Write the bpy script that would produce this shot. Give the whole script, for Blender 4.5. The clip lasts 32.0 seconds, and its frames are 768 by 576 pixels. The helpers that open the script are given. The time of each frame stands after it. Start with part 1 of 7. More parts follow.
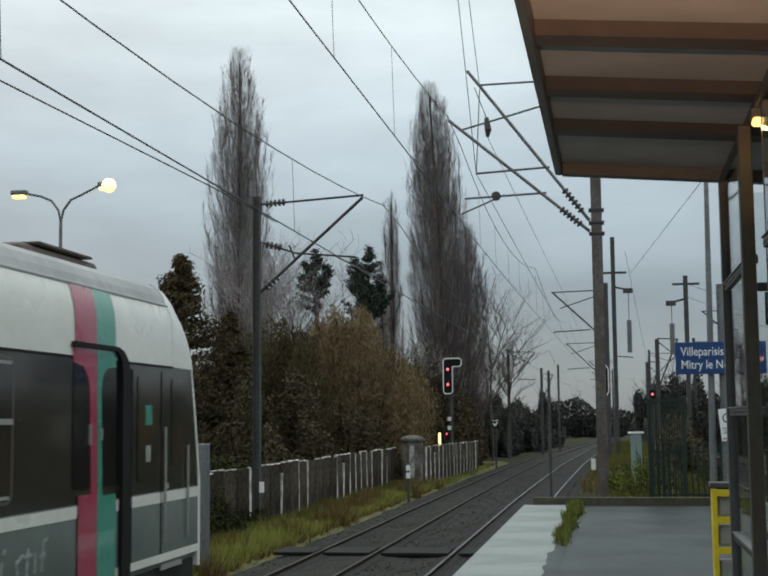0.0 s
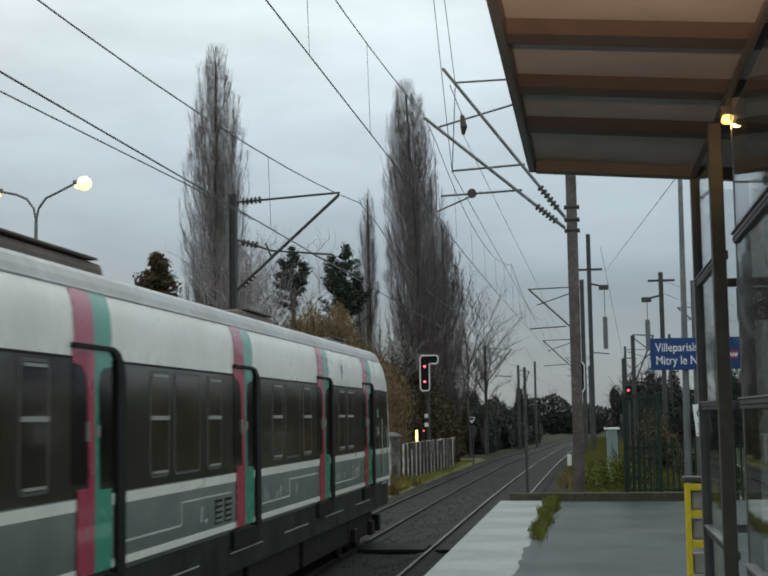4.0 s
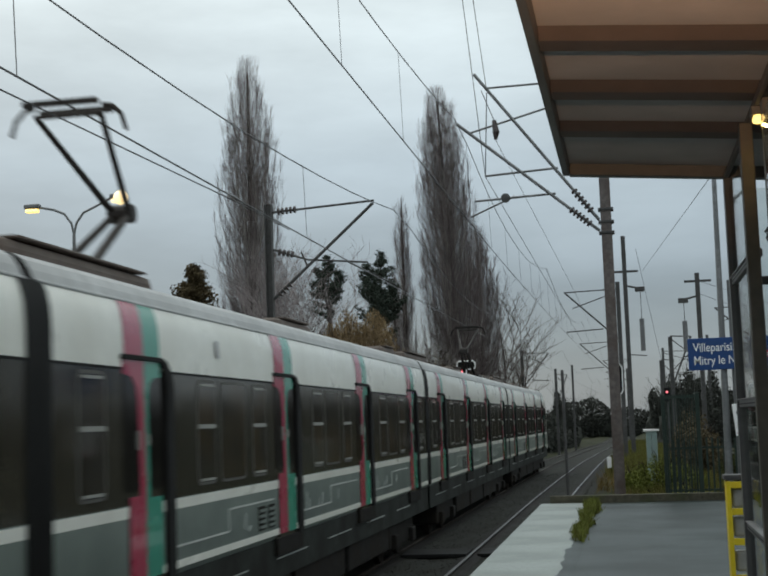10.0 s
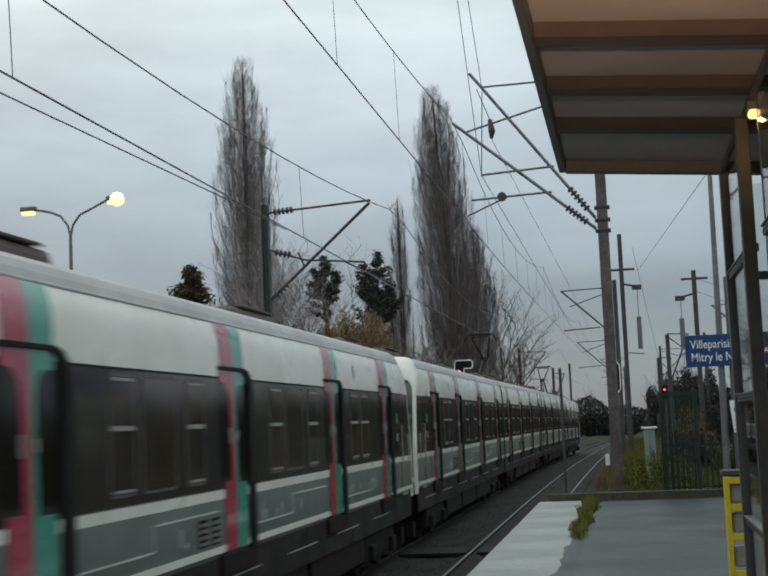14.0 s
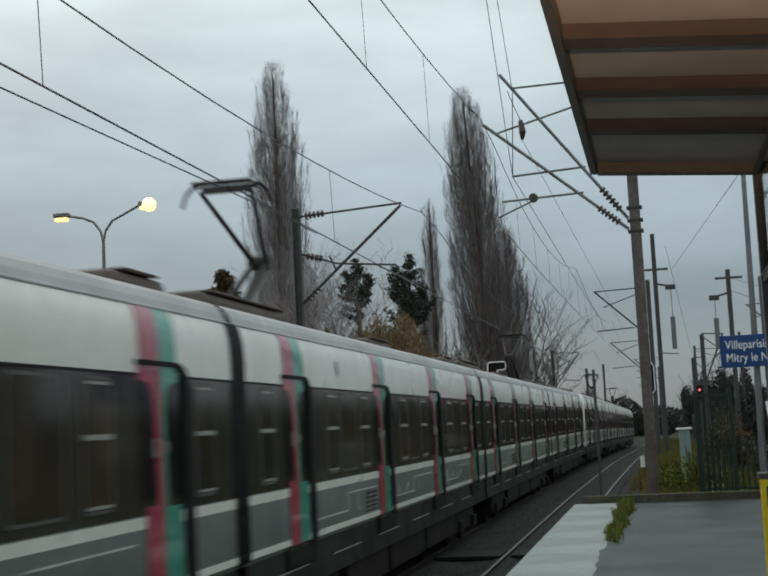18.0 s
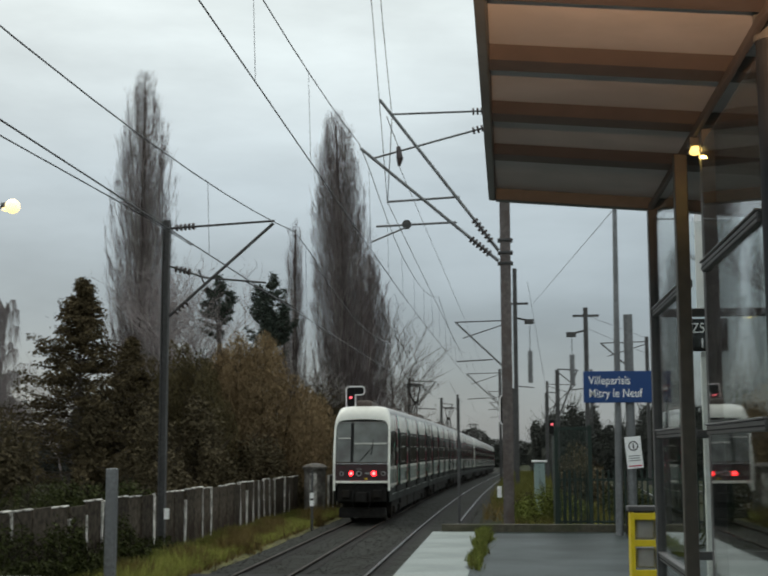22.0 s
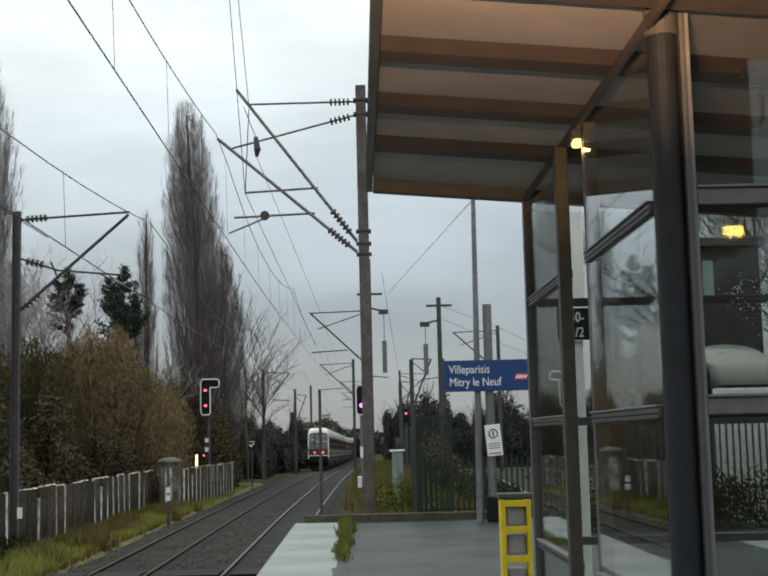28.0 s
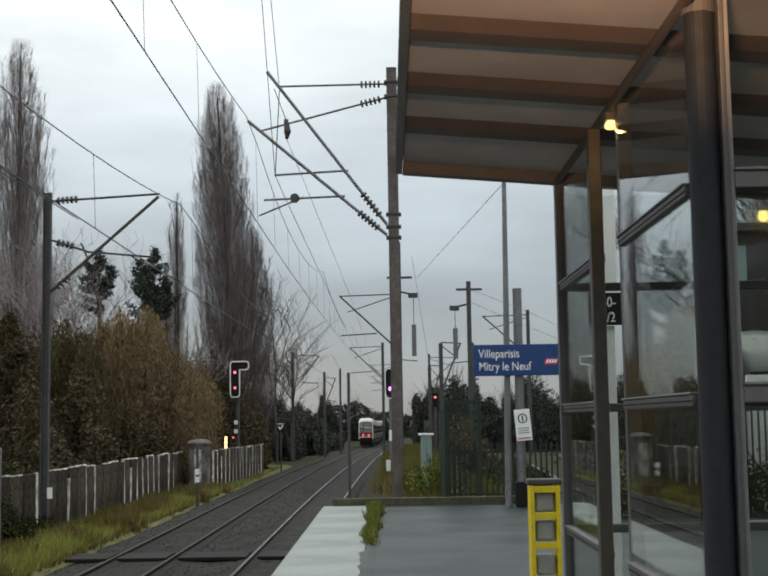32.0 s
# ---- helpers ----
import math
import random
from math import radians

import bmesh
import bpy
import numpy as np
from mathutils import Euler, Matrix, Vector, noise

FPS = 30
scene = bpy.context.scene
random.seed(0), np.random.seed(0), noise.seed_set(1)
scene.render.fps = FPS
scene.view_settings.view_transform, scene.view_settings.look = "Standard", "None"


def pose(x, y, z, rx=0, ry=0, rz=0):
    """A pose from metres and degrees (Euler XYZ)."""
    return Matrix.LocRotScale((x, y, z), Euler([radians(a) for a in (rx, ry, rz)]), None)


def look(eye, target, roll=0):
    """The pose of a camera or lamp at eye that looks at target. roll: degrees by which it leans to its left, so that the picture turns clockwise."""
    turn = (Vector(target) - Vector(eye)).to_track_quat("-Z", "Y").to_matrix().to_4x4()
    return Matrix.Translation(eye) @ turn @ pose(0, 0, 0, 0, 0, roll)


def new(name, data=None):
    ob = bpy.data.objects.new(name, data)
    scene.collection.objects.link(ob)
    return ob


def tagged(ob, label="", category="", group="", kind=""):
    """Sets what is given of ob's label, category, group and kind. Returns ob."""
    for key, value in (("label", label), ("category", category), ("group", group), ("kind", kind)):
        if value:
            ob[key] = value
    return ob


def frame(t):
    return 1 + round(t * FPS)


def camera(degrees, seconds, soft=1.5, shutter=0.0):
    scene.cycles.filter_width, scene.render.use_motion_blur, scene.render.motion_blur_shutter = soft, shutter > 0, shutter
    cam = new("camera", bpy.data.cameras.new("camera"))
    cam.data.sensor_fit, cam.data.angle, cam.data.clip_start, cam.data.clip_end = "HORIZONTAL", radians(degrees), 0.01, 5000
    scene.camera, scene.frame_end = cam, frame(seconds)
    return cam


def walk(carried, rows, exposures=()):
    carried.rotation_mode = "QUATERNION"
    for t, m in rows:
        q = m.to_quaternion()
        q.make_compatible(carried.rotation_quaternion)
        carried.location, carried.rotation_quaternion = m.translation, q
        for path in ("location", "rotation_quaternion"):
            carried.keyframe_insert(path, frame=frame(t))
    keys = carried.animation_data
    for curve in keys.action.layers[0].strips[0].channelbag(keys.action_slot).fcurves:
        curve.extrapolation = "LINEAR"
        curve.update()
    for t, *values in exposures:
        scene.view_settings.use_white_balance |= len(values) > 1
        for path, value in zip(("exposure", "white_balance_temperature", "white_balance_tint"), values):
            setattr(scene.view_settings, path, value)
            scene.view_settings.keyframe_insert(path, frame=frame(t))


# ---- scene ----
cam = camera(32.93, 32.0, soft=2.0, shutter=0.6)
# seconds, place, yaw, tilt, lean of the camera held by hand
CAMERA_ROWS = [
    (0, 0.043, 0.122, 1.957, 9.877, 5.784, -0.564), (0.5, 0.038, 0.103, 1.959, 9.640, 5.763, -0.948), (1, 0.046, 0.070, 1.956, 9.443, 5.706, -1.190),
    (1.5, 0.064, 0.042, 1.940, 9.126, 6.129, -1.424), (2, 0.067, 0.038, 1.939, 8.825, 6.287, -1.387), (2.5, 0.077, 0.119, 1.961, 8.984, 6.116, -1.148),
    (3, 0.043, 0.093, 1.960, 8.867, 5.879, -0.847), (3.5, 0.070, 0.088, 1.952, 8.845, 5.696, -0.826), (5.5, 0.066, -0.041, 1.929, 9.080, 5.644, -1.167),
    (6, 0.070, -0.029, 1.924, 9.087, 5.293, -1.471), (6.5, 0.070, -0.004, 1.931, 9.048, 5.624, -1.562), (7, 0.069, 0.033, 1.931, 9.209, 5.618, -1.489),
    (7.5, 0.077, 0.040, 1.944, 9.534, 6.097, -1.682), (8, 0.070, -0.050, 1.923, 9.247, 6.103, -1.751), (8.5, 0.068, -0.082, 1.910, 9.318, 6.030, -1.983),
    (9, 0.070, -0.069, 1.912, 9.684, 5.661, -1.966), (9.5, 0.075, -0.059, 1.906, 9.834, 5.814, -1.575), (10, 0.067, -0.117, 1.914, 10.400, 6.016, -1.942),
    (10.5, 0.063, -0.105, 1.905, 9.894, 5.902, -2.218), (11, 0.066, -0.051, 1.917, 10.032, 5.975, -2.350), (11.5, 0.060, -0.131, 1.907, 10.013, 5.933, -2.572),
    (12, 0.062, -0.107, 1.908, 10.211, 6.069, -2.427), (12.5, 0.066, -0.077, 1.911, 10.212, 5.889, -2.423), (13, 0.065, -0.096, 1.909, 10.579, 5.817, -2.287),
    (13.5, 0.063, -0.137, 1.890, 10.387, 5.873, -2.282), (15.5, 0.063, -0.055, 1.919, 10.151, 6.416, -2.627), (16, 0.066, -0.014, 1.928, 10.532, 6.105, -2.685),
    (16.5, 0.078, 0.030, 1.934, 10.927, 5.967, -2.603), (17, 0.069, -0.037, 1.920, 11.426, 5.993, -2.530), (17.5, 0.074, -0.020, 1.923, 11.537, 6.101, -2.583),
    (18, 0.067, -0.079, 1.921, 11.685, 6.177, -2.799), (18.5, 0.070, -0.043, 1.926, 11.920, 6.044, -3.062), (19, 0.063, -0.057, 1.924, 11.976, 6.378, -3.391),
    (19.5, 0.067, -0.026, 1.926, 12.077, 6.305, -3.225), (20, 0.046, 0.058, 1.936, 11.343, 6.516, -3.171), (20.5, 0.028, 0.097, 1.945, 9.187, 7.081, -2.605),
    (21, 0.013, 0.110, 1.971, 7.360, 6.148, -1.282), (21.5, -0.085, 0.030, 1.924, 6.002, 4.387, -0.931), (22, -0.252, 0.013, 1.882, 5.393, 7.046, -0.174),
    (22.5, -0.381, -0.048, 1.817, -0.271, 6.928, -1.526), (23, -0.433, -0.024, 1.882, -3.360, 5.432, -2.676), (23.5, -0.464, -0.056, 1.884, -4.959, 6.435, -2.162),
    (24, -0.471, -0.128, 1.873, -4.844, 6.700, -2.451), (24.5, -0.495, -0.061, 1.917, -3.575, 6.392, -1.985), (25, -0.486, 0.035, 1.905, -2.863, 6.352, -1.025),
    (25.5, -0.481, 0.118, 1.905, -2.640, 6.445, -1.015), (27.5, -0.492, 0.041, 1.894, -1.398, 6.481, -1.482), (28, -0.493, 0.052, 1.901, -1.240, 6.551, -1.373),
    (28.5, -0.487, 0.054, 1.893, -1.329, 6.711, -1.588), (29, -0.503, 0.014, 1.893, -1.125, 6.498, -1.715), (29.5, -0.512, -0.002, 1.893, -0.347, 6.232, -1.500),
    (30, -0.512, 0.003, 1.892, -0.159, 6.694, -1.607), (30.5, -0.501, 0.051, 1.900, -0.329, 6.598, -1.629), (31, -0.484, 0.105, 1.908, -0.030, 6.334, -1.258),
    (31.5, -0.477, 0.166, 1.913, 0.085, 5.931, -0.775), (32, -0.484, 0.170, 1.912, 0.100, 5.846, -0.880),
]


def aim(x, y, z, yaw, tilt, lean):
    return pose(x, y, z, 90 + tilt, 0, yaw) @ pose(0, 0, 0, 0, 0, lean)


walk(cam, [(r[0], aim(*r[1:])) for r in CAMERA_ROWS],
     exposures=[(0, 0.14, 6600, 6), (1, 0.1, 6600, 6), (2, -0.14, 6600, 6), (3, 0.14, 6600, 6), (6, 0.18, 6600, 6), (7, 0.16, 6600, 6), (9, 0.06, 6600, 6), (13, 0.06, 6600, 6), (17, -0.08, 6600, 5), (19.2, 0.0, 6600, 5), (20.2, -0.14, 6600, 5), (20.7, -0.08, 6600, 5), (21.0, 0.18, 6650, 5),
                (21.4, 0.26, 6700, 6), (22.1, 0.12, 6850, 7), (23, 0.38, 6950, 10), (25, 0.42, 7000, 10), (28, 0.38, 6900, 9), (29, 0.16, 6700, 7), (30, 0.18, 6700, 7), (31, 0.18, 6650, 7), (32, 0.40, 6950, 10)])

# ---- world and light ----
world = bpy.data.worlds.new("overcast_sky")
scene.world = world
world.use_nodes = True
wn, wl = world.node_tree.nodes, world.node_tree.links
wn.clear()
w_out, w_bg = wn.new("ShaderNodeOutputWorld"), wn.new("ShaderNodeBackground")
w_sky, w_co, w_map = wn.new("ShaderNodeTexSky"), wn.new("ShaderNodeTexCoord"), wn.new("ShaderNodeMapping")
w_noise, w_mix, w_split = wn.new("ShaderNodeTexNoise"), wn.new("ShaderNodeMix"), wn.new("ShaderNodeSeparateXYZ")
w_high, w_cloud, w_mul = wn.new("ShaderNodeValToRGB"), wn.new("ShaderNodeMapRange"), wn.new("ShaderNodeVectorMath")
w_sky.sky_type, w_sky.sun_disc = "NISHITA", False
w_sky.sun_elevation, w_sky.sun_rotation = radians(32), radians(-45)
w_scale = wn.new("ShaderNodeVectorMath")
w_scale.operation, w_scale.inputs[3].default_value = "SCALE", 0.10
w_mul.operation = "SCALE"
w_map.inputs["Scale"].default_value = (1.5, 1.5, 5.0)
w_noise.inputs["Scale"].default_value, w_noise.inputs["Detail"].default_value = 2.2, 6.0
w_noise.inputs["Roughness"].default_value = 0.55
for pos, col in ((0.0, (0.22, 0.255, 0.295)), (0.10, (0.262, 0.31, 0.365)), (0.20, (0.44, 0.51, 0.572)), (0.34, (0.80, 0.88, 0.915)), (1.0, (0.95, 1.0, 1.0))):
    e = w_high.color_ramp.elements[0] if pos == 0 else (w_high.color_ramp.elements[-1] if pos == 1 else w_high.color_ramp.elements.new(pos))
    e.position, e.color = pos, (*col, 1)
w_cloud.inputs[1].default_value, w_cloud.inputs[2].default_value = 0.3, 0.7
w_cloud.inputs[3].default_value, w_cloud.inputs[4].default_value = 0.78, 1.22
w_mix.data_type, w_mix.inputs[0].default_value = "RGBA", 0.88
w_bg.inputs["Strength"].default_value = 1.0
wl.new(w_co.outputs["Generated"], w_map.inputs[0])
wl.new(w_co.outputs["Generated"], w_split.inputs[0])
wl.new(w_split.outputs[2], w_high.inputs[0])
wl.new(w_map.outputs[0], w_noise.inputs["Vector"])
wl.new(w_noise.outputs[0], w_cloud.inputs[0])
wl.new(w_high.outputs[0], w_mul.inputs[0])
wl.new(w_cloud.outputs[0], w_mul.inputs[3])
wl.new(w_sky.outputs[0], w_scale.inputs[0])
wl.new(w_scale.outputs[0], w_mix.inputs[6])
wl.new(w_mul.outputs[0], w_mix.inputs[7])
wl.new(w_mix.outputs[2], w_bg.inputs["Color"])
wl.new(w_bg.outputs[0], w_out.inputs[0])
sun = new("sun", bpy.data.lights.new("sun", "SUN"))
sun.data.energy, sun.data.angle, sun.data.color = 0.5, radians(30), (1.0, 0.96, 0.9)
sun.matrix_world = look((-60, 60, 90), (0, 20, 0))


# ---- materials ----
def mat(name, color, rough=0.6, metal=0.0, vary=0.25, grain=18.0, bump=0.15, stain=None, stain_scale=1.2, spec=0.5, coat=0.0, islands=False, objects=False):
    m = bpy.data.materials.new(name)
    m.use_nodes = True
    n, l = m.node_tree.nodes, m.node_tree.links
    b = n["Principled BSDF"]
    b.inputs["Roughness"].default_value, b.inputs["Metallic"].default_value = rough, metal
    b.inputs["Specular IOR Level"].default_value, b.inputs["Coat Weight"].default_value = spec, coat
    co = n.new("ShaderNodeTexCoord")
    fine, broad = n.new("ShaderNodeTexNoise"), n.new("ShaderNodeTexNoise")
    fine.inputs["Scale"].default_value, fine.inputs["Detail"].default_value = grain, 6
    broad.inputs["Scale"].default_value, broad.inputs["Detail"].default_value = stain_scale, 4
    l.new(co.outputs["Object"], fine.inputs["Vector"])
    l.new(co.outputs["Object"], broad.inputs["Vector"])
    dark = tuple(c * (1 - vary) for c in color)
    lite = tuple(min(1, c * (1 + vary)) for c in color)
    r1 = n.new("ShaderNodeValToRGB")
    r1.color_ramp.elements[0].position, r1.color_ramp.elements[0].color = 0.3, (*dark, 1)
    r1.color_ramp.elements[1].position, r1.color_ramp.elements[1].color = 0.7, (*lite, 1)
    l.new(fine.outputs[0], r1.inputs[0])
    r2 = n.new("ShaderNodeValToRGB")
    r2.color_ramp.elements[0].position, r2.color_ramp.elements[1].position = 0.45, 0.7
    l.new(broad.outputs[0], r2.inputs[0])
    mix = n.new("ShaderNodeMix")
    mix.data_type = "RGBA"
    l.new(r2.outputs[0], mix.inputs[0])
    l.new(r1.outputs[0], mix.inputs[6])
    mix.inputs[7].default_value = (*(stain or tuple(c * (1 - 0.6 * vary) for c in color)), 1)
    last = mix.outputs[2]
    if islands or objects:
        src = n.new("ShaderNodeNewGeometry" if islands else "ShaderNodeObjectInfo")
        hsv, rng = n.new("ShaderNodeHueSaturation"), n.new("ShaderNodeMapRange")
        rng.inputs[3].default_value, rng.inputs[4].default_value = 0.7, 1.3
        l.new(src.outputs["Random Per Island" if islands else "Random"], rng.inputs[0])
        l.new(rng.outputs[0], hsv.inputs["Value"])
        l.new(last, hsv.inputs["Color"])
        last = hsv.outputs[0]
    l.new(last, b.inputs["Base Color"])
    rr = n.new("ShaderNodeMapRange")
    rr.inputs[3].default_value, rr.inputs[4].default_value = max(0.02, rough - 0.12), min(1, rough + 0.12)
    l.new(broad.outputs[0], rr.inputs[0])
    l.new(rr.outputs[0], b.inputs["Roughness"])
    if bump:
        bp = n.new("ShaderNodeBump")
        bp.inputs["Strength"].default_value, bp.inputs["Distance"].default_value = bump, 0.02
        l.new(fine.outputs[0], bp.inputs["Height"])
        l.new(bp.outputs[0], b.inputs["Normal"])
    return m


def glow(name, color, power, base=(0.8, 0.8, 0.8)):
    m = bpy.data.materials.new(name)
    m.use_nodes = True
    b = m.node_tree.nodes["Principled BSDF"]
    b.inputs["Base Color"].default_value = (*base, 1)
    b.inputs["Emission Color"].default_value, b.inputs["Emission Strength"].default_value = (*color, 1), power
    return m


def glass(name, tint, gloss_rough=0.02, specks=0.0):
    """Clear pane; gloss grows towards grazing angles; specks: share of dried rain spots."""
    m = bpy.data.materials.new(name)
    m.use_nodes = True
    n, l = m.node_tree.nodes, m.node_tree.links
    n.remove(n["Principled BSDF"])
    tr, gl, lw, mx = n.new("ShaderNodeBsdfTransparent"), n.new("ShaderNodeBsdfGlossy"), n.new("ShaderNodeLayerWeight"), n.new("ShaderNodeMixShader")
    tr.inputs[0].default_value = (*tint, 1)
    gl.inputs["Roughness"].default_value = gloss_rough
    lw.inputs[0].default_value = 0.5
    pw, ad = n.new("ShaderNodeMath"), n.new("ShaderNodeMath")
    pw.operation, pw.inputs[1].default_value = "POWER", 4.2
    ad.operation, ad.inputs[1].default_value, ad.inputs[2].default_value = "MULTIPLY_ADD", 0.85, 0.045
    l.new(lw.outputs["Facing"], pw.inputs[0])
    l.new(pw.outputs[0], ad.inputs[0])
    nz, bp = n.new("ShaderNodeTexNoise"), n.new("ShaderNodeBump")
    nz.inputs["Scale"].default_value = 1.3
    bp.inputs["Strength"].default_value, bp.inputs["Distance"].default_value = 0.05, 0.02
    l.new(nz.outputs[0], bp.inputs["Height"])
    l.new(bp.outputs[0], gl.inputs["Normal"])
    l.new(ad.outputs[0], mx.inputs[0])
    l.new(tr.outputs[0], mx.inputs[1])
    l.new(gl.outputs[0], mx.inputs[2])
    last = mx
    if specks:
        co, vo, cut, patch, hit, df, mx2 = (n.new("ShaderNodeTexCoord"), n.new("ShaderNodeTexVoronoi"), n.new("ShaderNodeMath"), n.new("ShaderNodeTexNoise"),
                                            n.new("ShaderNodeMath"), n.new("ShaderNodeBsdfDiffuse"), n.new("ShaderNodeMixShader"))
        vo.inputs["Scale"].default_value = 58
        patch.inputs["Scale"].default_value = 1.5
        cut.operation = "MULTIPLY_ADD"
        cut.inputs[1].default_value, cut.inputs[2].default_value = 0.9, -0.9 + 0.6 * specks
        hit.operation = "LESS_THAN"
        df.inputs[0].default_value = (0.75, 0.77, 0.77, 1)
        l.new(co.outputs["Object"], vo.inputs["Vector"])
        l.new(co.outputs["Object"], patch.inputs["Vector"])
        l.new(patch.outputs[0], cut.inputs[0])
        l.new(vo.outputs["Distance"], hit.inputs[0])
        l.new(cut.outputs[0], hit.inputs[1])
        l.new(hit.outputs[0], mx2.inputs[0])
        l.new(mx.outputs[0], mx2.inputs[1])
        l.new(df.outputs[0], mx2.inputs[2])
        last = mx2
    l.new(last.outputs[0], n["Material Output"].inputs[0])
    return m


M_WHITE = mat("white_train_paint", (0.84, 0.84, 0.78), 0.3, vary=0.05, grain=6, bump=0.02, stain=(0.76, 0.755, 0.69), stain_scale=0.8, coat=0.3)
M_ROOF = mat("grey_train_roof", (0.45, 0.46, 0.465), 0.55, vary=0.15, grain=4, bump=0.05, stain=(0.37, 0.38, 0.385), stain_scale=0.6)
M_GREY = mat("grey_train_paint", (0.20, 0.235, 0.215), 0.4, vary=0.08, grain=5, bump=0.02, stain=(0.155, 0.185, 0.17), stain_scale=0.9)
M_RED = mat("raspberry_paint", (0.42, 0.045, 0.095), 0.28, vary=0.08, grain=6, bump=0.02, coat=0.6)
M_GREEN = mat("sea_green_paint", (0.05, 0.32, 0.23), 0.28, vary=0.08, grain=6, bump=0.02, coat=0.6)
M_DOORPANE = mat("black_door_glass", (0.012, 0.010, 0.009), 0.08, vary=0.2, grain=5, bump=0.0)
M_BAND = mat("dark_window_band", (0.044, 0.040, 0.030), 0.10, vary=0.2, grain=5, bump=0.01)
M_PANE = mat("dark_window_glass", (0.034, 0.030, 0.024), 0.06, vary=0.3, grain=2, bump=0.0, stain=(0.075, 0.052, 0.028), stain_scale=1.1, spec=0.6)
M_BLACK = mat("black_rubber", (0.012, 0.012, 0.012), 0.7, vary=0.3, spec=0.2)
M_UNDER = mat("dirty_underframe", (0.017, 0.016, 0.015), 0.75, vary=0.4, grain=9, bump=0.3, stain=(0.024, 0.02, 0.016), spec=0.12)
M_SKIRT = mat("dark_skirt_paint", (0.028, 0.032, 0.029), 0.7, vary=0.25, grain=6, stain=(0.018, 0.018, 0.016), spec=0.15)
M_BAR = mat("pale_window_bar", (0.40, 0.40, 0.37), 0.4, metal=0.3, vary=0.1)
M_SILVER = mat("polished_trim", (0.75, 0.75, 0.75), 0.25, metal=0.9, vary=0.05)
M_FACE = mat("dark_red_front_panel", (0.052, 0.026, 0.028), 0.4, vary=0.2)
M_LAMP_RED = glow("red_tail_light", (1.0, 0.010, 0.018), 7.0, (0.25, 0.01, 0.01))
M_WINFRAME = mat("grey_window_rubber", (0.105, 0.102, 0.092), 0.5, vary=0.15, grain=8, bump=0.02)
M_LAMP_CORE = glow("tail_light_bulb", (1.0, 0.30, 0.28), 2.2, (0.4, 0.05, 0.05))
# base tone lightened to stand in for sky reflected in the windscreen
M_SCREEN = mat("greenish_sky_toned_windscreen", (0.10, 0.112, 0.104), 0.08, vary=0.5, grain=0.9, bump=0.0, stain=(0.045, 0.04, 0.037), stain_scale=0.8, spec=0.6)
M_LINE = mat("white_lining", (0.52, 0.54, 0.52), 0.5, vary=0.25, grain=20, bump=0)
M_MARK = mat("worn_pale_marking", (0.36, 0.39, 0.37), 0.5, vary=0.3, grain=20, bump=0)
M_SPRUCE = mat("brown_green_spruce", (0.085, 0.066, 0.036), 0.85, vary=0.5, bump=0, islands=True, spec=0.12)
M_LAMP_OFF = mat("unlit_lamp_glass", (0.35, 0.33, 0.33), 0.15, vary=0.1, bump=0)
M_PANTO = mat("sooty_pantograph_metal", (0.024, 0.020, 0.018), 0.6, metal=0.3, vary=0.4)
M_RUST = mat("rusty_roof_box", (0.10, 0.078, 0.066), 0.7, vary=0.3, grain=8, stain=(0.08, 0.056, 0.045))
M_STEEL = mat("galvanised_steel", (0.20, 0.205, 0.21), 0.5, metal=0.5, vary=0.25, grain=12)
M_MAST = mat("weathered_mast_steel", (0.135, 0.115, 0.11), 0.7, metal=0.2, vary=0.3, grain=10, stain=(0.10, 0.075, 0.065), stain_scale=2)
M_DKMAST = mat("dark_mast_steel", (0.075, 0.074, 0.074), 0.7, metal=0.2, vary=0.3, grain=10)
M_WIRE = mat("dark_wire", (0.06, 0.062, 0.065), 0.5, metal=0.5, vary=0.2, bump=0)
M_INSUL = mat("brown_glass_insulator", (0.06, 0.045, 0.045), 0.3, vary=0.2)
M_RAIL = mat("rusty_rail_side", (0.034, 0.027, 0.023), 0.8, metal=0.1, vary=0.3, spec=0.15)
M_RAILDULL = mat("dull_rail_head", (0.06, 0.05, 0.043), 0.6, metal=0.3, vary=0.2, spec=0.2)
M_OILY = mat("oily_ballast", (0.013, 0.012, 0.011), 0.8, vary=0.4, grain=9, bump=0.8, stain=(0.018, 0.016, 0.014), spec=0.2)
M_RAILTOP = mat("polished_rail_head", (0.13, 0.13, 0.13), 0.36, metal=0.85, vary=0.2)
M_SLEEPER = mat("grey_concrete_sleeper", (0.042, 0.040, 0.036), 0.9, vary=0.3, grain=10, spec=0.15)
M_BALLAST = mat("dark_ballast", (0.027, 0.0285, 0.025), 0.9, vary=0.4, grain=9, bump=0.9, stain=(0.020, 0.020, 0.016), islands=True, spec=0.2)
M_GROUND = mat("damp_earth", (0.036, 0.036, 0.022), 0.95, vary=0.4, grain=4, bump=0.5, stain=(0.030, 0.042, 0.014), stain_scale=0.15, spec=0.1)
M_ASPHALT = mat("wet_platform_asphalt", (0.027, 0.039, 0.038), 0.45, vary=0.35, grain=40, bump=0.12, stain=(0.014, 0.020, 0.020), stain_scale=0.55, spec=0.22)
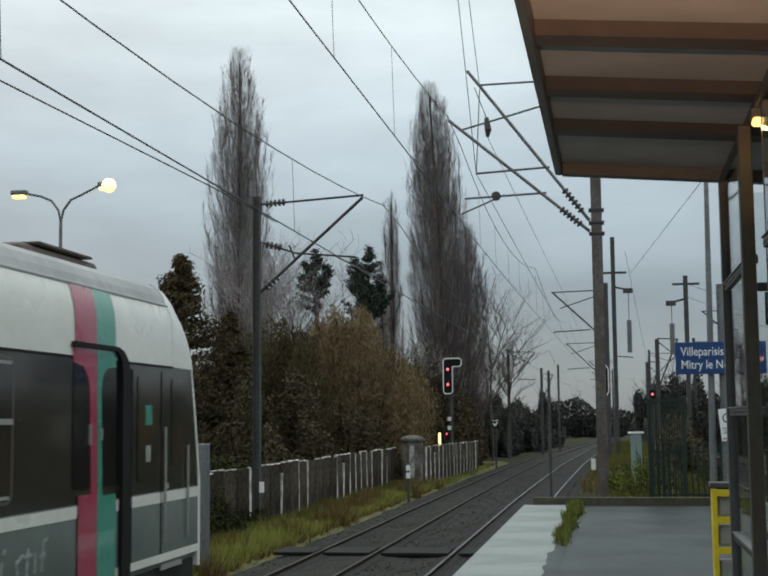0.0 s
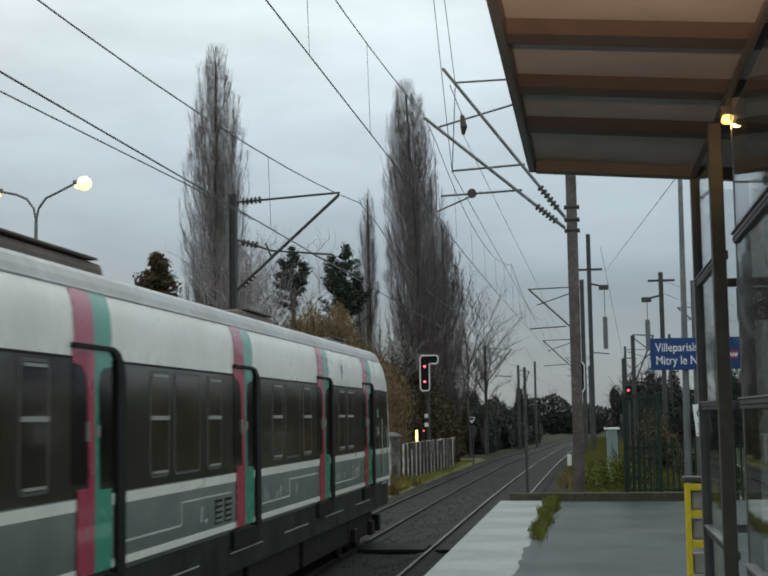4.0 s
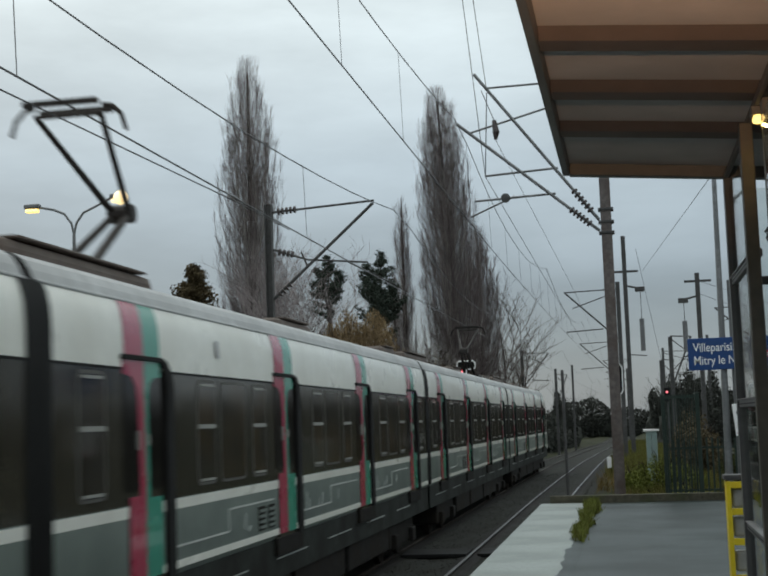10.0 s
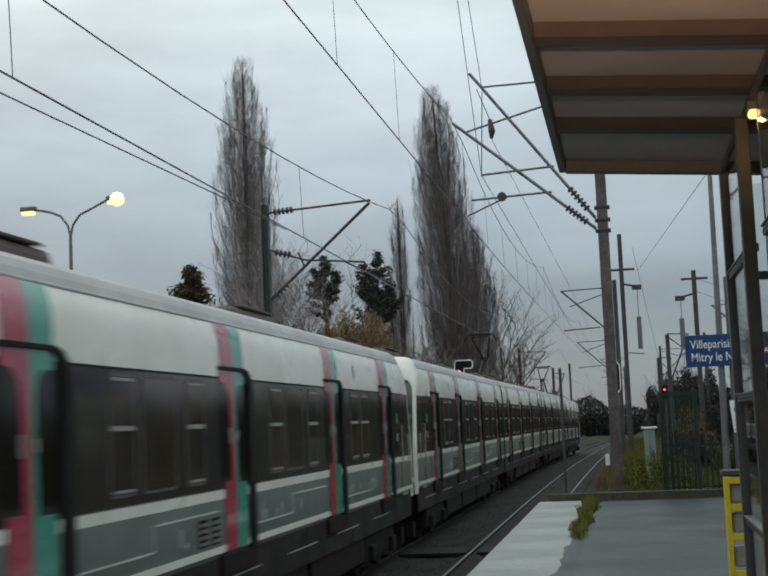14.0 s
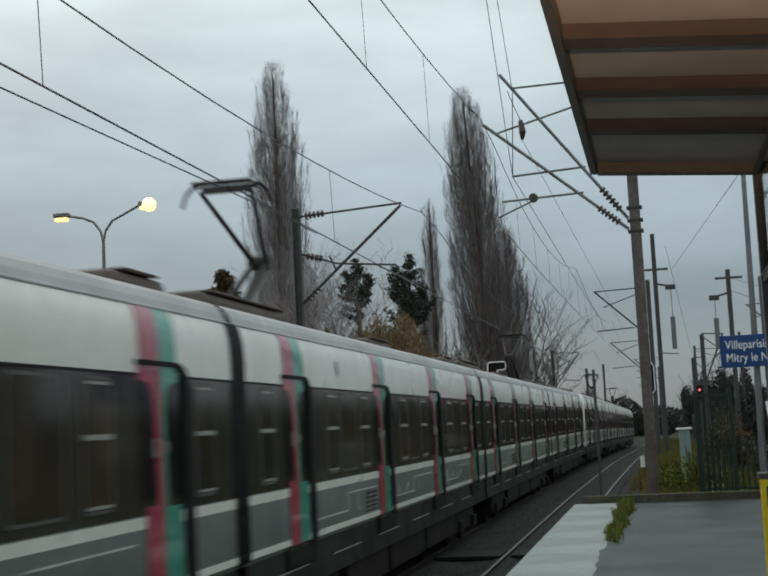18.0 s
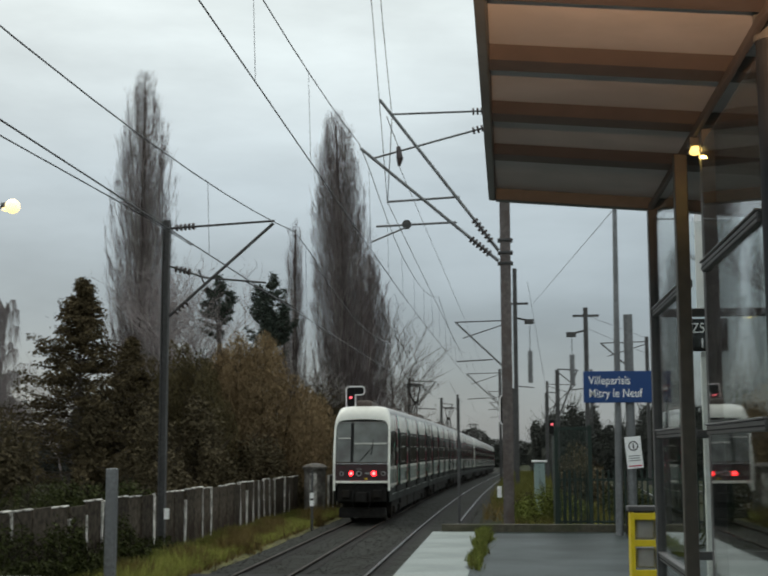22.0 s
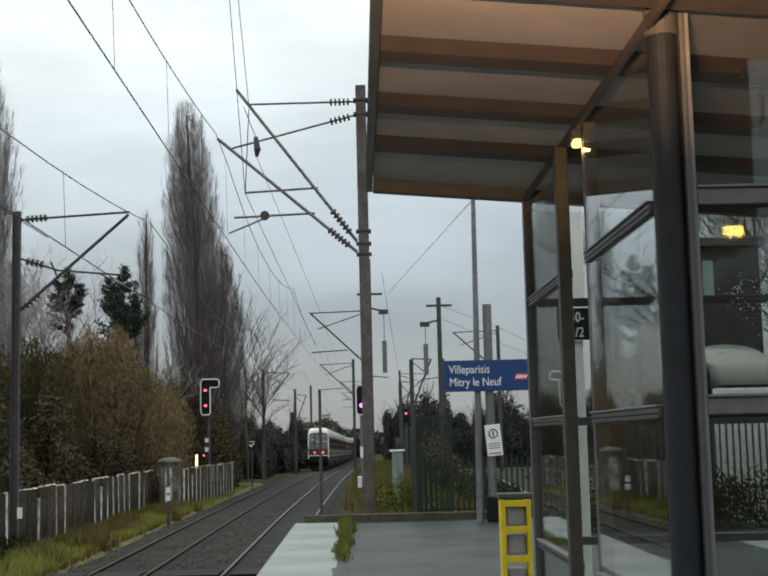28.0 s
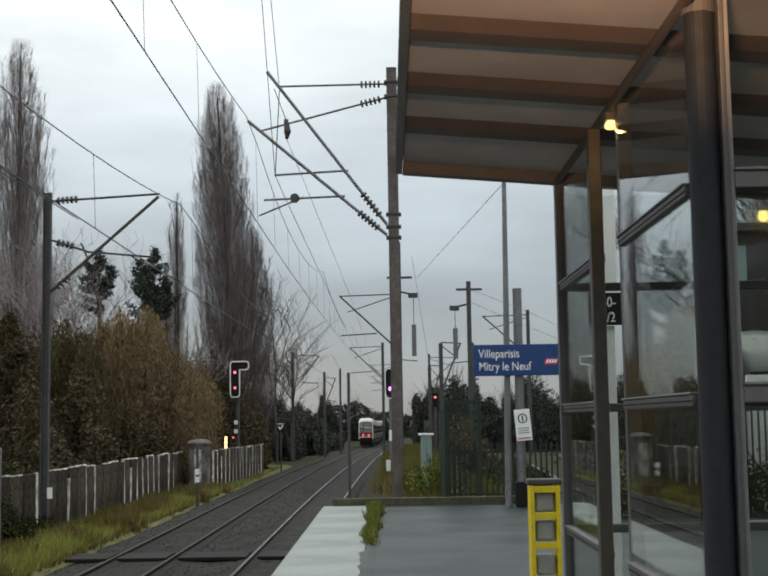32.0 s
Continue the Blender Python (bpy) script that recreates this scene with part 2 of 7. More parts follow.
M_STRIP = mat("pale_concrete_edge", (0.255, 0.29, 0.28), 0.5, vary=0.18, grain=22, bump=0.15, stain=(0.185, 0.215, 0.205), stain_scale=0.7)
M_CONC_PLAIN = mat("grey_concrete", (0.27, 0.27, 0.26), 0.85, vary=0.25, grain=9, bump=0.3, stain=(0.17, 0.17, 0.165))
M_KERB = mat("mossy_dark_kerb", (0.075, 0.068, 0.048), 0.9, vary=0.4, grain=12, bump=0.4, stain=(0.045, 0.05, 0.022), stain_scale=1.5)
M_FRAME = mat("shelter_frame_paint", (0.078, 0.076, 0.076), 0.45, vary=0.15, grain=14, bump=0.03)
M_DKPOST = mat("blue_black_post_paint", (0.020, 0.022, 0.027), 0.6, vary=0.2, grain=14, bump=0.03, spec=0.25)
M_BROWNPOST = mat("brown_post_paint", (0.062, 0.054, 0.042), 0.5, vary=0.2, grain=12, bump=0.03)
M_CANOPY = mat("brown_canopy_panel", (0.40, 0.365, 0.365), 0.5, vary=0.12, grain=3, bump=0.03, stain=(0.34, 0.305, 0.30), stain_scale=0.7)
M_CANOPY_BEAM = mat("brown_canopy_beam", (0.078, 0.060, 0.055), 0.6, vary=0.15, grain=6, bump=0.05)
M_SIGN = mat("blue_sign_enamel", (0.010, 0.052, 0.185), 0.3, vary=0.05, grain=4, bump=0)
M_LETTER = mat("white_sign_letters", (0.9, 0.9, 0.9), 0.4, vary=0.03, bump=0)
M_LOGO = mat("red_sign_patch", (0.5, 0.02, 0.06), 0.4, vary=0.05, bump=0)
M_YELLOW = mat("yellow_box_paint", (0.70, 0.53, 0.02), 0.4, vary=0.1, grain=10, bump=0.03)
M_PLASTIC = mat("grey_bag_plastic", (0.30, 0.30, 0.29), 0.3, vary=0.2, grain=6)
M_GREENFENCE = mat("green_fence_paint", (0.014, 0.03, 0.022), 0.5, vary=0.2)
M_CABINET = mat("pale_green_cabinet", (0.28, 0.37, 0.36), 0.5, vary=0.1, grain=8, bump=0.03)
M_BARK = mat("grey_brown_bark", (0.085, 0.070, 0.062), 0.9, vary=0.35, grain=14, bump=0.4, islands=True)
M_STEM = mat("dark_shrub_stems", (0.035, 0.028, 0.022), 0.9, vary=0.3, bump=0, islands=True, spec=0.12)
M_TWIG = mat("pale_bare_twigs", (0.27, 0.235, 0.235), 0.9, vary=0.3, bump=0, islands=True, spec=0.12)
M_POPTWIG = mat("brown_poplar_twigs", (0.165, 0.135, 0.135), 0.9, vary=0.35, bump=0, islands=True, spec=0.12)
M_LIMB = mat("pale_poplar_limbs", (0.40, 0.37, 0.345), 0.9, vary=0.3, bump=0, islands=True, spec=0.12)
M_BIRCH = mat("pale_birch_bark", (0.22, 0.20, 0.19), 0.9, vary=0.3, grain=8, bump=0.2, islands=True)
M_PINE = mat("dark_pine_needles", (0.058, 0.072, 0.058), 0.8, vary=0.4, bump=0, islands=True, spec=0.12)
M_AUTUMN = mat("rusty_autumn_leaves", (0.2244, 0.1598, 0.0885), 0.8, vary=0.16, bump=0, islands=True, spec=0.12)
M_AUTUMN2 = mat("dull_brown_leaves", (0.105, 0.085, 0.042), 0.85, vary=0.5, bump=0, islands=True, spec=0.12)
M_SHRUB = mat("dark_brown_shrub_leaves", (0.098, 0.079, 0.046), 0.85, vary=0.5, bump=0, islands=True, spec=0.12)
M_HEDGE = mat("dark_ivy_leaves", (0.046, 0.053, 0.017), 0.8, vary=0.5, bump=0, islands=True, spec=0.12)
M_WEED = mat("olive_weeds", (0.135, 0.155, 0.035), 0.85, vary=0.4, bump=0, islands=True, spec=0.12)
M_GRASS = mat("yellow_green_grass", (0.27, 0.28, 0.07), 0.85, vary=0.4, bump=0, islands=True, spec=0.12)
M_GRASS_DRY = mat("dry_brown_grass", (0.17, 0.125, 0.05), 0.9, vary=0.4, bump=0, islands=True, spec=0.12)
M_GRASS_DULL = mat("dull_green_grass", (0.125, 0.125, 0.034), 0.9, vary=0.45, bump=0, islands=True, spec=0.12)
M_FAR = mat("far_wood", (0.046, 0.049, 0.043), 0.9, vary=0.3, bump=0, islands=True, spec=0.12)
M_SODIUM = glow("sodium_lamp_glow", (1.0, 0.72, 0.33), 1.5)
M_SODIUM2 = glow("warm_lamp_glow", (1.0, 0.66, 0.18), 1.7)
M_PILLARLAMP = glow("bright_amber_lamp", (1.0, 0.70, 0.15), 16)
M_SIGRED = glow("red_signal_light", (1.0, 0.012, 0.05), 1.7)
M_SIGVIOLET = glow("violet_signal_light", (0.62, 0.10, 0.85), 1.5)
M_AMBER = glow("amber_marker_light", (1.0, 0.62, 0.20), 3)
M_GLASS = glass("shelter_glass", (0.90, 0.92, 0.91))
M_GLASS_END = glass("shelter_end_glass", (0.83, 0.85, 0.84), specks=0.80)


# ---- mesh helpers ----
def part(name, bm, material, parent=None, label=""):
    me = bpy.data.meshes.new(name)
    bm.to_mesh(me)
    bm.free()
    me.materials.append(material)
    ob = new(name, me)
    if parent:
        ob.parent = parent
    return tagged(ob, label)


def add_box(bm, x0, x1, y0, y1, z0, z1):
    v = [bm.verts.new(p) for p in ((x0, y0, z0), (x1, y0, z0), (x1, y1, z0), (x0, y1, z0), (x0, y0, z1), (x1, y0, z1), (x1, y1, z1), (x0, y1, z1))]
    for f in ((3, 2, 1, 0), (4, 5, 6, 7), (0, 1, 5, 4), (1, 2, 6, 5), (2, 3, 7, 6), (3, 0, 4, 7)):
        bm.faces.new([v[i] for i in f])


def box(x0, x1, y0, y1, z0, z1, bevel=0.0):
    bm = bmesh.new()
    add_box(bm, x0, x1, y0, y1, z0, z1)
    if bevel:
        bmesh.ops.bevel(bm, geom=bm.edges[:], offset=bevel, segments=2, affect="EDGES", profile=0.5)
    return bm


def add_tube(bm, a, b, r0, r1=None, n=8, caps=True):
    a, b = Vector(a), Vector(b)
    r1 = r0 if r1 is None else r1
    d = (b - a).normalized()
    u = d.orthogonal().normalized()
    w = d.cross(u)
    rings = []
    for p, r in ((a, r0), (b, r1)):
        rings.append([bm.verts.new(p + r * (math.cos(2 * math.pi * k / n) * u + math.sin(2 * math.pi * k / n) * w)) for k in range(n)])
    for k in range(n):
        bm.faces.new((rings[0][k], rings[0][(k + 1) % n], rings[1][(k + 1) % n], rings[1][k]))
    if caps and n > 2:
        bm.faces.new(rings[0][::-1])
        bm.faces.new(rings[1])


def tube(a, b, r0, r1=None, n=8):
    bm = bmesh.new()
    add_tube(bm, a, b, r0, r1, n)
    return bm


def path_tube(points, r, n=8):
    bm = bmesh.new()
    for a, b in zip(points, points[1:]):
        add_tube(bm, a, b, r, r, n)
    return bm


def loft(rows, closed=False):
    """A sheet through rows of points."""
    bm = bmesh.new()
    grid = [[bm.verts.new(p) for p in row] for row in rows]
    for a, b in zip(grid, grid[1:]):
        for k in range(len(a) - (0 if closed else 1)):
            j = (k + 1) % len(a)
            bm.faces.new((a[k], a[j], b[j], b[k]))
    return bm


def thing(name, label, category, group="", kind="", at=(0, 0, 0)):
    ob = new(name)
    ob.location = at
    return tagged(ob, label, category, group, kind)


def single(name, bm, material, label, category="", group="", kind=""):
    return tagged(part(name, bm, material), label, category, group, kind)


def soup(verts, faces):
    """A bmesh-free mesh holder for great numbers of small faces."""
    me = bpy.data.meshes.new("soup")
    me.from_pydata(verts, [], faces)
    return me


def soup_part(name, verts, faces, material, parent=None, label=""):
    me = soup(verts, faces)
    me.name = name
    me.materials.append(material)
    ob = new(name, me)
    if parent:
        ob.parent = parent
    return tagged(ob, label)

# ---- the track's plan ----
RAIL_Z, GROUND_Z = -1.10, -1.38
TRACK_A, TRACK_B, HALF_GAUGE = -6.15, -2.98, 0.68


def bend(y):
    """How far the line swings to the right at y."""
    d = max(0.0, y - 45.0)
    return 0.0136 * d * d / (d + 25.0)


def dip(y):
    """How far the land and the line fall away at y."""
    d = min(180.0, max(0.0, y - 80.0))
    return -0.011 * d * d / (d + 30.0)


def line_point(x, y, z=RAIL_Z):
    return Vector((x + bend(y), y, z + dip(y)))


# ---- ground, ballast, rails ----
def ground_sheet():
    rng = random.Random(3)
    xs = [-2500, -600, -200, -120, -80, -60, -48, -40, -34, -28, -24, -20, -17, -14.5, -12.6, -11, -9.6, -8.6, -7.9, -4.5, -1.9, 0, 4, 8, 14, 24, 40, 80, 200, 600, 2500]
    ys = [-2500, -600, -150, -60, -30] + [-15 + 5 * k for k in range(40)] + [190, 210, 240, 280, 340, 420, 600, 1200, 2800]
    rows = []
    for y in ys:
        row = []
        for x in xs:
            z = GROUND_Z + (0.10 * rng.random() if abs(x) < 60 else 0)
            if -12.6 < x < -7.9:
                z += 0.12 + 0.1 * rng.random()
            if x < -12:
                z += min(0.5, 0.02 * (-12 - x))
            if x > -1 and y > 31:
                z += 0.75
            if -8.2 < x < -1.5:
                z = GROUND_Z - 0.05
            row.append((x + (bend(y) if abs(x) < 100 else 0), y, z + dip(y)))
        rows.append(row)
    return single("ground", loft(rows), M_GROUND, "dark damp earth with patches of grass beside the railway", "ground", kind="structure")


ground_sheet()


def ballast_bed():
    ys = [-25 + 2.5 * k for k in range(120)] + [300, 340, 400, 500]
    rng = random.Random(5)
    rows = []
    for y in ys:
        prof = [(-8.15, -1.36), (-7.55, -1.22), (-6.9, -1.2), (-5.4, -1.2), (-4.6, -1.24), (-3.7, -1.2), (-2.3, -1.2), (-1.75, -1.25), (-1.2, -1.38)]
        rows.append([(x + bend(y), y, z + dip(y) + 0.02 * rng.random()) for x, z in prof])
    bed = single("ballast", loft(rows), M_BALLAST, "dark grey ballast under both tracks", "ballast", kind="structure")
    verts, faces = [], []
    for k in range(9000):
        y = 13 + 62 * rng.random() ** 1.6
        x = -7.9 + 6.1 * rng.random()
        s = 0.018 + 0.022 * rng.random()
        c = Vector((x + bend(y), y, -1.205 + 0.012 * rng.random()))
        b = len(verts)
        for dx, dy, dz in ((1, 0, 0), (-0.5, 0.9, 0), (-0.6, -0.8, 0), (0.1, 0.1, 1)):
            verts.append(c + Vector((dx * s * (0.6 + 0.6 * rng.random()), dy * s * (0.6 + 0.6 * rng.random()), dz * s * 0.6)))
        faces += [(b, b + 1, b + 3), (b + 1, b + 2, b + 3), (b + 2, b, b + 3)]
    st = soup_part("ballast_stone", verts, faces, M_BALLAST, bed, "loose dark stones")
    tagged(st, kind="stuff")


ballast_bed()


def verge():
    rng = random.Random(8)
    rows = []
    for k in range(60):
        y = 14 + 1.4 * k
        rows.append([(x + bend(y) + rng.uniform(-0.1, 0.1), y, z + rng.uniform(-0.02, 0.05)) for x, z in ((-8.0, -1.33), (-8.35, -1.24), (-8.8, -1.20), (-9.4, -1.19), (-10.6, -1.17))])
    single("verge", loft(rows), M_VERGE, "grassy yellow-green verge between track and wall", "verge", kind="structure")


M_VERGE = mat("verge_turf", (0.13, 0.125, 0.036), 0.95, vary=0.4, grain=7, bump=0.6, stain=(0.07, 0.06, 0.028), stain_scale=0.9)
verge()


def tracks():
    ys = [-25 + 5 * k for k in range(64)] + [320, 360, 420, 500]
    for name, cx, lab in (("track_far", TRACK_A, "rusty rail of the running line the train uses"), ("track_near", TRACK_B, "worn rail beside the platform")):
        track = thing(name, "railway track with steel rails on concrete sleepers", "track", kind="structure")
        for side in (-1, 1):
            x = cx + side * HALF_GAUGE
            prof = [(-0.065, -0.15), (-0.065, -0.135), (-0.012, -0.11), (-0.012, -0.04), (-0.034, -0.03), (-0.034, -0.006), (0.034, -0.006), (0.034, -0.03), (0.012, -0.04), (0.012, -0.11), (0.065, -0.135), (0.065, -0.15)]
            rail = part("rail", loft([[(x + bend(y) + dx, y, RAIL_Z + dip(y) + dz) for dx, dz in prof] for y in ys]), M_RAIL, track, lab)
            part("rail_head", loft([[(x + bend(y) + dx, y, RAIL_Z + dip(y) + dz) for dx, dz in ((-0.034, -0.004), (-0.026, 0), (0.026, 0), (0.034, -0.004))] for y in ys]), M_RAILTOP if name == "track_near" else M_RAILDULL, rail, "worn running surface")
            rng = random.Random(int(100 * (x + 50)))
            strip = [[(x + bend(y) + dx + rng.uniform(-0.03, 0.03), y, -1.166 + dip(y) + dz) for dx, dz in ((-0.27, -0.02), (-0.16, 0.0), (0.16, 0.0), (0.26, -0.02))] for y in [6 + 1.5 * k for k in range(90)]]
            part("oily_strip", loft(strip), M_OILY, track, "ballast blackened by brake dust and oil")
        me = None
        for k in range(95):
            y = 9 + 0.62 * k
            if me is None:
                bm = box(-1.12, 1.12, -0.11, 0.11, -0.20, -0.115, 0.015)
                sl = part("sleeper", bm, M_SLEEPER, track)
                me = sl.data
            else:
                sl = new("sleeper", me)
                sl.parent = track
            sl.location = (cx + bend(y), y, RAIL_Z)


tracks()


def siding():
    t = thing("track_siding", "pale railed siding beyond the platform end", "track", kind="structure")
    ys = (33, 60, 80, 90, 105, 120, 140, 160, 190, 220)
    for off in (0.0, 1.4, 4.4, 5.8):
        lean = [5.24 + off + 0.0457 * (y - 60) for y in ys]
        part("rail", loft([[(x + dx, y, dz + dip(y)) for dx, dz in ((-0.04, -0.64), (-0.04, -0.5), (0.04, -0.5), (0.04, -0.64))] for x, y in zip(lean, ys)]), M_RAILTOP, t)
    part("bed", loft([[(3.4 + 0.0457 * (y - 33), y, dip(y) - 0.66), (12.6 + 0.0457 * (y - 33), y, dip(y) - 0.66)] for y in ys]), M_BALLAST, t, "dark ballast")


siding()


def crossing_boards():
    """The dark walkway laid between the rails."""
    ob = thing("track_crossing", "black timber walkway laid across the tracks", "crossing", kind="structure")
    for x0, x1 in ((-7.9, -6.95), (-6.72, -5.60), (-5.34, -3.78), (-3.52, -2.44)):
        part("plank", box(x0, x1, 30.2, 31.5, RAIL_Z - 0.09, RAIL_Z - 0.01, 0.01), M_BLACK, ob)


crossing_boards()


# ---- the platforms ----
def platform():
    p = thing("platform", "wet asphalt station platform with a pale concrete edge", "platform", kind="structure")
    part("slab", box(-1.84, 7.5, -14, 29.95, -1.35, -0.06), M_CONC_PLAIN, p, "concrete platform wall")
    part("surface", loft([[(x, y, 0.0 + 0.004 * math.sin(1.7 * x + 0.6 * y)) for x in (-0.86, 0.5, 2, 4, 7.5)] for y in [-14 + 2 * k for k in range(22)] + [29.95]]), M_ASPHALT, p, "dark wet asphalt with dull reflections")
    me = None
    for k in range(18):
        y = -14 + 2.44 * k
        if me is None:
            st = part("edge_slab", box(-1.98, -0.868, 0.002, 2.438, -0.12, 0.012, 0.004), M_STRIP, p, "pale concrete edge slab")
            me = st.data
        else:
            st = tagged(new("edge_slab", me), "pale concrete edge slab")
            st.parent = p
        st.location = (0, y, 0)
    rng = random.Random(17)
    lip = []
    for k in range(150):
        y = 9.0 + 0.14 * k
        lip.append([(-0.90 + 0.05 * math.sin(0.7 * y) * math.sin(2.9 * y) + 0.016 * math.sin(7.1 * y) + rng.uniform(-0.007, 0.007), y, 0.017), (-0.80, y, 0.0175), (-0.70, y, 0.004)])
    part("asphalt_lip", loft(lip), M_ASPHALT, p, "crumbled asphalt edge")
    single("end_kerb", box(-1.78, 3.3, 29.97, 30.2, -0.9, 0.17, 0.015), M_KERB, "low mossy concrete kerb closing the platform end", "kerb", kind="structure")
    far = thing("platform_opposite", "end of the low concrete platform across the tracks", "platform", kind="structure")
    part("slab", box(-13, -7.75, -14, 20.0, -1.5, -0.22, 0.02), M_KERB, far, "dark rust-stained base")
    part("edge_slab", box(-13, -7.45, -14, 20.3, -0.22, -0.10, 0.02), M_STRIP, far, "worn pale platform paving")


platform()

# ---- canopy and glazed shelter ----
def canopy():
    """Built flat, then tipped so that it falls away from the track."""
    c = thing("canopy", "platform canopy with ribbed brown underside", "canopy", kind="structure")
    part("soffit", box(0.06, 4.0, 5.56, 11.18, 0.09, 0.12), M_CANOPY, c, "reddish brown soffit panels")
    part("roof_sheet", box(-0.01, 4.0, 5.5, 11.3, 0.15, 0.2), M_FRAME, c)
    part("edge_trim", box(0.0, 0.058, 5.5, 11.3, 0.0, 0.149, 0.008), M_FRAME, c, "dark grey edge trim")
    part("end_trim", box(0.06, 4.0, 11.185, 11.3, -0.01, 0.148, 0.008), M_FRAME, c, "dark end trim")
    for k in range(4):
        y = 9.50 - 1.20 * k
        bm = bmesh.new()
        ring = [(y - 0.02, 0.088), (y + 0.10, 0.035), (y + 0.30, 0.03), (y + 0.34, 0.088)]
        va = [bm.verts.new((0.06, q, z)) for q, z in ring]
        vb = [bm.verts.new((4.0, q, z)) for q, z in ring]
        for i in range(4):
            bm.faces.new((va[i], va[(i + 1) % 4], vb[(i + 1) % 4], vb[i]))
        part("beam", bm, M_CANOPY_BEAM, c)
    part("gutter_beam", box(1.37, 1.405, 5.56, 11.18, -0.035, 0.028, 0.008), M_CANOPY_BEAM, c)
    c.matrix_basis = Matrix.Translation((-0.39, 0, 4.045)) @ Euler((0, radians(4.8), 0)).to_matrix().to_4x4()


canopy()


M_RAILGREY = mat("weathered_rail_paint", (0.135, 0.125, 0.122), 0.45, vary=0.15, grain=14, bump=0.03)
M_BEAD = mat("pale_frame_bead", (0.17, 0.165, 0.165), 0.4, vary=0.15, grain=14, bump=0.03)


def shelter():
    s = thing("glazed_shelter", "glazed platform shelter with dark grey metal frame", "shelter", kind="structure")
    X, Y0, Y1, XB = 1.0, 6.35, 11.15, 3.3
    for y, dx in ((Y1, 0.0), (8.35, 0.04)):
        part("post", box(X + dx - 0.035, X + dx + 0.05, y - 0.05, y + 0.05, 0, 3.91, 0.008), M_FRAME, s)
    part("round_post", tube((X + 0.066, Y0 + 0.02, 0), (X + 0.066, Y0 + 0.02, 3.93), 0.074, n=24), M_DKPOST, s, "blue-black round steel post")
    part("post_collar", tube((X + 0.066, Y0 + 0.02, 3.865), (X + 0.066, Y0 + 0.02, 4.02), 0.083, n=24), M_FRAME, s)
    part("corner_post", box(X + 0.138, X + 0.168, Y0 - 0.06, Y0 + 0.03, 0, 3.97, 0.008), M_FRAME, s)
    part("corner_bead", box(X + 0.168, X + 0.192, Y0 - 0.045, Y0 + 0.01, 0, 3.97, 0.006), M_BEAD, s, "paler glazing bead")
    part("brown_post", box(X - 0.08, X + 0.01, 8.98, 9.08, 0, 3.9, 0.008), M_BROWNPOST, s, "brown painted steel post")
    for a, b in ((Y0 + 0.1, 8.3), (9.085, Y1 - 0.05)):
        for z in (0.96, 1.96, 2.98):
            rail = part("rail", box(X - 0.02, X + 0.035, a, b, z, z + 0.058, 0.008), M_FRAME, s)
            # paler colour on the lip stands for light on the rail top
            part("lit_edge_lip", box(X - 0.032, X + 0.02, a, b, z + 0.058, z + 0.07, 0.004), M_BEAD, rail, "top lip coloured paler as a lit edge")
            part("rail_groove", box(X - 0.023, X - 0.019, a, b, z + 0.022, z + 0.030), M_BLACK, rail)
        for z0, z1 in ((0.12, 0.96), (1.03, 1.96), (2.03, 2.98), (3.05, 3.8)):
            g = part("pane", box(X + 0.002, X + 0.012, a, b, z0, z1), M_GLASS, s, "clear side pane")
            g.visible_shadow = False
    for z in (0.97, 1.97, 2.995):
        rail = part("end_rail", box(X + 0.19, XB, Y0 - 0.05, Y0 + 0.01, z, z + 0.085, 0.008), M_RAILGREY, s)
        # same pale lip, the lit top edge put into its colour
        part("lit_edge_lip", box(X + 0.19, XB, Y0 - 0.065, Y0 - 0.0, z + 0.085, z + 0.10, 0.004), M_BEAD, rail, "top lip coloured paler as a lit edge")
        part("gasket", box(X + 0.19, XB, Y0 - 0.04, Y0 - 0.005, z - 0.014, z - 0.001), M_BLACK, rail)
    for z0, z1 in ((0.12, 0.96), (1.06, 1.96), (2.06, 2.98), (3.08, 3.97)):
        g = part("end_pane", box(X + 0.19, XB, Y0 - 0.02, Y0 - 0.012, z0, z1), M_GLASS_END, s, "rain-spotted end pane")
        g.visible_shadow = False
    for y in (Y1,):
        for z in (0.96, 1.96, 2.98):
            part("end_rail", box(X + 0.06, XB, y - 0.03, y + 0.03, z, z + 0.07, 0.008), M_FRAME, s)
        for z0, z1 in ((0.12, 0.96), (1.03, 1.96), (2.03, 2.98), (3.05, 3.8)):
            g = part("end_pane", box(X + 0.06, XB, y, y + 0.01, z0, z1), M_GLASS, s)
            g.visible_shadow = False
    part("back_post", box(XB, XB + 0.08, Y0 - 0.05, Y0 + 0.05, 0, 3.97, 0.008), M_FRAME, s)
    part("back_post", box(XB, XB + 0.08, Y1 - 0.05, Y1 + 0.05, 0, 3.97, 0.008), M_FRAME, s)
    return s


shelter()


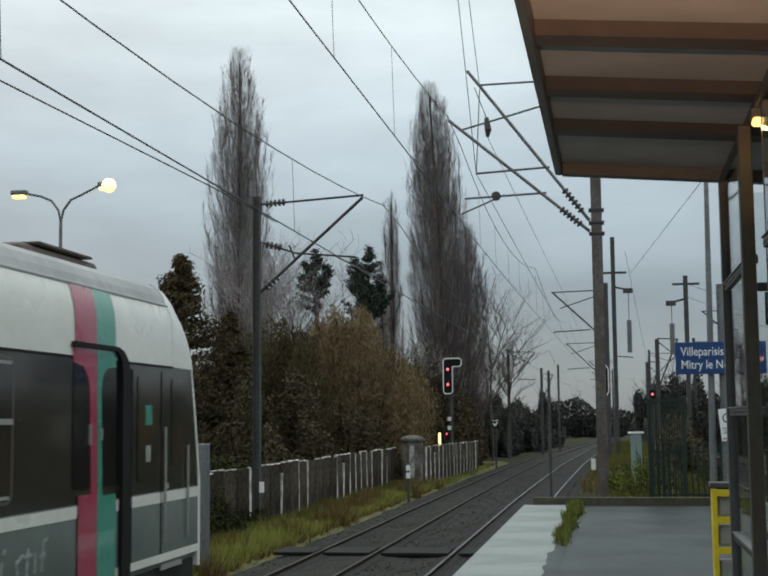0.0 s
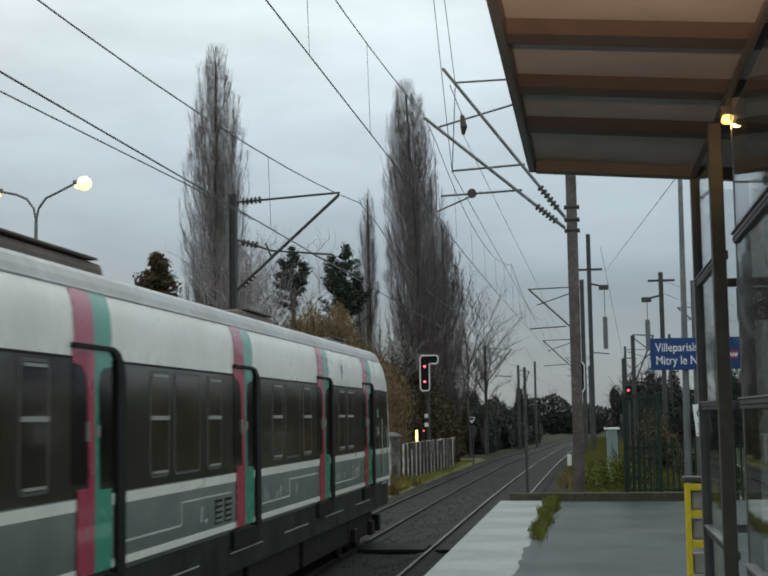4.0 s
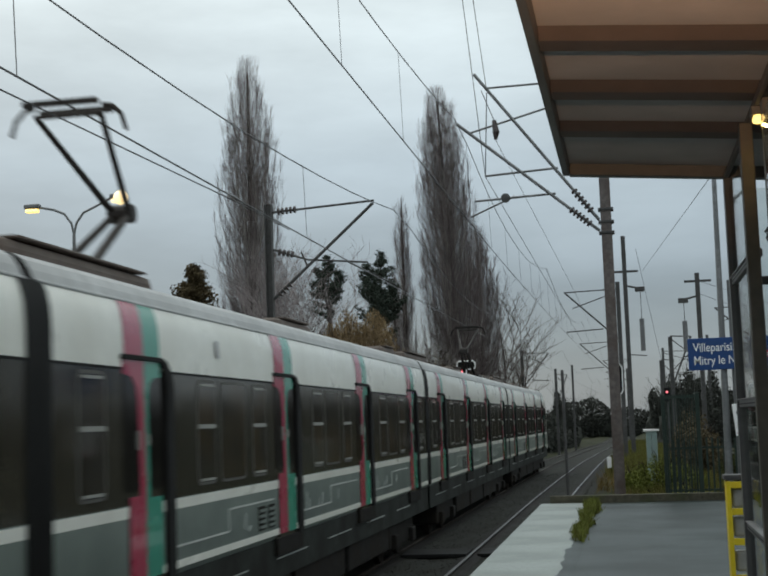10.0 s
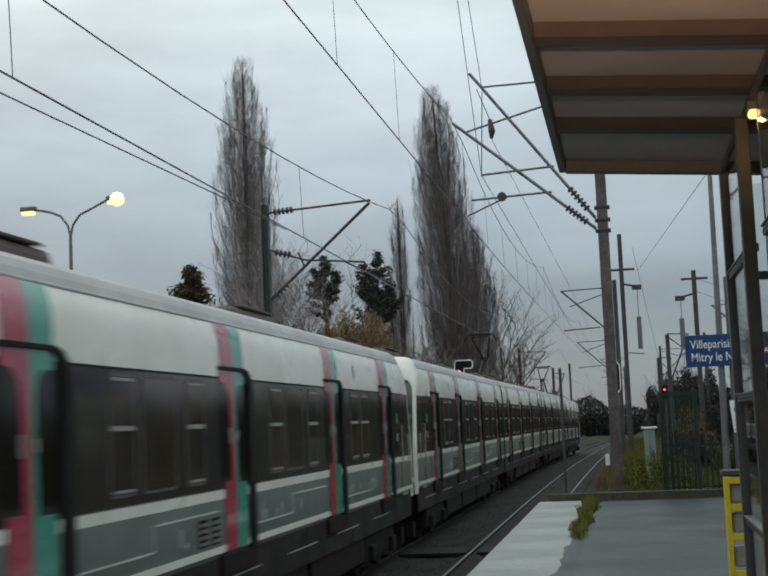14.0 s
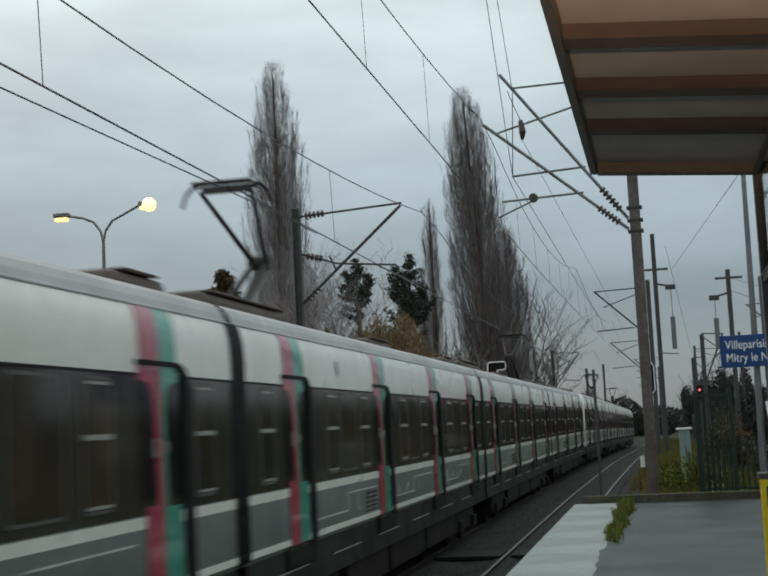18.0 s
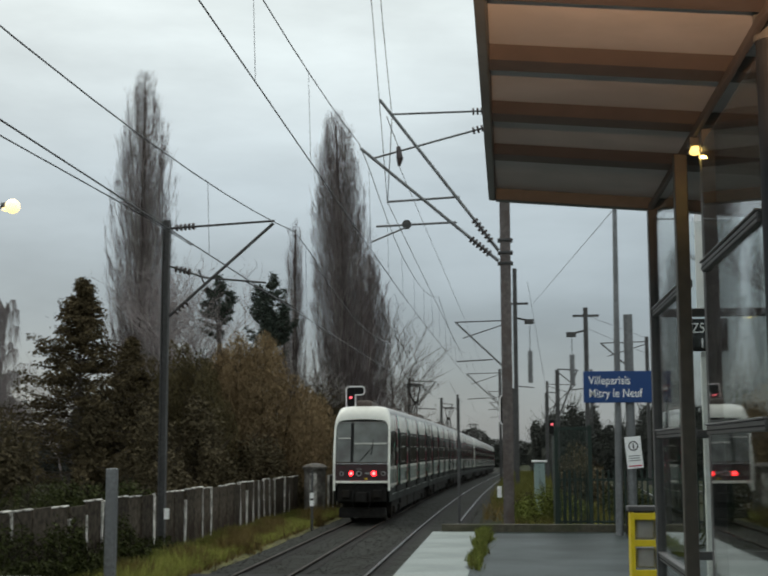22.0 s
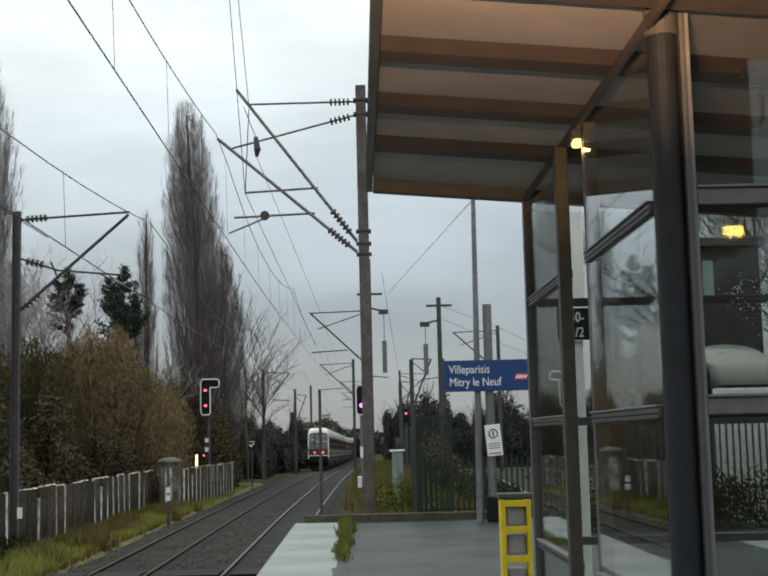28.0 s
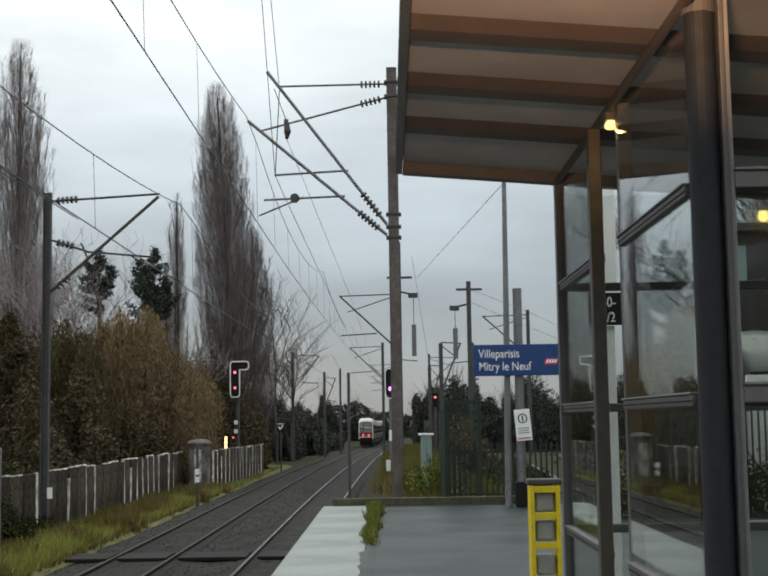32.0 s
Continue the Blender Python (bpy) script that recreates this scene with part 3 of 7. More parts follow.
def shelter_lamp():
    l = thing("shelter_lamp", "small lit sodium lamp under the canopy", "lamp")
    part("housing", box(0.955, 1.045, 8.47, 8.60, 3.84, 3.90, 0.01), M_FRAME, l)
    part("lens", box(0.965, 1.03, 8.46, 8.57, 3.79, 3.839, 0.02), M_SODIUM2, l, "glowing amber lens")
    ob = new("shelter_lamp_light", bpy.data.lights.new("shelter_lamp_light", "AREA"))
    ob.data.shape, ob.data.size, ob.data.size_y = "RECTANGLE", 0.10, 0.06
    ob.data.energy, ob.data.color = 1.2, (1.0, 0.70, 0.18)
    ob.matrix_world = Matrix.Translation((0.99, 8.515, 3.785)) @ Euler((0, radians(-25), 0)).to_matrix().to_4x4()


shelter_lamp()


def added_soffit_lamp():
    """An added lamp out of view, on a made-up post, which reddens the soffit."""
    l = thing("added_soffit_lamp", "unseen sodium-coloured uplight added on a bracket post", "lamp")
    part("post", tube((1.9, 3.3, 0), (1.9, 3.3, 3.2), 0.05, n=16), M_DKPOST, l)
    part("arm", path_tube([(1.9, 3.3, 3.1), (1.6, 3.3, 3.16), (0.3, 3.15, 3.16)], 0.025), M_FRAME, l)
    part("housing", box(-0.1, 0.3, 3.0, 3.3, 3.14, 3.2, 0.015), M_FRAME, l)
    ob = new("added_soffit_light", bpy.data.lights.new("added_soffit_light", "AREA"))
    ob.data.shape, ob.data.size, ob.data.size_y = "RECTANGLE", 0.36, 0.26
    ob.data.energy, ob.data.color = 960, (1.0, 0.60, 0.34)
    ob.matrix_world = Matrix.Translation((0.1, 3.15, 3.21)) @ Euler((radians(180), 0, 0)).to_matrix().to_4x4()


added_soffit_lamp()


# ---- behind the shelter's end glass ----
def service_pillar():
    """Stands behind the camera and shows as a reflection in the end panes."""
    v = thing("service_pillar", "tall dark brown clad service pillar with an amber lamp", "pillar")
    part("body", box(4.30, 5.16, -6.1, -5.3, 0.0, 7.75, 0.03), M_RUSTDARK, v)
    part("plinth", box(4.24, 5.22, -6.16, -5.24, 0.0, 0.3, 0.02), M_CONC_PLAIN, v)
    for z in (2.4, 4.85, 6.2):
        part("cladding_joint", box(4.29, 5.17, -5.299, -5.292, z, z + 0.03), M_BLACK, v)
    lamp = part("lamp_bracket", box(4.66, 4.86, -5.3, -5.1, 4.70, 4.76, 0.01), M_DKMAST, v)
    part("lamp_lens", box(4.64, 4.90, -5.22, -5.06, 4.56, 4.70, 0.03), M_PILLARLAMP, lamp, "glowing amber lens")
    part("side_bracket", path_tube([(5.16, -5.6, 6.62), (5.42, -5.6, 6.7), (5.42, -5.6, 6.3), (5.2, -5.6, 6.2)], 0.025), M_DKMAST, v)


M_RUSTDARK = mat("dark_brown_cladding", (0.030, 0.022, 0.018), 0.6, vary=0.25, grain=6, bump=0.1, stain=(0.018, 0.014, 0.012), stain_scale=1.2)
service_pillar()


def side_fence():
    f = thing("side_fence", "dark palisade fence on top of a clipped hedge", "fence", kind="structure")
    me = None
    for k in range(110):
        if me is None:
            p = part("paling", box(-0.018, 0.018, 0, 0.03, 0.1, 2.2), M_DKMAST, f)
            me = p.data
        else:
            p = new("paling", me)
            p.parent = f
        p.location = (5.0 + 0.13 * k, 25.5, 0)
    for z in (0.5, 2.0):
        part("rail", box(5.0, 19.3, 25.53, 25.56, z, z + 0.06), M_DKMAST, f)
    single("roadside_wall", box(6.7, 30, 26.2, 26.4, 0, 2.72, 0.02), M_POST_WHITE, "white painted wall between forecourt and road", "wall", kind="structure")
    single("forecourt_path", box(5.9, 16, 8.0, 24.2, -0.05, 0.014, 0.005), M_STRIP, "pale wet concrete path beside the shelter", "pavement", kind="structure")
    single("forecourt", box(4.4, 34, 4.0, 26.0, -0.3, -0.004), M_CONC_PLAIN, "pale wet concrete forecourt beside the shelter", "pavement", kind="structure")


M_CARPAINT = mat("wet_pale_grey_paint", (0.24, 0.25, 0.235), 0.3, vary=0.1, grain=20, bump=0.0, coat=0.4)


def parked_car():
    """A pale car parked on the station road, seen through the glass."""
    c = thing("parked_car", "pale grey rounded car parked behind the wall", "car", at=(7.7, 28.5, 2.3))
    prof = [(-1.9, 0.28), (-1.98, 0.6), (-1.9, 0.85), (-1.55, 1.02), (-1.0, 1.3), (-0.5, 1.45), (0.0, 1.5), (0.6, 1.46), (1.2, 1.3), (1.65, 1.05), (1.92, 0.85), (1.96, 0.6), (1.9, 0.3)]
    rings = []
    for k in range(9):
        y = -0.8 + 0.2 * k
        f = 1 - 0.42 * abs(y / 0.8) ** 2.6
        g = 1 - 0.06 * abs(y / 0.8) ** 4
        rings.append([(x * g, y, z if z < 0.9 else 0.9 + (z - 0.9) * f) for x, z in prof])
    bm = loft(rings)
    bmesh.ops.holes_fill(bm, edges=bm.edges[:])
    bmesh.ops.recalc_face_normals(bm, faces=bm.faces[:])
    for f in bm.faces:
        f.smooth = True
    part("body", bm, M_CARPAINT, c)
    for x in (-2.0, 1.88):
        part("bumper", box(x, x + 0.1, -0.7, 0.7, 0.3, 0.52, 0.03), M_BLACK, c)
    for x in (-1.3, 1.35):
        w = part("wheel", tube((x, -0.86, 0.3), (x, -0.66, 0.3), 0.32, n=20), M_BLACK, c)
        part("rim", tube((x, -0.87, 0.3), (x, -0.859, 0.3), 0.2, n=16), M_SILVER, w)
        part("wheel", tube((x, 0.66, 0.3), (x, 0.86, 0.3), 0.32, n=20), M_BLACK, c)
    c.matrix_basis = pose(7.75, 29.2, 2.3, 0, 0, 90)
    single("station_road", box(5.8, 40, 26.4, 31.0, 0.3, 2.28), M_ASPHALT, "raised wet asphalt station road", "road", kind="structure")


parked_car()


def switch_house():
    """A dark hut behind the station road."""
    h = thing("switch_house", "small dark brown hut behind the station road", "hut")
    part("wall", box(8.5, 10.2, 34.0, 36.5, 0.2, 6.7, 0.02), M_RUSTDARK, h)
    part("roof", box(8.35, 10.35, 33.85, 36.65, 6.7, 6.95, 0.03), M_DKMAST, h)
    win = part("window_frame", box(8.62, 9.0, 33.96, 34.0, 5.3, 6.4, 0.01), M_GREENFENCE, h)
    part("pane", box(8.67, 8.95, 33.95, 33.96, 5.36, 6.34), M_CABINET, win, "pale green pane")


switch_house()
M_POST_WHITE = mat("white_post_paint", (0.78, 0.78, 0.75), 0.5, vary=0.12, grain=12, bump=0.05)
side_fence()


# ---- station sign and platform end ----
def station_sign():
    s = thing("station_sign", "blue station name board on grey posts", "sign")
    y = 28.8
    part("post", tube((2.13, y + 0.12, 0.0), (2.19, y + 0.12, 7.25), 0.085, 0.05, 12), M_STEEL, s, "tall tapering grey post")
    part("post", tube((2.42, y + 0.14, 0.0), (2.42, y + 0.14, 4.8), 0.10, 0.10, 12), M_STEEL, s)
    part("board", box(1.41, 3.30, y - 0.03, y + 0.03, 2.86, 3.55, 0.01), M_SIGN, s, "blue enamel board")
    for txt, z in (("Villeparisis", 3.26), ("Mitry le Neuf", 2.98)):
        cu = bpy.data.curves.new("lettering", "FONT")
        cu.body, cu.size, cu.extrude, cu.offset = txt, 0.265, 0.003, 0.001
        ob = new("lettering", cu)
        ob.parent = s
        dg = bpy.context.evaluated_depsgraph_get()
        me = bpy.data.meshes.new_from_object(ob.evaluated_get(dg))
        bpy.data.objects.remove(ob)
        me.materials.clear()
        me.materials.append(M_LETTER)
        ob = new("lettering", me)
        ob.parent = s
        ob.matrix_local = Matrix.Translation((1.52, y - 0.036, z)) @ Euler((radians(90), 0, 0)).to_matrix().to_4x4() @ Matrix.Diagonal((0.80, 1, 1, 1))
        tagged(ob, "white lettering")
    bm = box(2.95, 3.22, y - 0.038, y - 0.03, 3.09, 3.24)
    for v in bm.verts:
        v.co.x += 0.35 * (v.co.z - 3.09)
    badge = part("logo_patch", bm, M_LOGO, s, "red slanted badge")
    for k in range(4):
        bm = box(2.99 + 0.062 * k, 3.035 + 0.062 * k, y - 0.042, y - 0.039, 3.125, 3.205)
        for v in bm.verts:
            v.co.x += 0.45 * (v.co.z - 3.125)
        part("badge_bar", bm, M_LETTER, badge)


station_sign()


def notice_sign():
    s = thing("notice_sign", "small white prohibition notice on a post", "sign")
    part("plate", box(2.28, 2.62, 28.60, 28.63, 1.44, 2.12, 0.005), M_LETTER, s, "white plate")
    part("bracket", box(2.38, 2.46, 28.63, 28.85, 1.7, 1.8), M_STEEL, s)
    part("symbol_ring", tube((2.45, 28.599, 1.92), (2.45, 28.594, 1.92), 0.105, n=24), M_BLACK, s)
    part("symbol_disc", tube((2.45, 28.594, 1.92), (2.45, 28.590, 1.92), 0.08, n=24), M_LETTER, s)
    part("symbol_bar", box(2.435, 2.465, 28.586, 28.590, 1.86, 1.98), M_BLACK, s)
    for k in range(3):
        part("text_bar", box(2.33, 2.57, 28.594, 28.599, 1.70 - 0.05 * k, 1.718 - 0.05 * k), M_STEEL, s)
    part("warning_bar", box(2.31, 2.59, 28.594, 28.599, 1.48, 1.505), M_LOGO, s)
    s.matrix_basis = Matrix.Translation((2.42, 0, 1.75)) @ Euler((0, radians(-5), 0)).to_matrix().to_4x4() @ Matrix.Translation((-2.42, 0, -1.75))


notice_sign()

# ---- the train ----
C_END, C_MID, COUPLE = 22.75, 22.45, 0.8
DOORS_MID = (2.5, 8.3, 14.15, 19.95)
DOORS_END = (3.3, 8.3, 14.2, 20.15)     # counted from the cab's face
BROW = 0.95
UPPER = [(1.15, 3.68), (1.15, 3.95), (1.135, 4.17), (1.10, 4.32), (1.06, 4.41)]
ROOF_HALF = [(1.06, 4.405), (1.02, 4.51), (0.96, 4.60), (0.86, 4.665), (0.64, 4.70), (0.36, 4.712)]
ROOF = ROOF_HALF + [(0.0, 4.716)] + [(-x, z) for x, z in ROOF_HALF[::-1]]


def face_back(z):
    """How far the cab's face leans back at a height over the rail."""
    return 0.0 if z < 2.42 else 0.20 * (z - 2.42) + 0.02 * (z - 2.42) ** 2


def band(prof, y0, y1, proud=0.0):
    """The measures of a strip of the car's side along its length."""
    return ("strip", prof, y0, y1, proud)


def outline(points, out, deep=0.03):
    """The measures of a flat panel with the given outline (y, z) on a flank."""
    return ("outline", tuple(points), out, deep)


def rounded(y0, y1, z0, z1, r, out, deep=0.02):
    """A panel with rounded corners on a flank."""
    pts = []
    for cy, cz, a0 in ((y1 - r, z1 - r, 0), (y0 + r, z1 - r, 90), (y0 + r, z0 + r, 180), (y1 - r, z0 + r, 270)):
        for k in range(4):
            a = radians(a0 + 30 * k)
            pts.append((round(cy + r * math.cos(a), 4), round(cz + r * math.sin(a), 4)))
    return outline(pts, out, deep)


FLANK_MESHES = {}


def flank_mesh(shape, side, material):
    key = (str(shape), side, material.name)
    if key not in FLANK_MESHES:
        bm = bmesh.new()
        if shape[0] == "flank":
            y0, y1, z0, z1, out, deep = shape[1:]
            xa, xb = sorted((side * (1.15 + out - deep), side * (1.15 + out)))
            add_box(bm, xa, xb, y0, y1, z0, z1)
        elif shape[0] == "outline":
            pts, out, deep = shape[1:]
            outer = [bm.verts.new((side * (1.15 + out), y, z)) for y, z in pts]
            inner = [bm.verts.new((side * (1.15 + out - deep), y, z)) for y, z in pts]
            bm.faces.new(outer)
            for k in range(len(pts)):
                j = (k + 1) % len(pts)
                bm.faces.new((outer[k], inner[k], inner[j], outer[j]))
            bmesh.ops.recalc_face_normals(bm, faces=bm.faces[:])
        else:
            prof, y0, y1, proud = shape[1:]
            a = [bm.verts.new((side * (x + proud), y0, z)) for x, z in prof]
            b = [bm.verts.new((side * (x + proud), y1, z)) for x, z in prof]
            for k in range(len(prof) - 1):
                f = (a[k], b[k], b[k + 1], a[k + 1])
                bm.faces.new(f if side > 0 else f[::-1])
            for f in bm.faces:
                f.smooth = True
        me = bpy.data.meshes.new("flank_panel")
        bm.to_mesh(me)
        bm.free()
        me.materials.append(material)
        FLANK_MESHES[key] = me
    return FLANK_MESHES[key]


def flanks(name, shape, material, parents, label=""):
    """The part on both flanks; parents: the car, or the pair of parts that carry it."""
    pair = parents if isinstance(parents, tuple) else (parents, parents)
    made = []
    for side, parent in zip((1, -1), pair):
        ob = new(name, flank_mesh(shape, side, material))
        ob.parent = parent
        made.append(tagged(ob, label))
    return tuple(made)


def side_box(y0, y1, z0, z1, out, deep=0.03):
    """The measures of a panel standing proud of a flank, by out metres beyond the body."""
    return ("flank", y0, y1, z0, z1, out, deep)


def car_door(car, d):
    """A flush double door; d: where its raspberry leaf meets the green one."""
    door = flanks("door", side_box(d - 0.58, d + 0.56, 1.44, 3.69, -0.004, 0.03), M_BAND, car, "sliding double door under a black hood")
    red = [(d - 0.42, 1.49), (d + 0.045, 1.49), (d + 0.045, 2.5), (d - 0.002, 3.79), (d - 0.57, 3.79), (d - 0.57, 3.63), (d - 0.34, 3.60), (d - 0.22, 3.50), (d - 0.17, 3.36), (d - 0.11, 2.36), (d - 0.42, 2.36)]
    green = [(d + 0.05, 1.49), (d + 0.53, 1.49), (d + 0.53, 2.33), (d + 0.17, 2.33), (d + 0.12, 3.40), (d + 0.17, 3.54), (d + 0.28, 3.60), (d + 0.50, 3.62), (d + 0.50, 3.79), (d + 0.002, 3.79), (d + 0.05, 2.5)]
    red_leaf = flanks("red_leaf", outline(red, 0.012), M_RED, door, "raspberry door leaf")
    green_leaf = flanks("green_leaf", outline(green, 0.012), M_GREEN, door, "sea green door leaf")
    flanks("door_pane", rounded(d - 0.55, d - 0.09, 2.42, 3.64, 0.09, 0.006), M_DOORPANE, door)
    flanks("door_pane", rounded(d + 0.10, d + 0.62, 2.42, 3.64, 0.09, 0.006), M_DOORPANE, door)
    hood = [(d - 0.62, 3.78), (d - 0.60, 3.83), (d + 0.50, 3.83), (d + 0.66, 3.79), (d + 0.80, 3.68), (d + 0.86, 3.52), (d + 0.88, 1.42), (d + 0.63, 1.42), (d + 0.63, 3.5), (d + 0.60, 3.66), (d + 0.54, 3.74), (d + 0.46, 3.785)]
    flanks("door_hood", outline(hood, 0.045, 0.06), M_BLACK, door, "black hood and rubber edge of the door")
    flanks("door_seam", side_box(d - 0.435, d - 0.42, 1.44, 2.36, 0.010), M_BLACK, door)
    flanks("door_grip", side_box(d - 0.19, d - 0.155, 2.84, 3.04, 0.03, 0.02), M_BAR, door)
    flanks("door_grip", side_box(d + 0.10, d + 0.13, 2.88, 3.0, 0.03, 0.02), M_BAR, door)
    flanks("door_step", side_box(d - 0.62, d + 0.84, 1.20, 1.44, 0.03, 0.2), M_UNDER, car)
    flanks("red_band", band(UPPER, d - 0.53, d - 0.0, 0.008), M_RED, car, "raspberry band over the door")
    flanks("green_band", band(UPPER, d + 0.0, d + 0.50, 0.008), M_GREEN, car, "sea green band over the door")


def car_window(car, y0, y1, hopper):
    win = flanks("window", rounded(y0 - 0.035, y1 + 0.035, 2.37, 3.635, 0.10, 0.006), M_WINFRAME, car, "dark tinted window in a grey rubber frame")
    flanks("window_glass", rounded(y0, y1, 2.405, 3.60, 0.075, 0.010), M_PANE, win)
    if hopper:
        for z, hh, inset in ((3.045, 0.05, 0.0), (2.415, 0.03, 0.06), (3.555, 0.03, 0.05)):
            flanks("hopper_bar", side_box(y0 + inset, y1 - inset, z, z + hh, 0.022, 0.02), M_BAR, win)


def stroke(car, y, z, dy, dz, w=0.03):
    """One worn pale stroke on the lower panel."""
    n = (-dz, dy)
    k = w * 0.5 / math.hypot(*n)
    pts = [(y + n[0] * k, z + n[1] * k), (y - n[0] * k, z - n[1] * k), (y + dy - n[0] * k, z + dz - n[1] * k), (y + dy + n[0] * k, z + dz + n[1] * k)]
    flanks("pale_mark", outline(pts, 0.009), M_MARK, car)


def car_vents(car, q):
    """A pair of louvred vents beside the door at q."""
    for off in (1.50, 1.02):
        y0 = q - off
        vent = flanks("vent_grille", side_box(y0, y0 + 0.34, 1.62, 1.95, 0.008), M_UNDER, car)
        for z in (1.645, 1.72, 1.795, 1.87):
            flanks("slat", side_box(y0 + 0.02, y0 + 0.32, z, z + 0.038, 0.016), M_GREY, vent)


def train_car(length, nose, tail, pantograph):
    """A car from y = 0 at its rear to y = length at its front; nose: cab at the front; tail: cab at the rear."""
    car = thing("rail_car", "white and dark commuter rail car with raspberry and green door bands", "rail car", "cars of the train")
    a, b = (0.05 if tail else 0.10), length - (0.05 if nose else 0.10)
    doors = sorted(length - d for d in DOORS_END) if nose else (list(DOORS_END) if tail else list(DOORS_MID))
    low = [a] + [e for d in doors for e in (d - 0.42, d + 0.56)] + [b]
    for y0, y1 in zip(low[0::2], low[1::2]):
        flanks("lower_body", band([(1.10, 1.42), (1.15, 1.50), (1.15, 2.28)], y0, y1), M_GREY, car, "grey lower side panels")
        flanks("belt_stripe", side_box(y0, y1, 2.15, 2.265, 0.006), M_WHITE, car, "white belt stripe")
        flanks("sill_stripe", side_box(y0, y1, 1.49, 1.575, 0.006), M_WHITE, car, "white sill stripe")
    high = [a] + [e for d in doors for e in (d - 0.58, d + 0.56)] + [b]
    for k, (y0, y1) in enumerate(zip(high[0::2], high[1::2])):
        s0 = face_back(3.69) if tail and k == 0 else 0.0
        s1 = face_back(3.69) if nose and k == len(high) // 2 - 1 else 0.0
        flanks("window_band", outline([(y0, 2.27), (y1, 2.27), (y1 - s1, 3.69), (y0 + s0, 3.69)], 0.0, 0.03), M_BAND, car, "dark grey window band")
    ca, cb = (BROW if tail else 0.0), (BROW if nose else 0.0)
    flanks("upper_body", band(UPPER, a + ca, b - cb), M_WHITE, car, "white curved upper side")
    part("roof", loft([[(x, y, z) for x, z in ROOF] for y in (a + ca, b - cb)]), M_ROOF, car, "dull grey roof")
    part("underframe", box(-1.0, 1.0, a + 0.3, b - 0.3, 0.80, 1.42, 0.03), M_UNDER, car)
    flanks("skirt", side_box(a + 0.1, b - 0.1, 0.86, 1.42, -0.03, 0.03), M_SKIRT, car, "dark grey skirt")
    for k in range(6):
        y0 = 1.2 + (length - 2.6) * k / 6
        flanks("skirt_line", side_box(y0, y0 + 0.55 * (length - 2.6) / 6, 1.13, 1.15, -0.024, 0.02), M_MARK, car)
    flanks("gutter", side_box(a + ca, b - cb, 3.67, 3.695, 0.010, 0.03), M_BLACK, car)
    flanks("roof_gutter", band([(1.07, 4.39), (1.08, 4.41), (1.05, 4.43)], a + ca, b - cb, 0.006), M_ROOF, car)
    for d in doors:
        car_door(car, d)
    for k, (p, q) in enumerate(zip(doors, doors[1:])):
        if q - p < 5.5:
            near = p if nose else q
            for u0, u1 in (((1.55, 2.15), (2.52, 3.16)) if nose else ((-2.15, -1.55), (-3.16, -2.52))):
                car_window(car, near + u0, near + u1, True)
            flanks("panel_line", side_box(p + 0.95, p + 3.1, 1.72, 1.742, 0.008), M_LINE, car)
            if tail:
                car_vents(car, q)
                for u in (2.35, 2.15, 2.0):
                    stroke(car, q - u, 1.68, 0.05, 0.22, 0.06)
                continue
            # a worn emblem of slanting strokes beside the door
            for u, z, du, dz in ((3.00, 1.74, 0.03, 0.16), (3.06, 1.96, 0.03, 0.04), (3.20, 1.72, 0.14, 0.02), (3.34, 1.74, -0.05, 0.12), (3.29, 1.86, 0.14, 0.06), (3.50, 1.72, 0.03, 0.26), (3.44, 1.90, 0.16, 0.01), (3.66, 1.74, 0.02, 0.18), (3.80, 1.74, 0.03, 0.26), (3.82, 2.0, 0.10, 0.02), (3.76, 1.88, 0.12, 0.01)):
                stroke(car, p + u, z, du, dz)
            for u in (1.25, 1.5, 2.1):
                stroke(car, p + u, 1.78, 0.06, 0.13, 0.05)
            continue
        for u0, u1, hop in ((1.80, 2.44, True), (2.70, 3.72, False), (4.12, 4.72, True)):
            car_window(car, p + u0, p + u1, hop)
        mid = p + 2.95
        flanks("panel_line", side_box(p + 0.9, mid, 1.72, 1.742, 0.008), M_LINE, car)
        flanks("panel_line", side_box(mid, mid + 0.022, 1.742, 2.0, 0.008), M_LINE, car)
        flanks("panel_line", side_box(mid, q - 0.72, 2.0, 2.022, 0.008), M_LINE, car)
        if k == 0 and not tail:
            car_vents(car, q)
            stroke(car, q - 2.15, 1.70, 0.05, 0.20, 0.06)
            stroke(car, q - 2.0, 1.68, 0.12, 0.03, 0.05)
        else:
            for u, h in ((1.25, 0.24), (1.42, 0.13), (2.05, 0.10), (2.3, 0.18), (3.5, 0.16)):
                stroke(car, p + u, 1.76, 0.04, h, 0.05)
    plate = doors[2] + 1.85 if nose else (doors[0] + 2.9 if tail else (doors[3] - 2.6 if pantograph[1] > 0 else doors[0] + 2.5))
    flanks("side_lamp_plate", band([(1.15, 3.92), (1.142, 4.04), (1.13, 4.14)], plate, plate + 0.15, 0.02), M_ROOF, car)
    if not tail:
        car_window(car, a + 0.75, a + 1.35, True)
    if not nose:
        car_window(car, b - 1.45, b - 0.85, True)
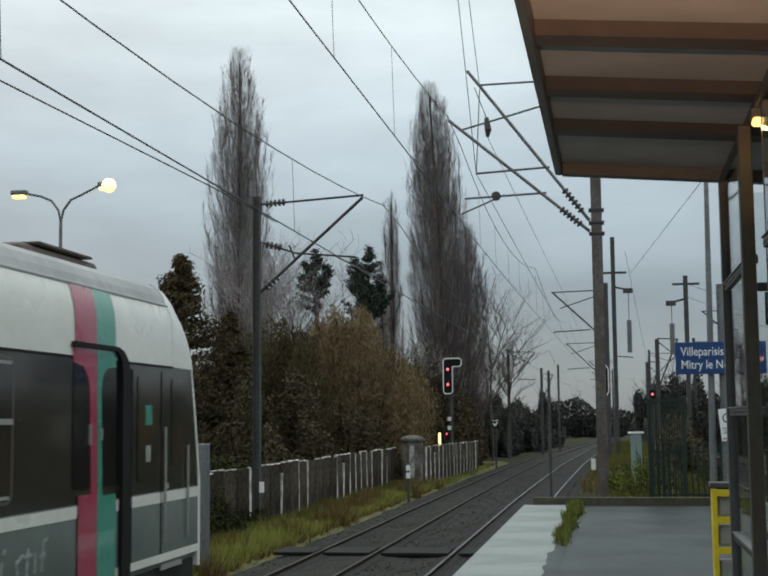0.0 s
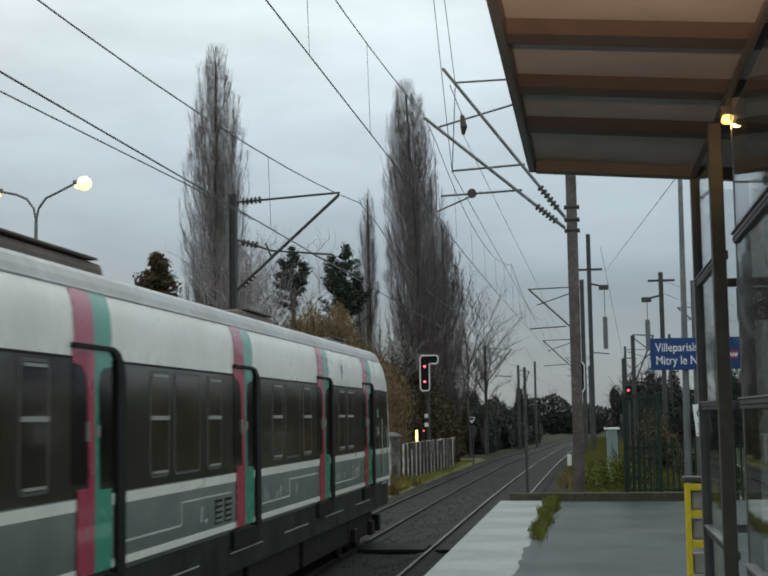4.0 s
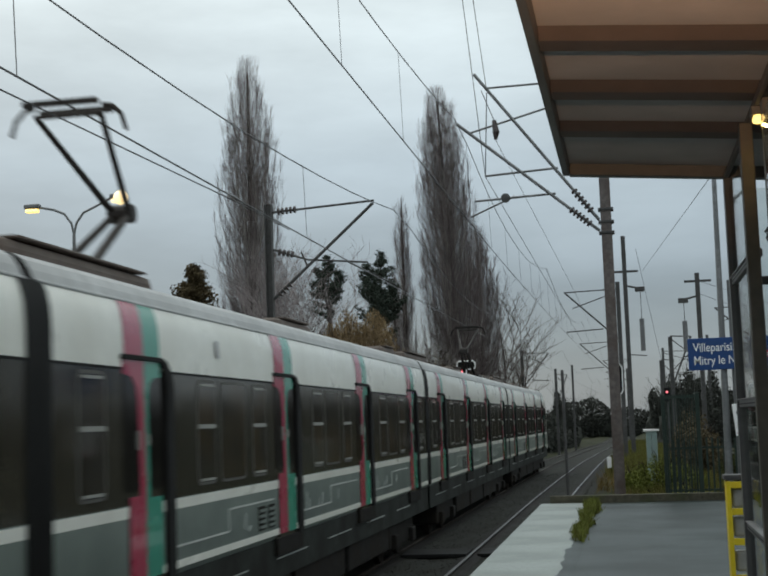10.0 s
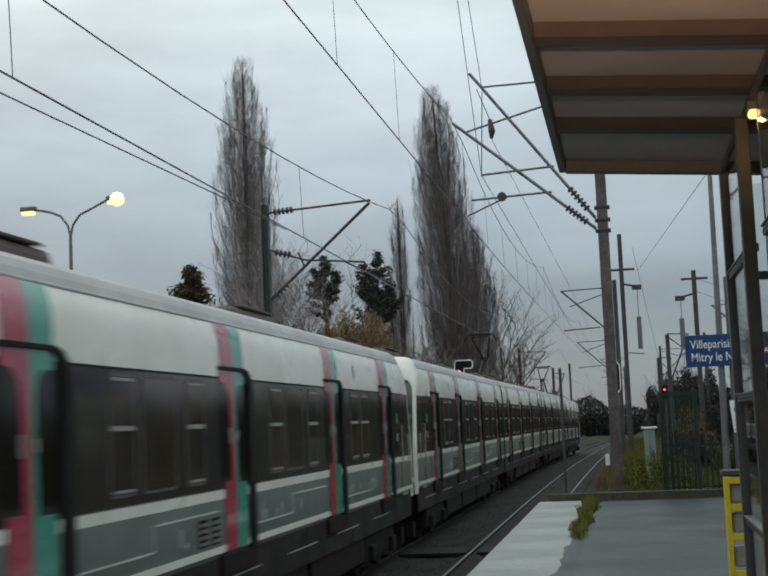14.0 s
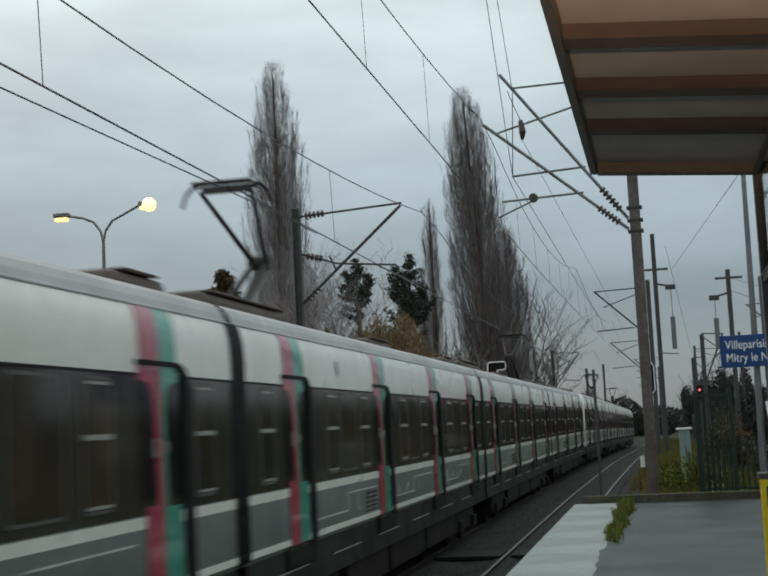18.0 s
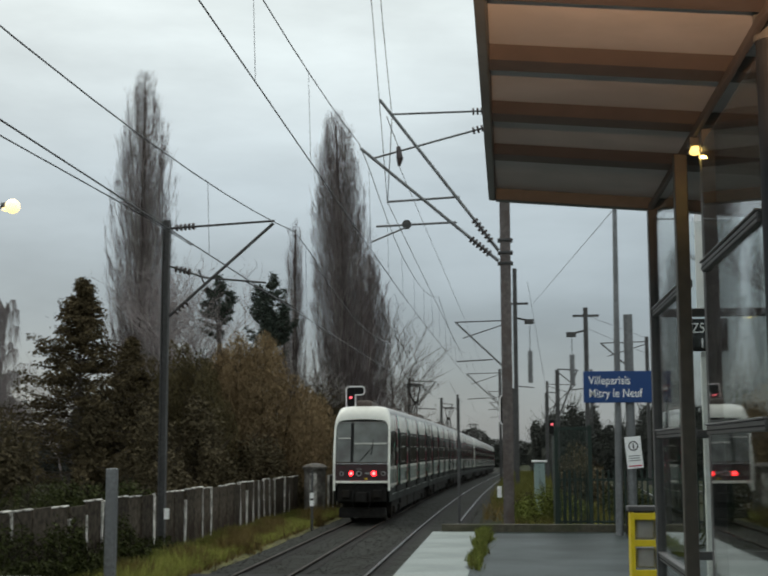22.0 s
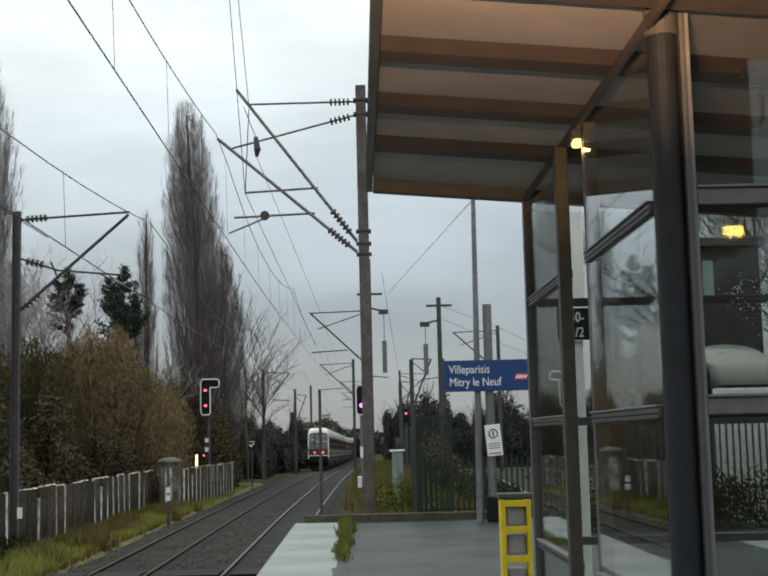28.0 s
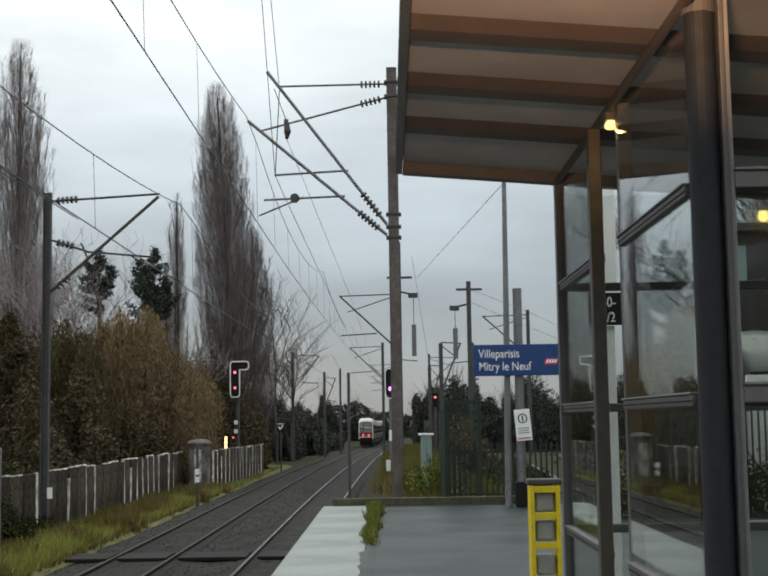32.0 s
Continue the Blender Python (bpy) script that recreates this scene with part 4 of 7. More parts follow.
    for k, cy in enumerate((3.6, length - 3.6)):
        bog = part("bogie", box(-1.02, 1.02, cy - 1.6, cy + 1.6, 0.30, 0.85, 0.06), M_UNDER, car, "dark bogie frame")
        for s in (-1, 1):
            for dy in (-1.1, 1.1):
                part("wheel", tube((s * 0.62, cy + dy, 0.44), (s * 0.74, cy + dy, 0.44), 0.44, n=20), M_RAIL, bog)
                part("axle_box", box(s * 1.06 - 0.07, s * 1.06 + 0.07, cy + dy - 0.2, cy + dy + 0.2, 0.30, 0.62, 0.03), M_UNDER, bog)
    for y0, y1 in ((5.6, 8.8), (9.1, 12.6), (12.9, length - 5.5)):
        part("equipment_box", box(-1.07, 1.07, y0, y1, 0.36, 1.0, 0.04), M_UNDER, car, "dirty equipment box under the floor")
    for y0, y1, w, z, m in ([(0.9, 3.2, 0.33, 4.86, M_RUST)] if tail else [(0.5, 4.5, 0.55, 4.84, M_RUST)]) + ([(length - 3.2, length - 1.2, 0.33, 4.84, M_RUST)] if nose else [(length - 2.2, length - 0.6, 0.5, 4.84, M_RUST)]) + [(length - 11.5, length - 9.2, 0.42, 4.84, M_RUST)]:
        rb = part("roof_box", box(-w, w, y0, y1, 4.5, z + 0.08, 0.11), m, car, "weathered roof equipment box")
        part("roof_box_lid", box(-w - 0.02, w + 0.02, y0 + 0.3, y1 - 0.3, z + 0.08, z + 0.11, 0.012), m, rb)
    for cab, e, o in ((tail, 0.0, 1), (nose, length, -1)):
        if cab:
            for name, p, q, z0, z1, m in (("cab_door_window", 1.55, 2.15, 2.42, 3.56, M_PANE), ("cab_window", 0.62, 1.05, 2.55, 3.56, M_PANE)):
                y0, y1 = sorted((e + o * p, e + o * q))
                flanks(name, rounded(y0, y1, z0, z1, 0.07, 0.010), m, car)
            for name, p, q, z0, z1, m, out in (("cab_handrail", 1.30, 1.33, 1.70, 3.0, M_BAR, 0.04), ("cab_handrail", 0.50, 0.53, 1.70, 2.78, M_BAR, 0.04), ("cab_door_gap", 1.38, 1.40, 1.58, 3.62, M_BLACK, 0.008), ("cab_door_gap", 2.30, 2.32, 1.58, 3.62, M_BLACK, 0.008), ("cab_step", 0.7, 1.4, 1.40, 1.46, M_BAR, 0.02), ("latch", 1.2, 1.28, 2.30, 2.36, M_BAR, 0.03), ("sticker", 1.72, 1.92, 3.02, 3.24, M_GREEN, 0.014), ("sticker", 1.76, 1.90, 2.62, 2.80, M_MARK, 0.014)):
                y0, y1 = sorted((e + o * p, e + o * q))
                flanks(name, side_box(y0, y1, z0, z1, out, 0.02), m, car)
    for end, cab in ((0, tail), (1, nose)):
        y = length if end else 0.0
        o = 1 if end else -1
        if not cab:
            half = [(1.10, 1.44)] + UPPER + ROOF_HALF[1:]
            outer = [(0.985 * x, z - 0.012) for x, z in half + [(-x, z) for x, z in half[::-1]]]
            inner = [(0.80 * x, 1.6 + 0.90 * (z - 1.6)) for x, z in outer]
            part("end_wall", prism_of(outer, y - o * 0.16, y - o * 0.04), M_BLACK, car, "black car end")
            part("gangway", prism_of(inner, y - o * 0.04, y + o * 0.04), M_BLACK, car, "black bellows between cars")
            # black strip laid over the body end, imitating the wide dark gap
            flanks("end_seal", band([(1.12, 1.46), (1.15, 1.50)] + UPPER, *sorted((y - o * 0.26, y - o * 0.01)), 0.014), M_BLACK, car, "black strip widening the dark gap at the car end")
            continue
        cab_front(car, y, o)
    if pantograph is not None:
        panto(car, *pantograph)
    return car


def prism_of(ring, y0, y1):
    """A closed slab with the outline ring across the track."""
    bm = loft([[(x, y, z) for x, z in ring + ring[:1]] for y in (y0, y1)])
    for y in (y0, y1):
        bm.faces.new([bm.verts.new((x, y, z)) for x, z in ring])
    bmesh.ops.remove_doubles(bm, verts=bm.verts[:], dist=0.0005)
    bmesh.ops.recalc_face_normals(bm, faces=bm.faces[:])
    return bm


def cab_front(car, y, o):
    """The cab end; o: +1 looking to the front, -1 to the rear. Its face leans back over the lamp panel."""
    def slab(x0, x1, z0, z1, d0, d1, bevel=0.0):
        """An upright block before or behind the face, leaning with it."""
        ya, yb = sorted((y + o * d0, y + o * d1))
        bm = box(x0, x1, ya, yb, z0, z1, bevel)
        for v in bm.verts:
            v.co.y -= o * face_back(v.co.z)
        return bm

    def screen(x0, x1, z0, z1, r, arch, d):
        """A pane with rounded corners, its top following the arched brow."""
        pts = []
        for cx, cz, a0 in ((x1 - r, z1 - r, 0), (x0 + r, z1 - r, 90), (x0 + r, z0 + 0.03, 180), (x1 - r, z0 + 0.03, 270)):
            rz = r if cz > z0 + 0.1 else 0.03
            for k in range(5):
                an = radians(a0 + 22.5 * k)
                pts.append((cx + r * math.cos(an), cz + rz * math.sin(an)))
        bm = bmesh.new()
        front, back = [], []
        for x, z in pts:
            z += arch * (1 - (x / 1.05) ** 2) if z > 3.3 else 0.0
            front.append(bm.verts.new((x, y + o * (d - face_back(z)), z)))
            back.append(bm.verts.new((x, y + o * (d - 0.12 - face_back(z)), z)))
        bm.faces.new(front)
        for k in range(len(front)):
            j = (k + 1) % len(front)
            bm.faces.new((front[k], back[k], back[j], front[j]))
        bmesh.ops.recalc_face_normals(bm, faces=bm.faces[:])
        return bm
    frame = part("cab_frame", slab(-1.16, -1.06, 1.30, 2.42, -0.05, 0.03, 0.02), M_WHITE, car, "white moulded cab frame")
    part("cab_pillar", slab(1.06, 1.16, 1.30, 2.42, -0.05, 0.03, 0.02), M_WHITE, frame)
    for s in (-1, 1):
        bm = bmesh.new()
        rows = []
        for z, xo, xi in ((2.40, 1.16, 1.06), (2.9, 1.158, 1.06), (3.4, 1.152, 1.06), (3.72, 1.148, 1.058), (3.88, 1.135, 1.045), (3.98, 1.10, 1.01), (4.05, 1.04, 0.95)):
            f = y - o * face_back(z)
            rows.append([bm.verts.new((s * x, f + o * dd, z)) for x, dd in ((xo, -0.05), (xo, 0.0), (xo - 0.03, 0.03), (xi + 0.02, 0.03), (xi, 0.0), (xi, -0.05))])
        for p, q in zip(rows, rows[1:]):
            for k in range(6):
                bm.faces.new((p[k], p[(k + 1) % 6], q[(k + 1) % 6], q[k]))
        bmesh.ops.recalc_face_normals(bm, faces=bm.faces[:])
        part("cab_pillar", bm, M_WHITE, frame, "curved upper pillar")
    part("cab_sill", slab(-1.06, 1.06, 1.60, 1.70, -0.3, 0.04, 0.02), M_WHITE, frame)
    bm = bmesh.new()
    rows = []
    side = [(1.154, 3.685), (1.154, 3.82), (1.154, 3.95), (1.139, 4.17), (1.104, 4.32), (1.064, 4.41), (1.024, 4.515), (0.964, 4.605), (0.864, 4.67), (0.644, 4.705), (0.364, 4.717)]
    whole = side + [(0.0, 4.721)] + [(-x, z) for x, z in side[::-1]]
    for k in range(9):
        an = radians(90 * k / 8)
        up, back = math.sin(an), 1 - math.cos(an)
        row = []
        for x, z in whole:
            zf = 3.685 + (z - 3.685) * 0.43 + 0.045 * (1 - min(1.0, abs(x))) 
            xf = x * (0.995 - 0.05 * max(0.0, z - 3.8))
            d0 = -face_back(zf) + 0.02
            row.append(bm.verts.new((xf + (x - xf) * up, y + o * (d0 + (-BROW - 0.06 - d0) * back), zf + (z - zf) * up)))
        rows.append(row)
    for p, q in zip(rows, rows[1:]):
        for k in range(len(p) - 1):
            bm.faces.new((p[k], p[k + 1], q[k + 1], q[k])).smooth = True
    part("cab_roof", bm, M_WHITE, frame, "white rounded cab brow")
    part("windscreen_surround", screen(-1.09, 1.09, 2.40, 4.06, 0.15, 0.09, -0.03), M_BAND, car)
    part("windscreen", screen(-1.04, -0.40, 2.45, 4.0, 0.10, 0.09, -0.018), M_SCREEN, car, "narrow windscreen toned as reflecting sky")
    part("windscreen", screen(-0.38, 1.05, 2.45, 4.0, 0.10, 0.09, -0.018), M_SCREEN, car, "wide windscreen toned as reflecting sky")
    part("screen_pillar", slab(-0.46, -0.34, 2.45, 4.0, -0.05, -0.008), M_BLACK, car)
    part("sun_visor", slab(-0.97, -0.47, 3.37, 3.43, -0.05, 0.006), M_BAR, car)
    part("sun_visor", slab(-0.30, 1.0, 3.15, 3.22, -0.05, 0.006), M_BAR, car)
    wiper = part("wiper", tube((-0.05, y + o * 0.02, 2.50), (0.42, y + o * (0.02 - face_back(3.05)), 3.05), 0.012), M_BLACK, car)
    part("wiper_blade", tube((0.38, y + o * (0.02 - face_back(2.7)), 2.72), (0.46, y + o * (0.02 - face_back(3.35)), 3.35), 0.014), M_BLACK, wiper)
    part("front_panel", slab(-1.06, 1.06, 1.70, 2.42, -0.3, -0.01), M_FACE, car, "dark red-brown lamp panel")
    part("trim_strip", slab(-1.05, 1.05, 2.36, 2.40, -0.1, 0.03), M_SILVER, car, "bright metal strip")
    red = M_LAMP_RED if o < 0 else M_LAMP_OFF
    part("marker_plate", slab(0.13, 0.24, 1.74, 1.81, -0.02, 0.02), M_YELLOW, car, "small yellow plate")
    for x, r, m in ((-0.80, 0.095, M_LAMP_OFF), (-0.42, 0.10, red), (0.50, 0.11, red), (0.88, 0.10, M_LAMP_OFF), (-0.10, 0.12, M_LAMP_OFF)):
        rim = part("lamp", tube((x, y - o * 0.05, 1.99), (x, y + o * 0.02, 1.99), r * 1.2, n=20), M_UNDER, car)
        part("lens", tube((x, y, 1.99), (x, y + o * 0.035, 1.99), r, n=20), m, rim, "round lamp lens")
        if m is M_LAMP_RED:
            part("bulb", tube((x, y, 1.99), (x, y + o * 0.04, 1.99), r * 0.55, n=16), M_LAMP_CORE, rim, "bright lamp core")
        else:
            part("lens_rim", tube((x, y, 1.99), (x, y + o * 0.04, 1.99), r * 0.55, n=16), M_UNDER, rim)
    part("lamp_hood", slab(-0.20, 0.0, 2.16, 2.18, -0.02, 0.03), M_BAR, car)
    part("number_mark", slab(0.14, 0.36, 1.97, 2.03, -0.02, 0.0), M_MARK, car)
    part("lower_apron", slab(-1.0, 1.0, 0.86, 1.60, -0.5, -0.08, 0.03), M_UNDER, car)
    part("coupler", slab(-0.22, 0.22, 0.85, 1.25, -0.4, 0.22, 0.05), M_UNDER, car)
    for s in (-1, 1):
        part("buffer_plate", slab(s * 0.62 - 0.16, s * 0.62 + 0.16, 1.02, 1.34, -0.3, 0.06, 0.04), M_UNDER, car)
        part("air_hose", path_tube([(s * 0.32, y + o * 0.0, 1.30), (s * 0.36, y + o * 0.12, 1.05), (s * 0.34, y + o * 0.10, 0.75), (s * 0.30, y - o * 0.05, 0.62)], 0.025, 6), M_BLACK, car)
    part("plough", slab(-0.95, 0.95, 0.22, 0.62, -0.6, -0.3, 0.03), M_UNDER, car)


def panto(car, y, o):
    """Raised current collector based at y; its knee points towards -o."""
    p = part("pantograph", box(-0.5, 0.5, y - 0.9, y + 0.9, 4.80, 4.86, 0.01), M_PANTO, car, "raised single-arm pantograph")
    for s in (-1, 1):
        for dy in (-0.7, 0.7):
            part("insulator", tube((s * 0.4, y + dy, 4.6), (s * 0.4, y + dy, 4.82), 0.06, n=10), M_INSUL, p)
        part("lower_arm", tube((s * 0.20, y + o * 0.35, 4.86), (s * 0.10, y - o * 1.25, 5.80), 0.055, 0.045, 8), M_PANTO, p)
        part("upper_arm", tube((s * 0.10, y - o * 1.25, 5.80), (s * 0.40, y + o * 0.35, 6.72), 0.045, 0.035, 8), M_PANTO, p)
        part("horn", path_tube([(s * 0.42, y + o * 0.35, 6.82), (s * 0.54, y + o * 0.35, 6.80), (s * 0.65, y + o * 0.35, 6.69), (s * 0.71, y + o * 0.35, 6.50)], 0.028), M_PANTO, p)
    part("thrust_rod", tube((0, y + o * 0.05, 4.86), (0, y - o * 1.15, 5.66), 0.03), M_PANTO, p)
    part("hinge", tube((-0.16, y - o * 1.25, 5.80), (0.16, y - o * 1.25, 5.80), 0.12, n=12), M_PANTO, p)
    for dy in (-0.22, 0.22):
        part("contact_strip", box(-0.46, 0.46, y + o * 0.35 + dy - 0.035, y + o * 0.35 + dy + 0.035, 6.78, 6.85, 0.01), M_PANTO, p)
    part("head_bar", tube((-0.42, y + o * 0.35, 6.72), (0.42, y + o * 0.35, 6.72), 0.03), M_PANTO, p)


CARS = []
for u in range(2):
    base = u * (2 * C_END + 2 * C_MID + COUPLE)
    CARS += [(train_car(C_END, True, False, None), base, C_END),
             (train_car(C_MID, False, False, (C_MID - 3.8, 1)), base + C_END, C_MID),
             (train_car(C_MID, False, False, (3.6, -1)), base + C_END + C_MID, C_MID),
             (train_car(C_END, False, True, None), base + C_END + 2 * C_MID, C_END)]

# seconds and how far the train's nose has come along the line
RUN = [(0, 15.66), (1, 18.72), (2, 22.6), (3, 27.5), (5.5, 42.15), (8, 60.75), (10, 78.2), (12, 98.45), (13.5, 115.6), (16, 147.1), (18, 174.1), (19.6, 197.8), (20, 203.9), (21, 219.0), (22, 234.0), (23, 249.0), (25, 280.0), (28, 327.0), (30, 360.0), (32, 394.5)]


def nose_at(t):
    xs, ys = [r[0] for r in RUN], [r[1] for r in RUN]
    k = max(0, min(len(xs) - 2, int(np.searchsorted(xs, t, side="right")) - 1))

    def slope(i):
        i0, i1 = max(0, i - 1), min(len(xs) - 1, i + 1)
        return (ys[i1] - ys[i0]) / (xs[i1] - xs[i0])
    h = xs[k + 1] - xs[k]
    u = (t - xs[k]) / h
    return ((2 * u**3 - 3 * u**2 + 1) * ys[k] + (u**3 - 2 * u**2 + u) * h * slope(k)
            + (-2 * u**3 + 3 * u**2) * ys[k + 1] + (u**3 - u**2) * h * slope(k + 1))


def motions():
    for car, back, length in CARS:
        rows = []
        for k in range(65):
            t = 0.5 * k
            front = nose_at(t) - back
            rear = front - length
            a, b = line_point(TRACK_A, rear), line_point(TRACK_A, front)
            turn = math.degrees(math.atan2(-(b.x - a.x), b.y - a.y))
            climb = math.degrees(math.atan2(b.z - a.z, b.y - a.y))
            rows.append((t, pose(a.x, a.y, a.z, climb, 0, turn)))
        walk(car, rows)

# ---- wall, posts and lineside things ----
def boundary_wall():
    w = thing("boundary_wall", "stained precast concrete wall with pale streaks and mossy coping", "wall", kind="structure")
    rng = random.Random(11)
    panels, strips, cap = None, None, None
    runs = [((-10.45, 25.0), (-10.3, 62.0)), ((-9.0, 63.4), (-8.25, 81.0))]
    for (x0, y0), (x1, y1) in runs:
        n = int((y1 - y0) / 1.16)
        ang = math.atan2(x0 - x1, y1 - y0)
        for k in range(n):
            f = k / n
            x, y = x0 + (x1 - x0) * f, y0 + (y1 - y0) * f
            if panels is None:
                panels = [part("panel", box(-0.03, 0.03, 0.02, 1.13, -0.35, h, 0.008), M_WALL, w, "dark stained concrete panel").data for h in (1.80, 1.77, 1.83)]
                strips = [part("strip", box(-0.036, 0.036, -0.025, wd, -0.3, h, 0.008), M_WALLPOST, w, "pale concrete strip").data for wd, h in ((0.06, 1.84), (0.19, 1.86), (0.10, 1.5))]
                cap = part("coping", box(-0.05, 0.05, -0.01, 1.15, 1.81, 1.85, 0.012), M_WALLPOST, w, "whitish coping").data
                for ob in list(w.children):
                    bpy.data.objects.remove(ob)
            wide = rng.random() < (0.16 if y < 63 else 0.4)
            lean = rng.uniform(-0.025, 0.025)
            obs = [tagged(new("panel", panels[rng.randrange(3)]), "dark stained concrete panel")]
            if wide or rng.random() < (0.62 if y < 63 else 0.95):
                obs.append(tagged(new("strip", strips[1 if wide else rng.choice((0, 0, 2))]), "pale concrete strip"))
            if rng.random() < 0.6:
                obs.append(tagged(new("coping", cap), "whitish coping"))
            drop = rng.uniform(-0.03, 0.03)
            for ob in obs:
                ob.parent = w
                ob.matrix_local = Matrix.Translation((x, y, -1.22 + drop)) @ Euler((0, lean, ang)).to_matrix().to_4x4()


M_WALL = mat("stained_wall_panel", (0.070, 0.058, 0.045), 0.9, vary=0.6, grain=5, bump=0.4, stain=(0.030, 0.019, 0.014), stain_scale=1.1, objects=True, spec=0.1)
M_WALLPOST = mat("pale_wall_post", (0.68, 0.66, 0.62), 0.9, vary=0.35, grain=9, bump=0.3, stain=(0.09, 0.07, 0.055), stain_scale=2.6, objects=True)
boundary_wall()


def concrete_hut():
    h = thing("concrete_hut", "small round-topped concrete relay hut by the wall", "hut")
    part("body", tube((-9.45, 62.1, -1.4), (-9.45, 62.1, 0.95), 0.52, 0.52, 24), M_HUT, h)
    bm = bmesh.new()
    add_tube(bm, (-9.45, 62.1, 0.93), (-9.45, 62.1, 1.03), 0.60, 0.60, 24)
    add_tube(bm, (-9.45, 62.1, 1.03), (-9.45, 62.1, 1.16), 0.59, 0.38, 24)
    add_tube(bm, (-9.45, 62.1, 1.16), (-9.45, 62.1, 1.20), 0.38, 0.12, 24)
    part("cap", bm, M_HUT, h, "weathered domed cap")
    part("door", box(-9.62, -9.28, 61.555, 61.60, -1.2, 0.72, 0.01), M_WALLPOST, h, "pale narrow door")


M_HUT = mat("weathered_hut_concrete", (0.17, 0.16, 0.145), 0.9, vary=0.45, grain=5, bump=0.4, stain=(0.05, 0.04, 0.032), stain_scale=1.5)
concrete_hut()
single("stone_post", box(-8.36, -8.15, 25.9, 26.1, -1.4, 1.5, 0.02), M_STEEL, "square grey metal post beside the opposite platform", "post")


def marker_post():
    p = thing("marker_post", "black and white lineside marker post", "marker post")
    part("pole", tube((-7.95, 51.2, -1.35), (-7.95, 51.2, 1.0), 0.05, n=8), M_DKMAST, p)
    for z in (-0.35, -0.05):
        part("plate", box(-8.03, -7.87, 51.13, 51.17, z, z + 0.22, 0.005), M_LETTER, p)


marker_post()


def left_mast():
    m = thing("catenary_mast", "dark steel catenary mast with single cantilever over the running line", "catenary mast", "catenary masts")
    x, y = -9.9, 36.0
    for dx in (-0.09, 0.09):
        part("flange", box(x + dx - 0.012, x + dx + 0.012, y - 0.10, y + 0.10, -1.45, 8.4), M_DKMAST, m)
    part("web", box(x - 0.078, x + 0.078, y - 0.01, y + 0.01, -1.45, 8.4), M_DKMAST, m)
    part("footing", box(x - 0.3, x + 0.3, y - 0.3, y + 0.3, -1.5, -1.15, 0.03), M_CONC_PLAIN, m)
    part("top_tie", tube((x + 0.1, y, 8.16), (-6.77, y, 8.32), 0.032), M_DKMAST, m)
    part("strut", tube((x + 0.1, y, 5.62), (-6.80, y, 8.25), 0.045), M_DKMAST, m)
    part("steady_tie", tube((x + 0.1, y, 7.07), (-8.76, y, 6.72), 0.028), M_DKMAST, m)
    part("steady_arm", tube((-8.76, y, 6.72), (-7.0, y, 6.55), 0.028), M_DKMAST, m)
    part("arm_stub", tube((-8.95, y, 6.95), (-8.76, y, 6.50), 0.028), M_DKMAST, m)
    insulators(m, (x + 0.25, y, 8.17), (x + 0.85, y, 8.21), 5)
    insulators(m, (x + 0.25, y, 7.0), (x + 0.75, y, 6.88), 4)
    insulators(m, (x + 0.25, y, 5.73), (x + 0.65, y, 6.06), 4)
    part("notice_plate", box(x + 0.10, x + 0.24, y - 0.12, y - 0.10, -0.05, 0.25), M_LETTER, m)
    part("bracket", tube((-7.6, y, 6.6), (-6.2, y, 5.85), 0.02), M_DKMAST, m)


def insulators(parent, a, b, n):
    a, b = Vector(a), Vector(b)
    for k in range(n):
        f = (k + 0.5) / n
        c, d = a.lerp(b, f), (b - a).normalized() * 0.028
        part("insulator", tube(c - d, c + d, 0.10, n=12), M_INSUL, parent, "ribbed insulator disc")


left_mast()


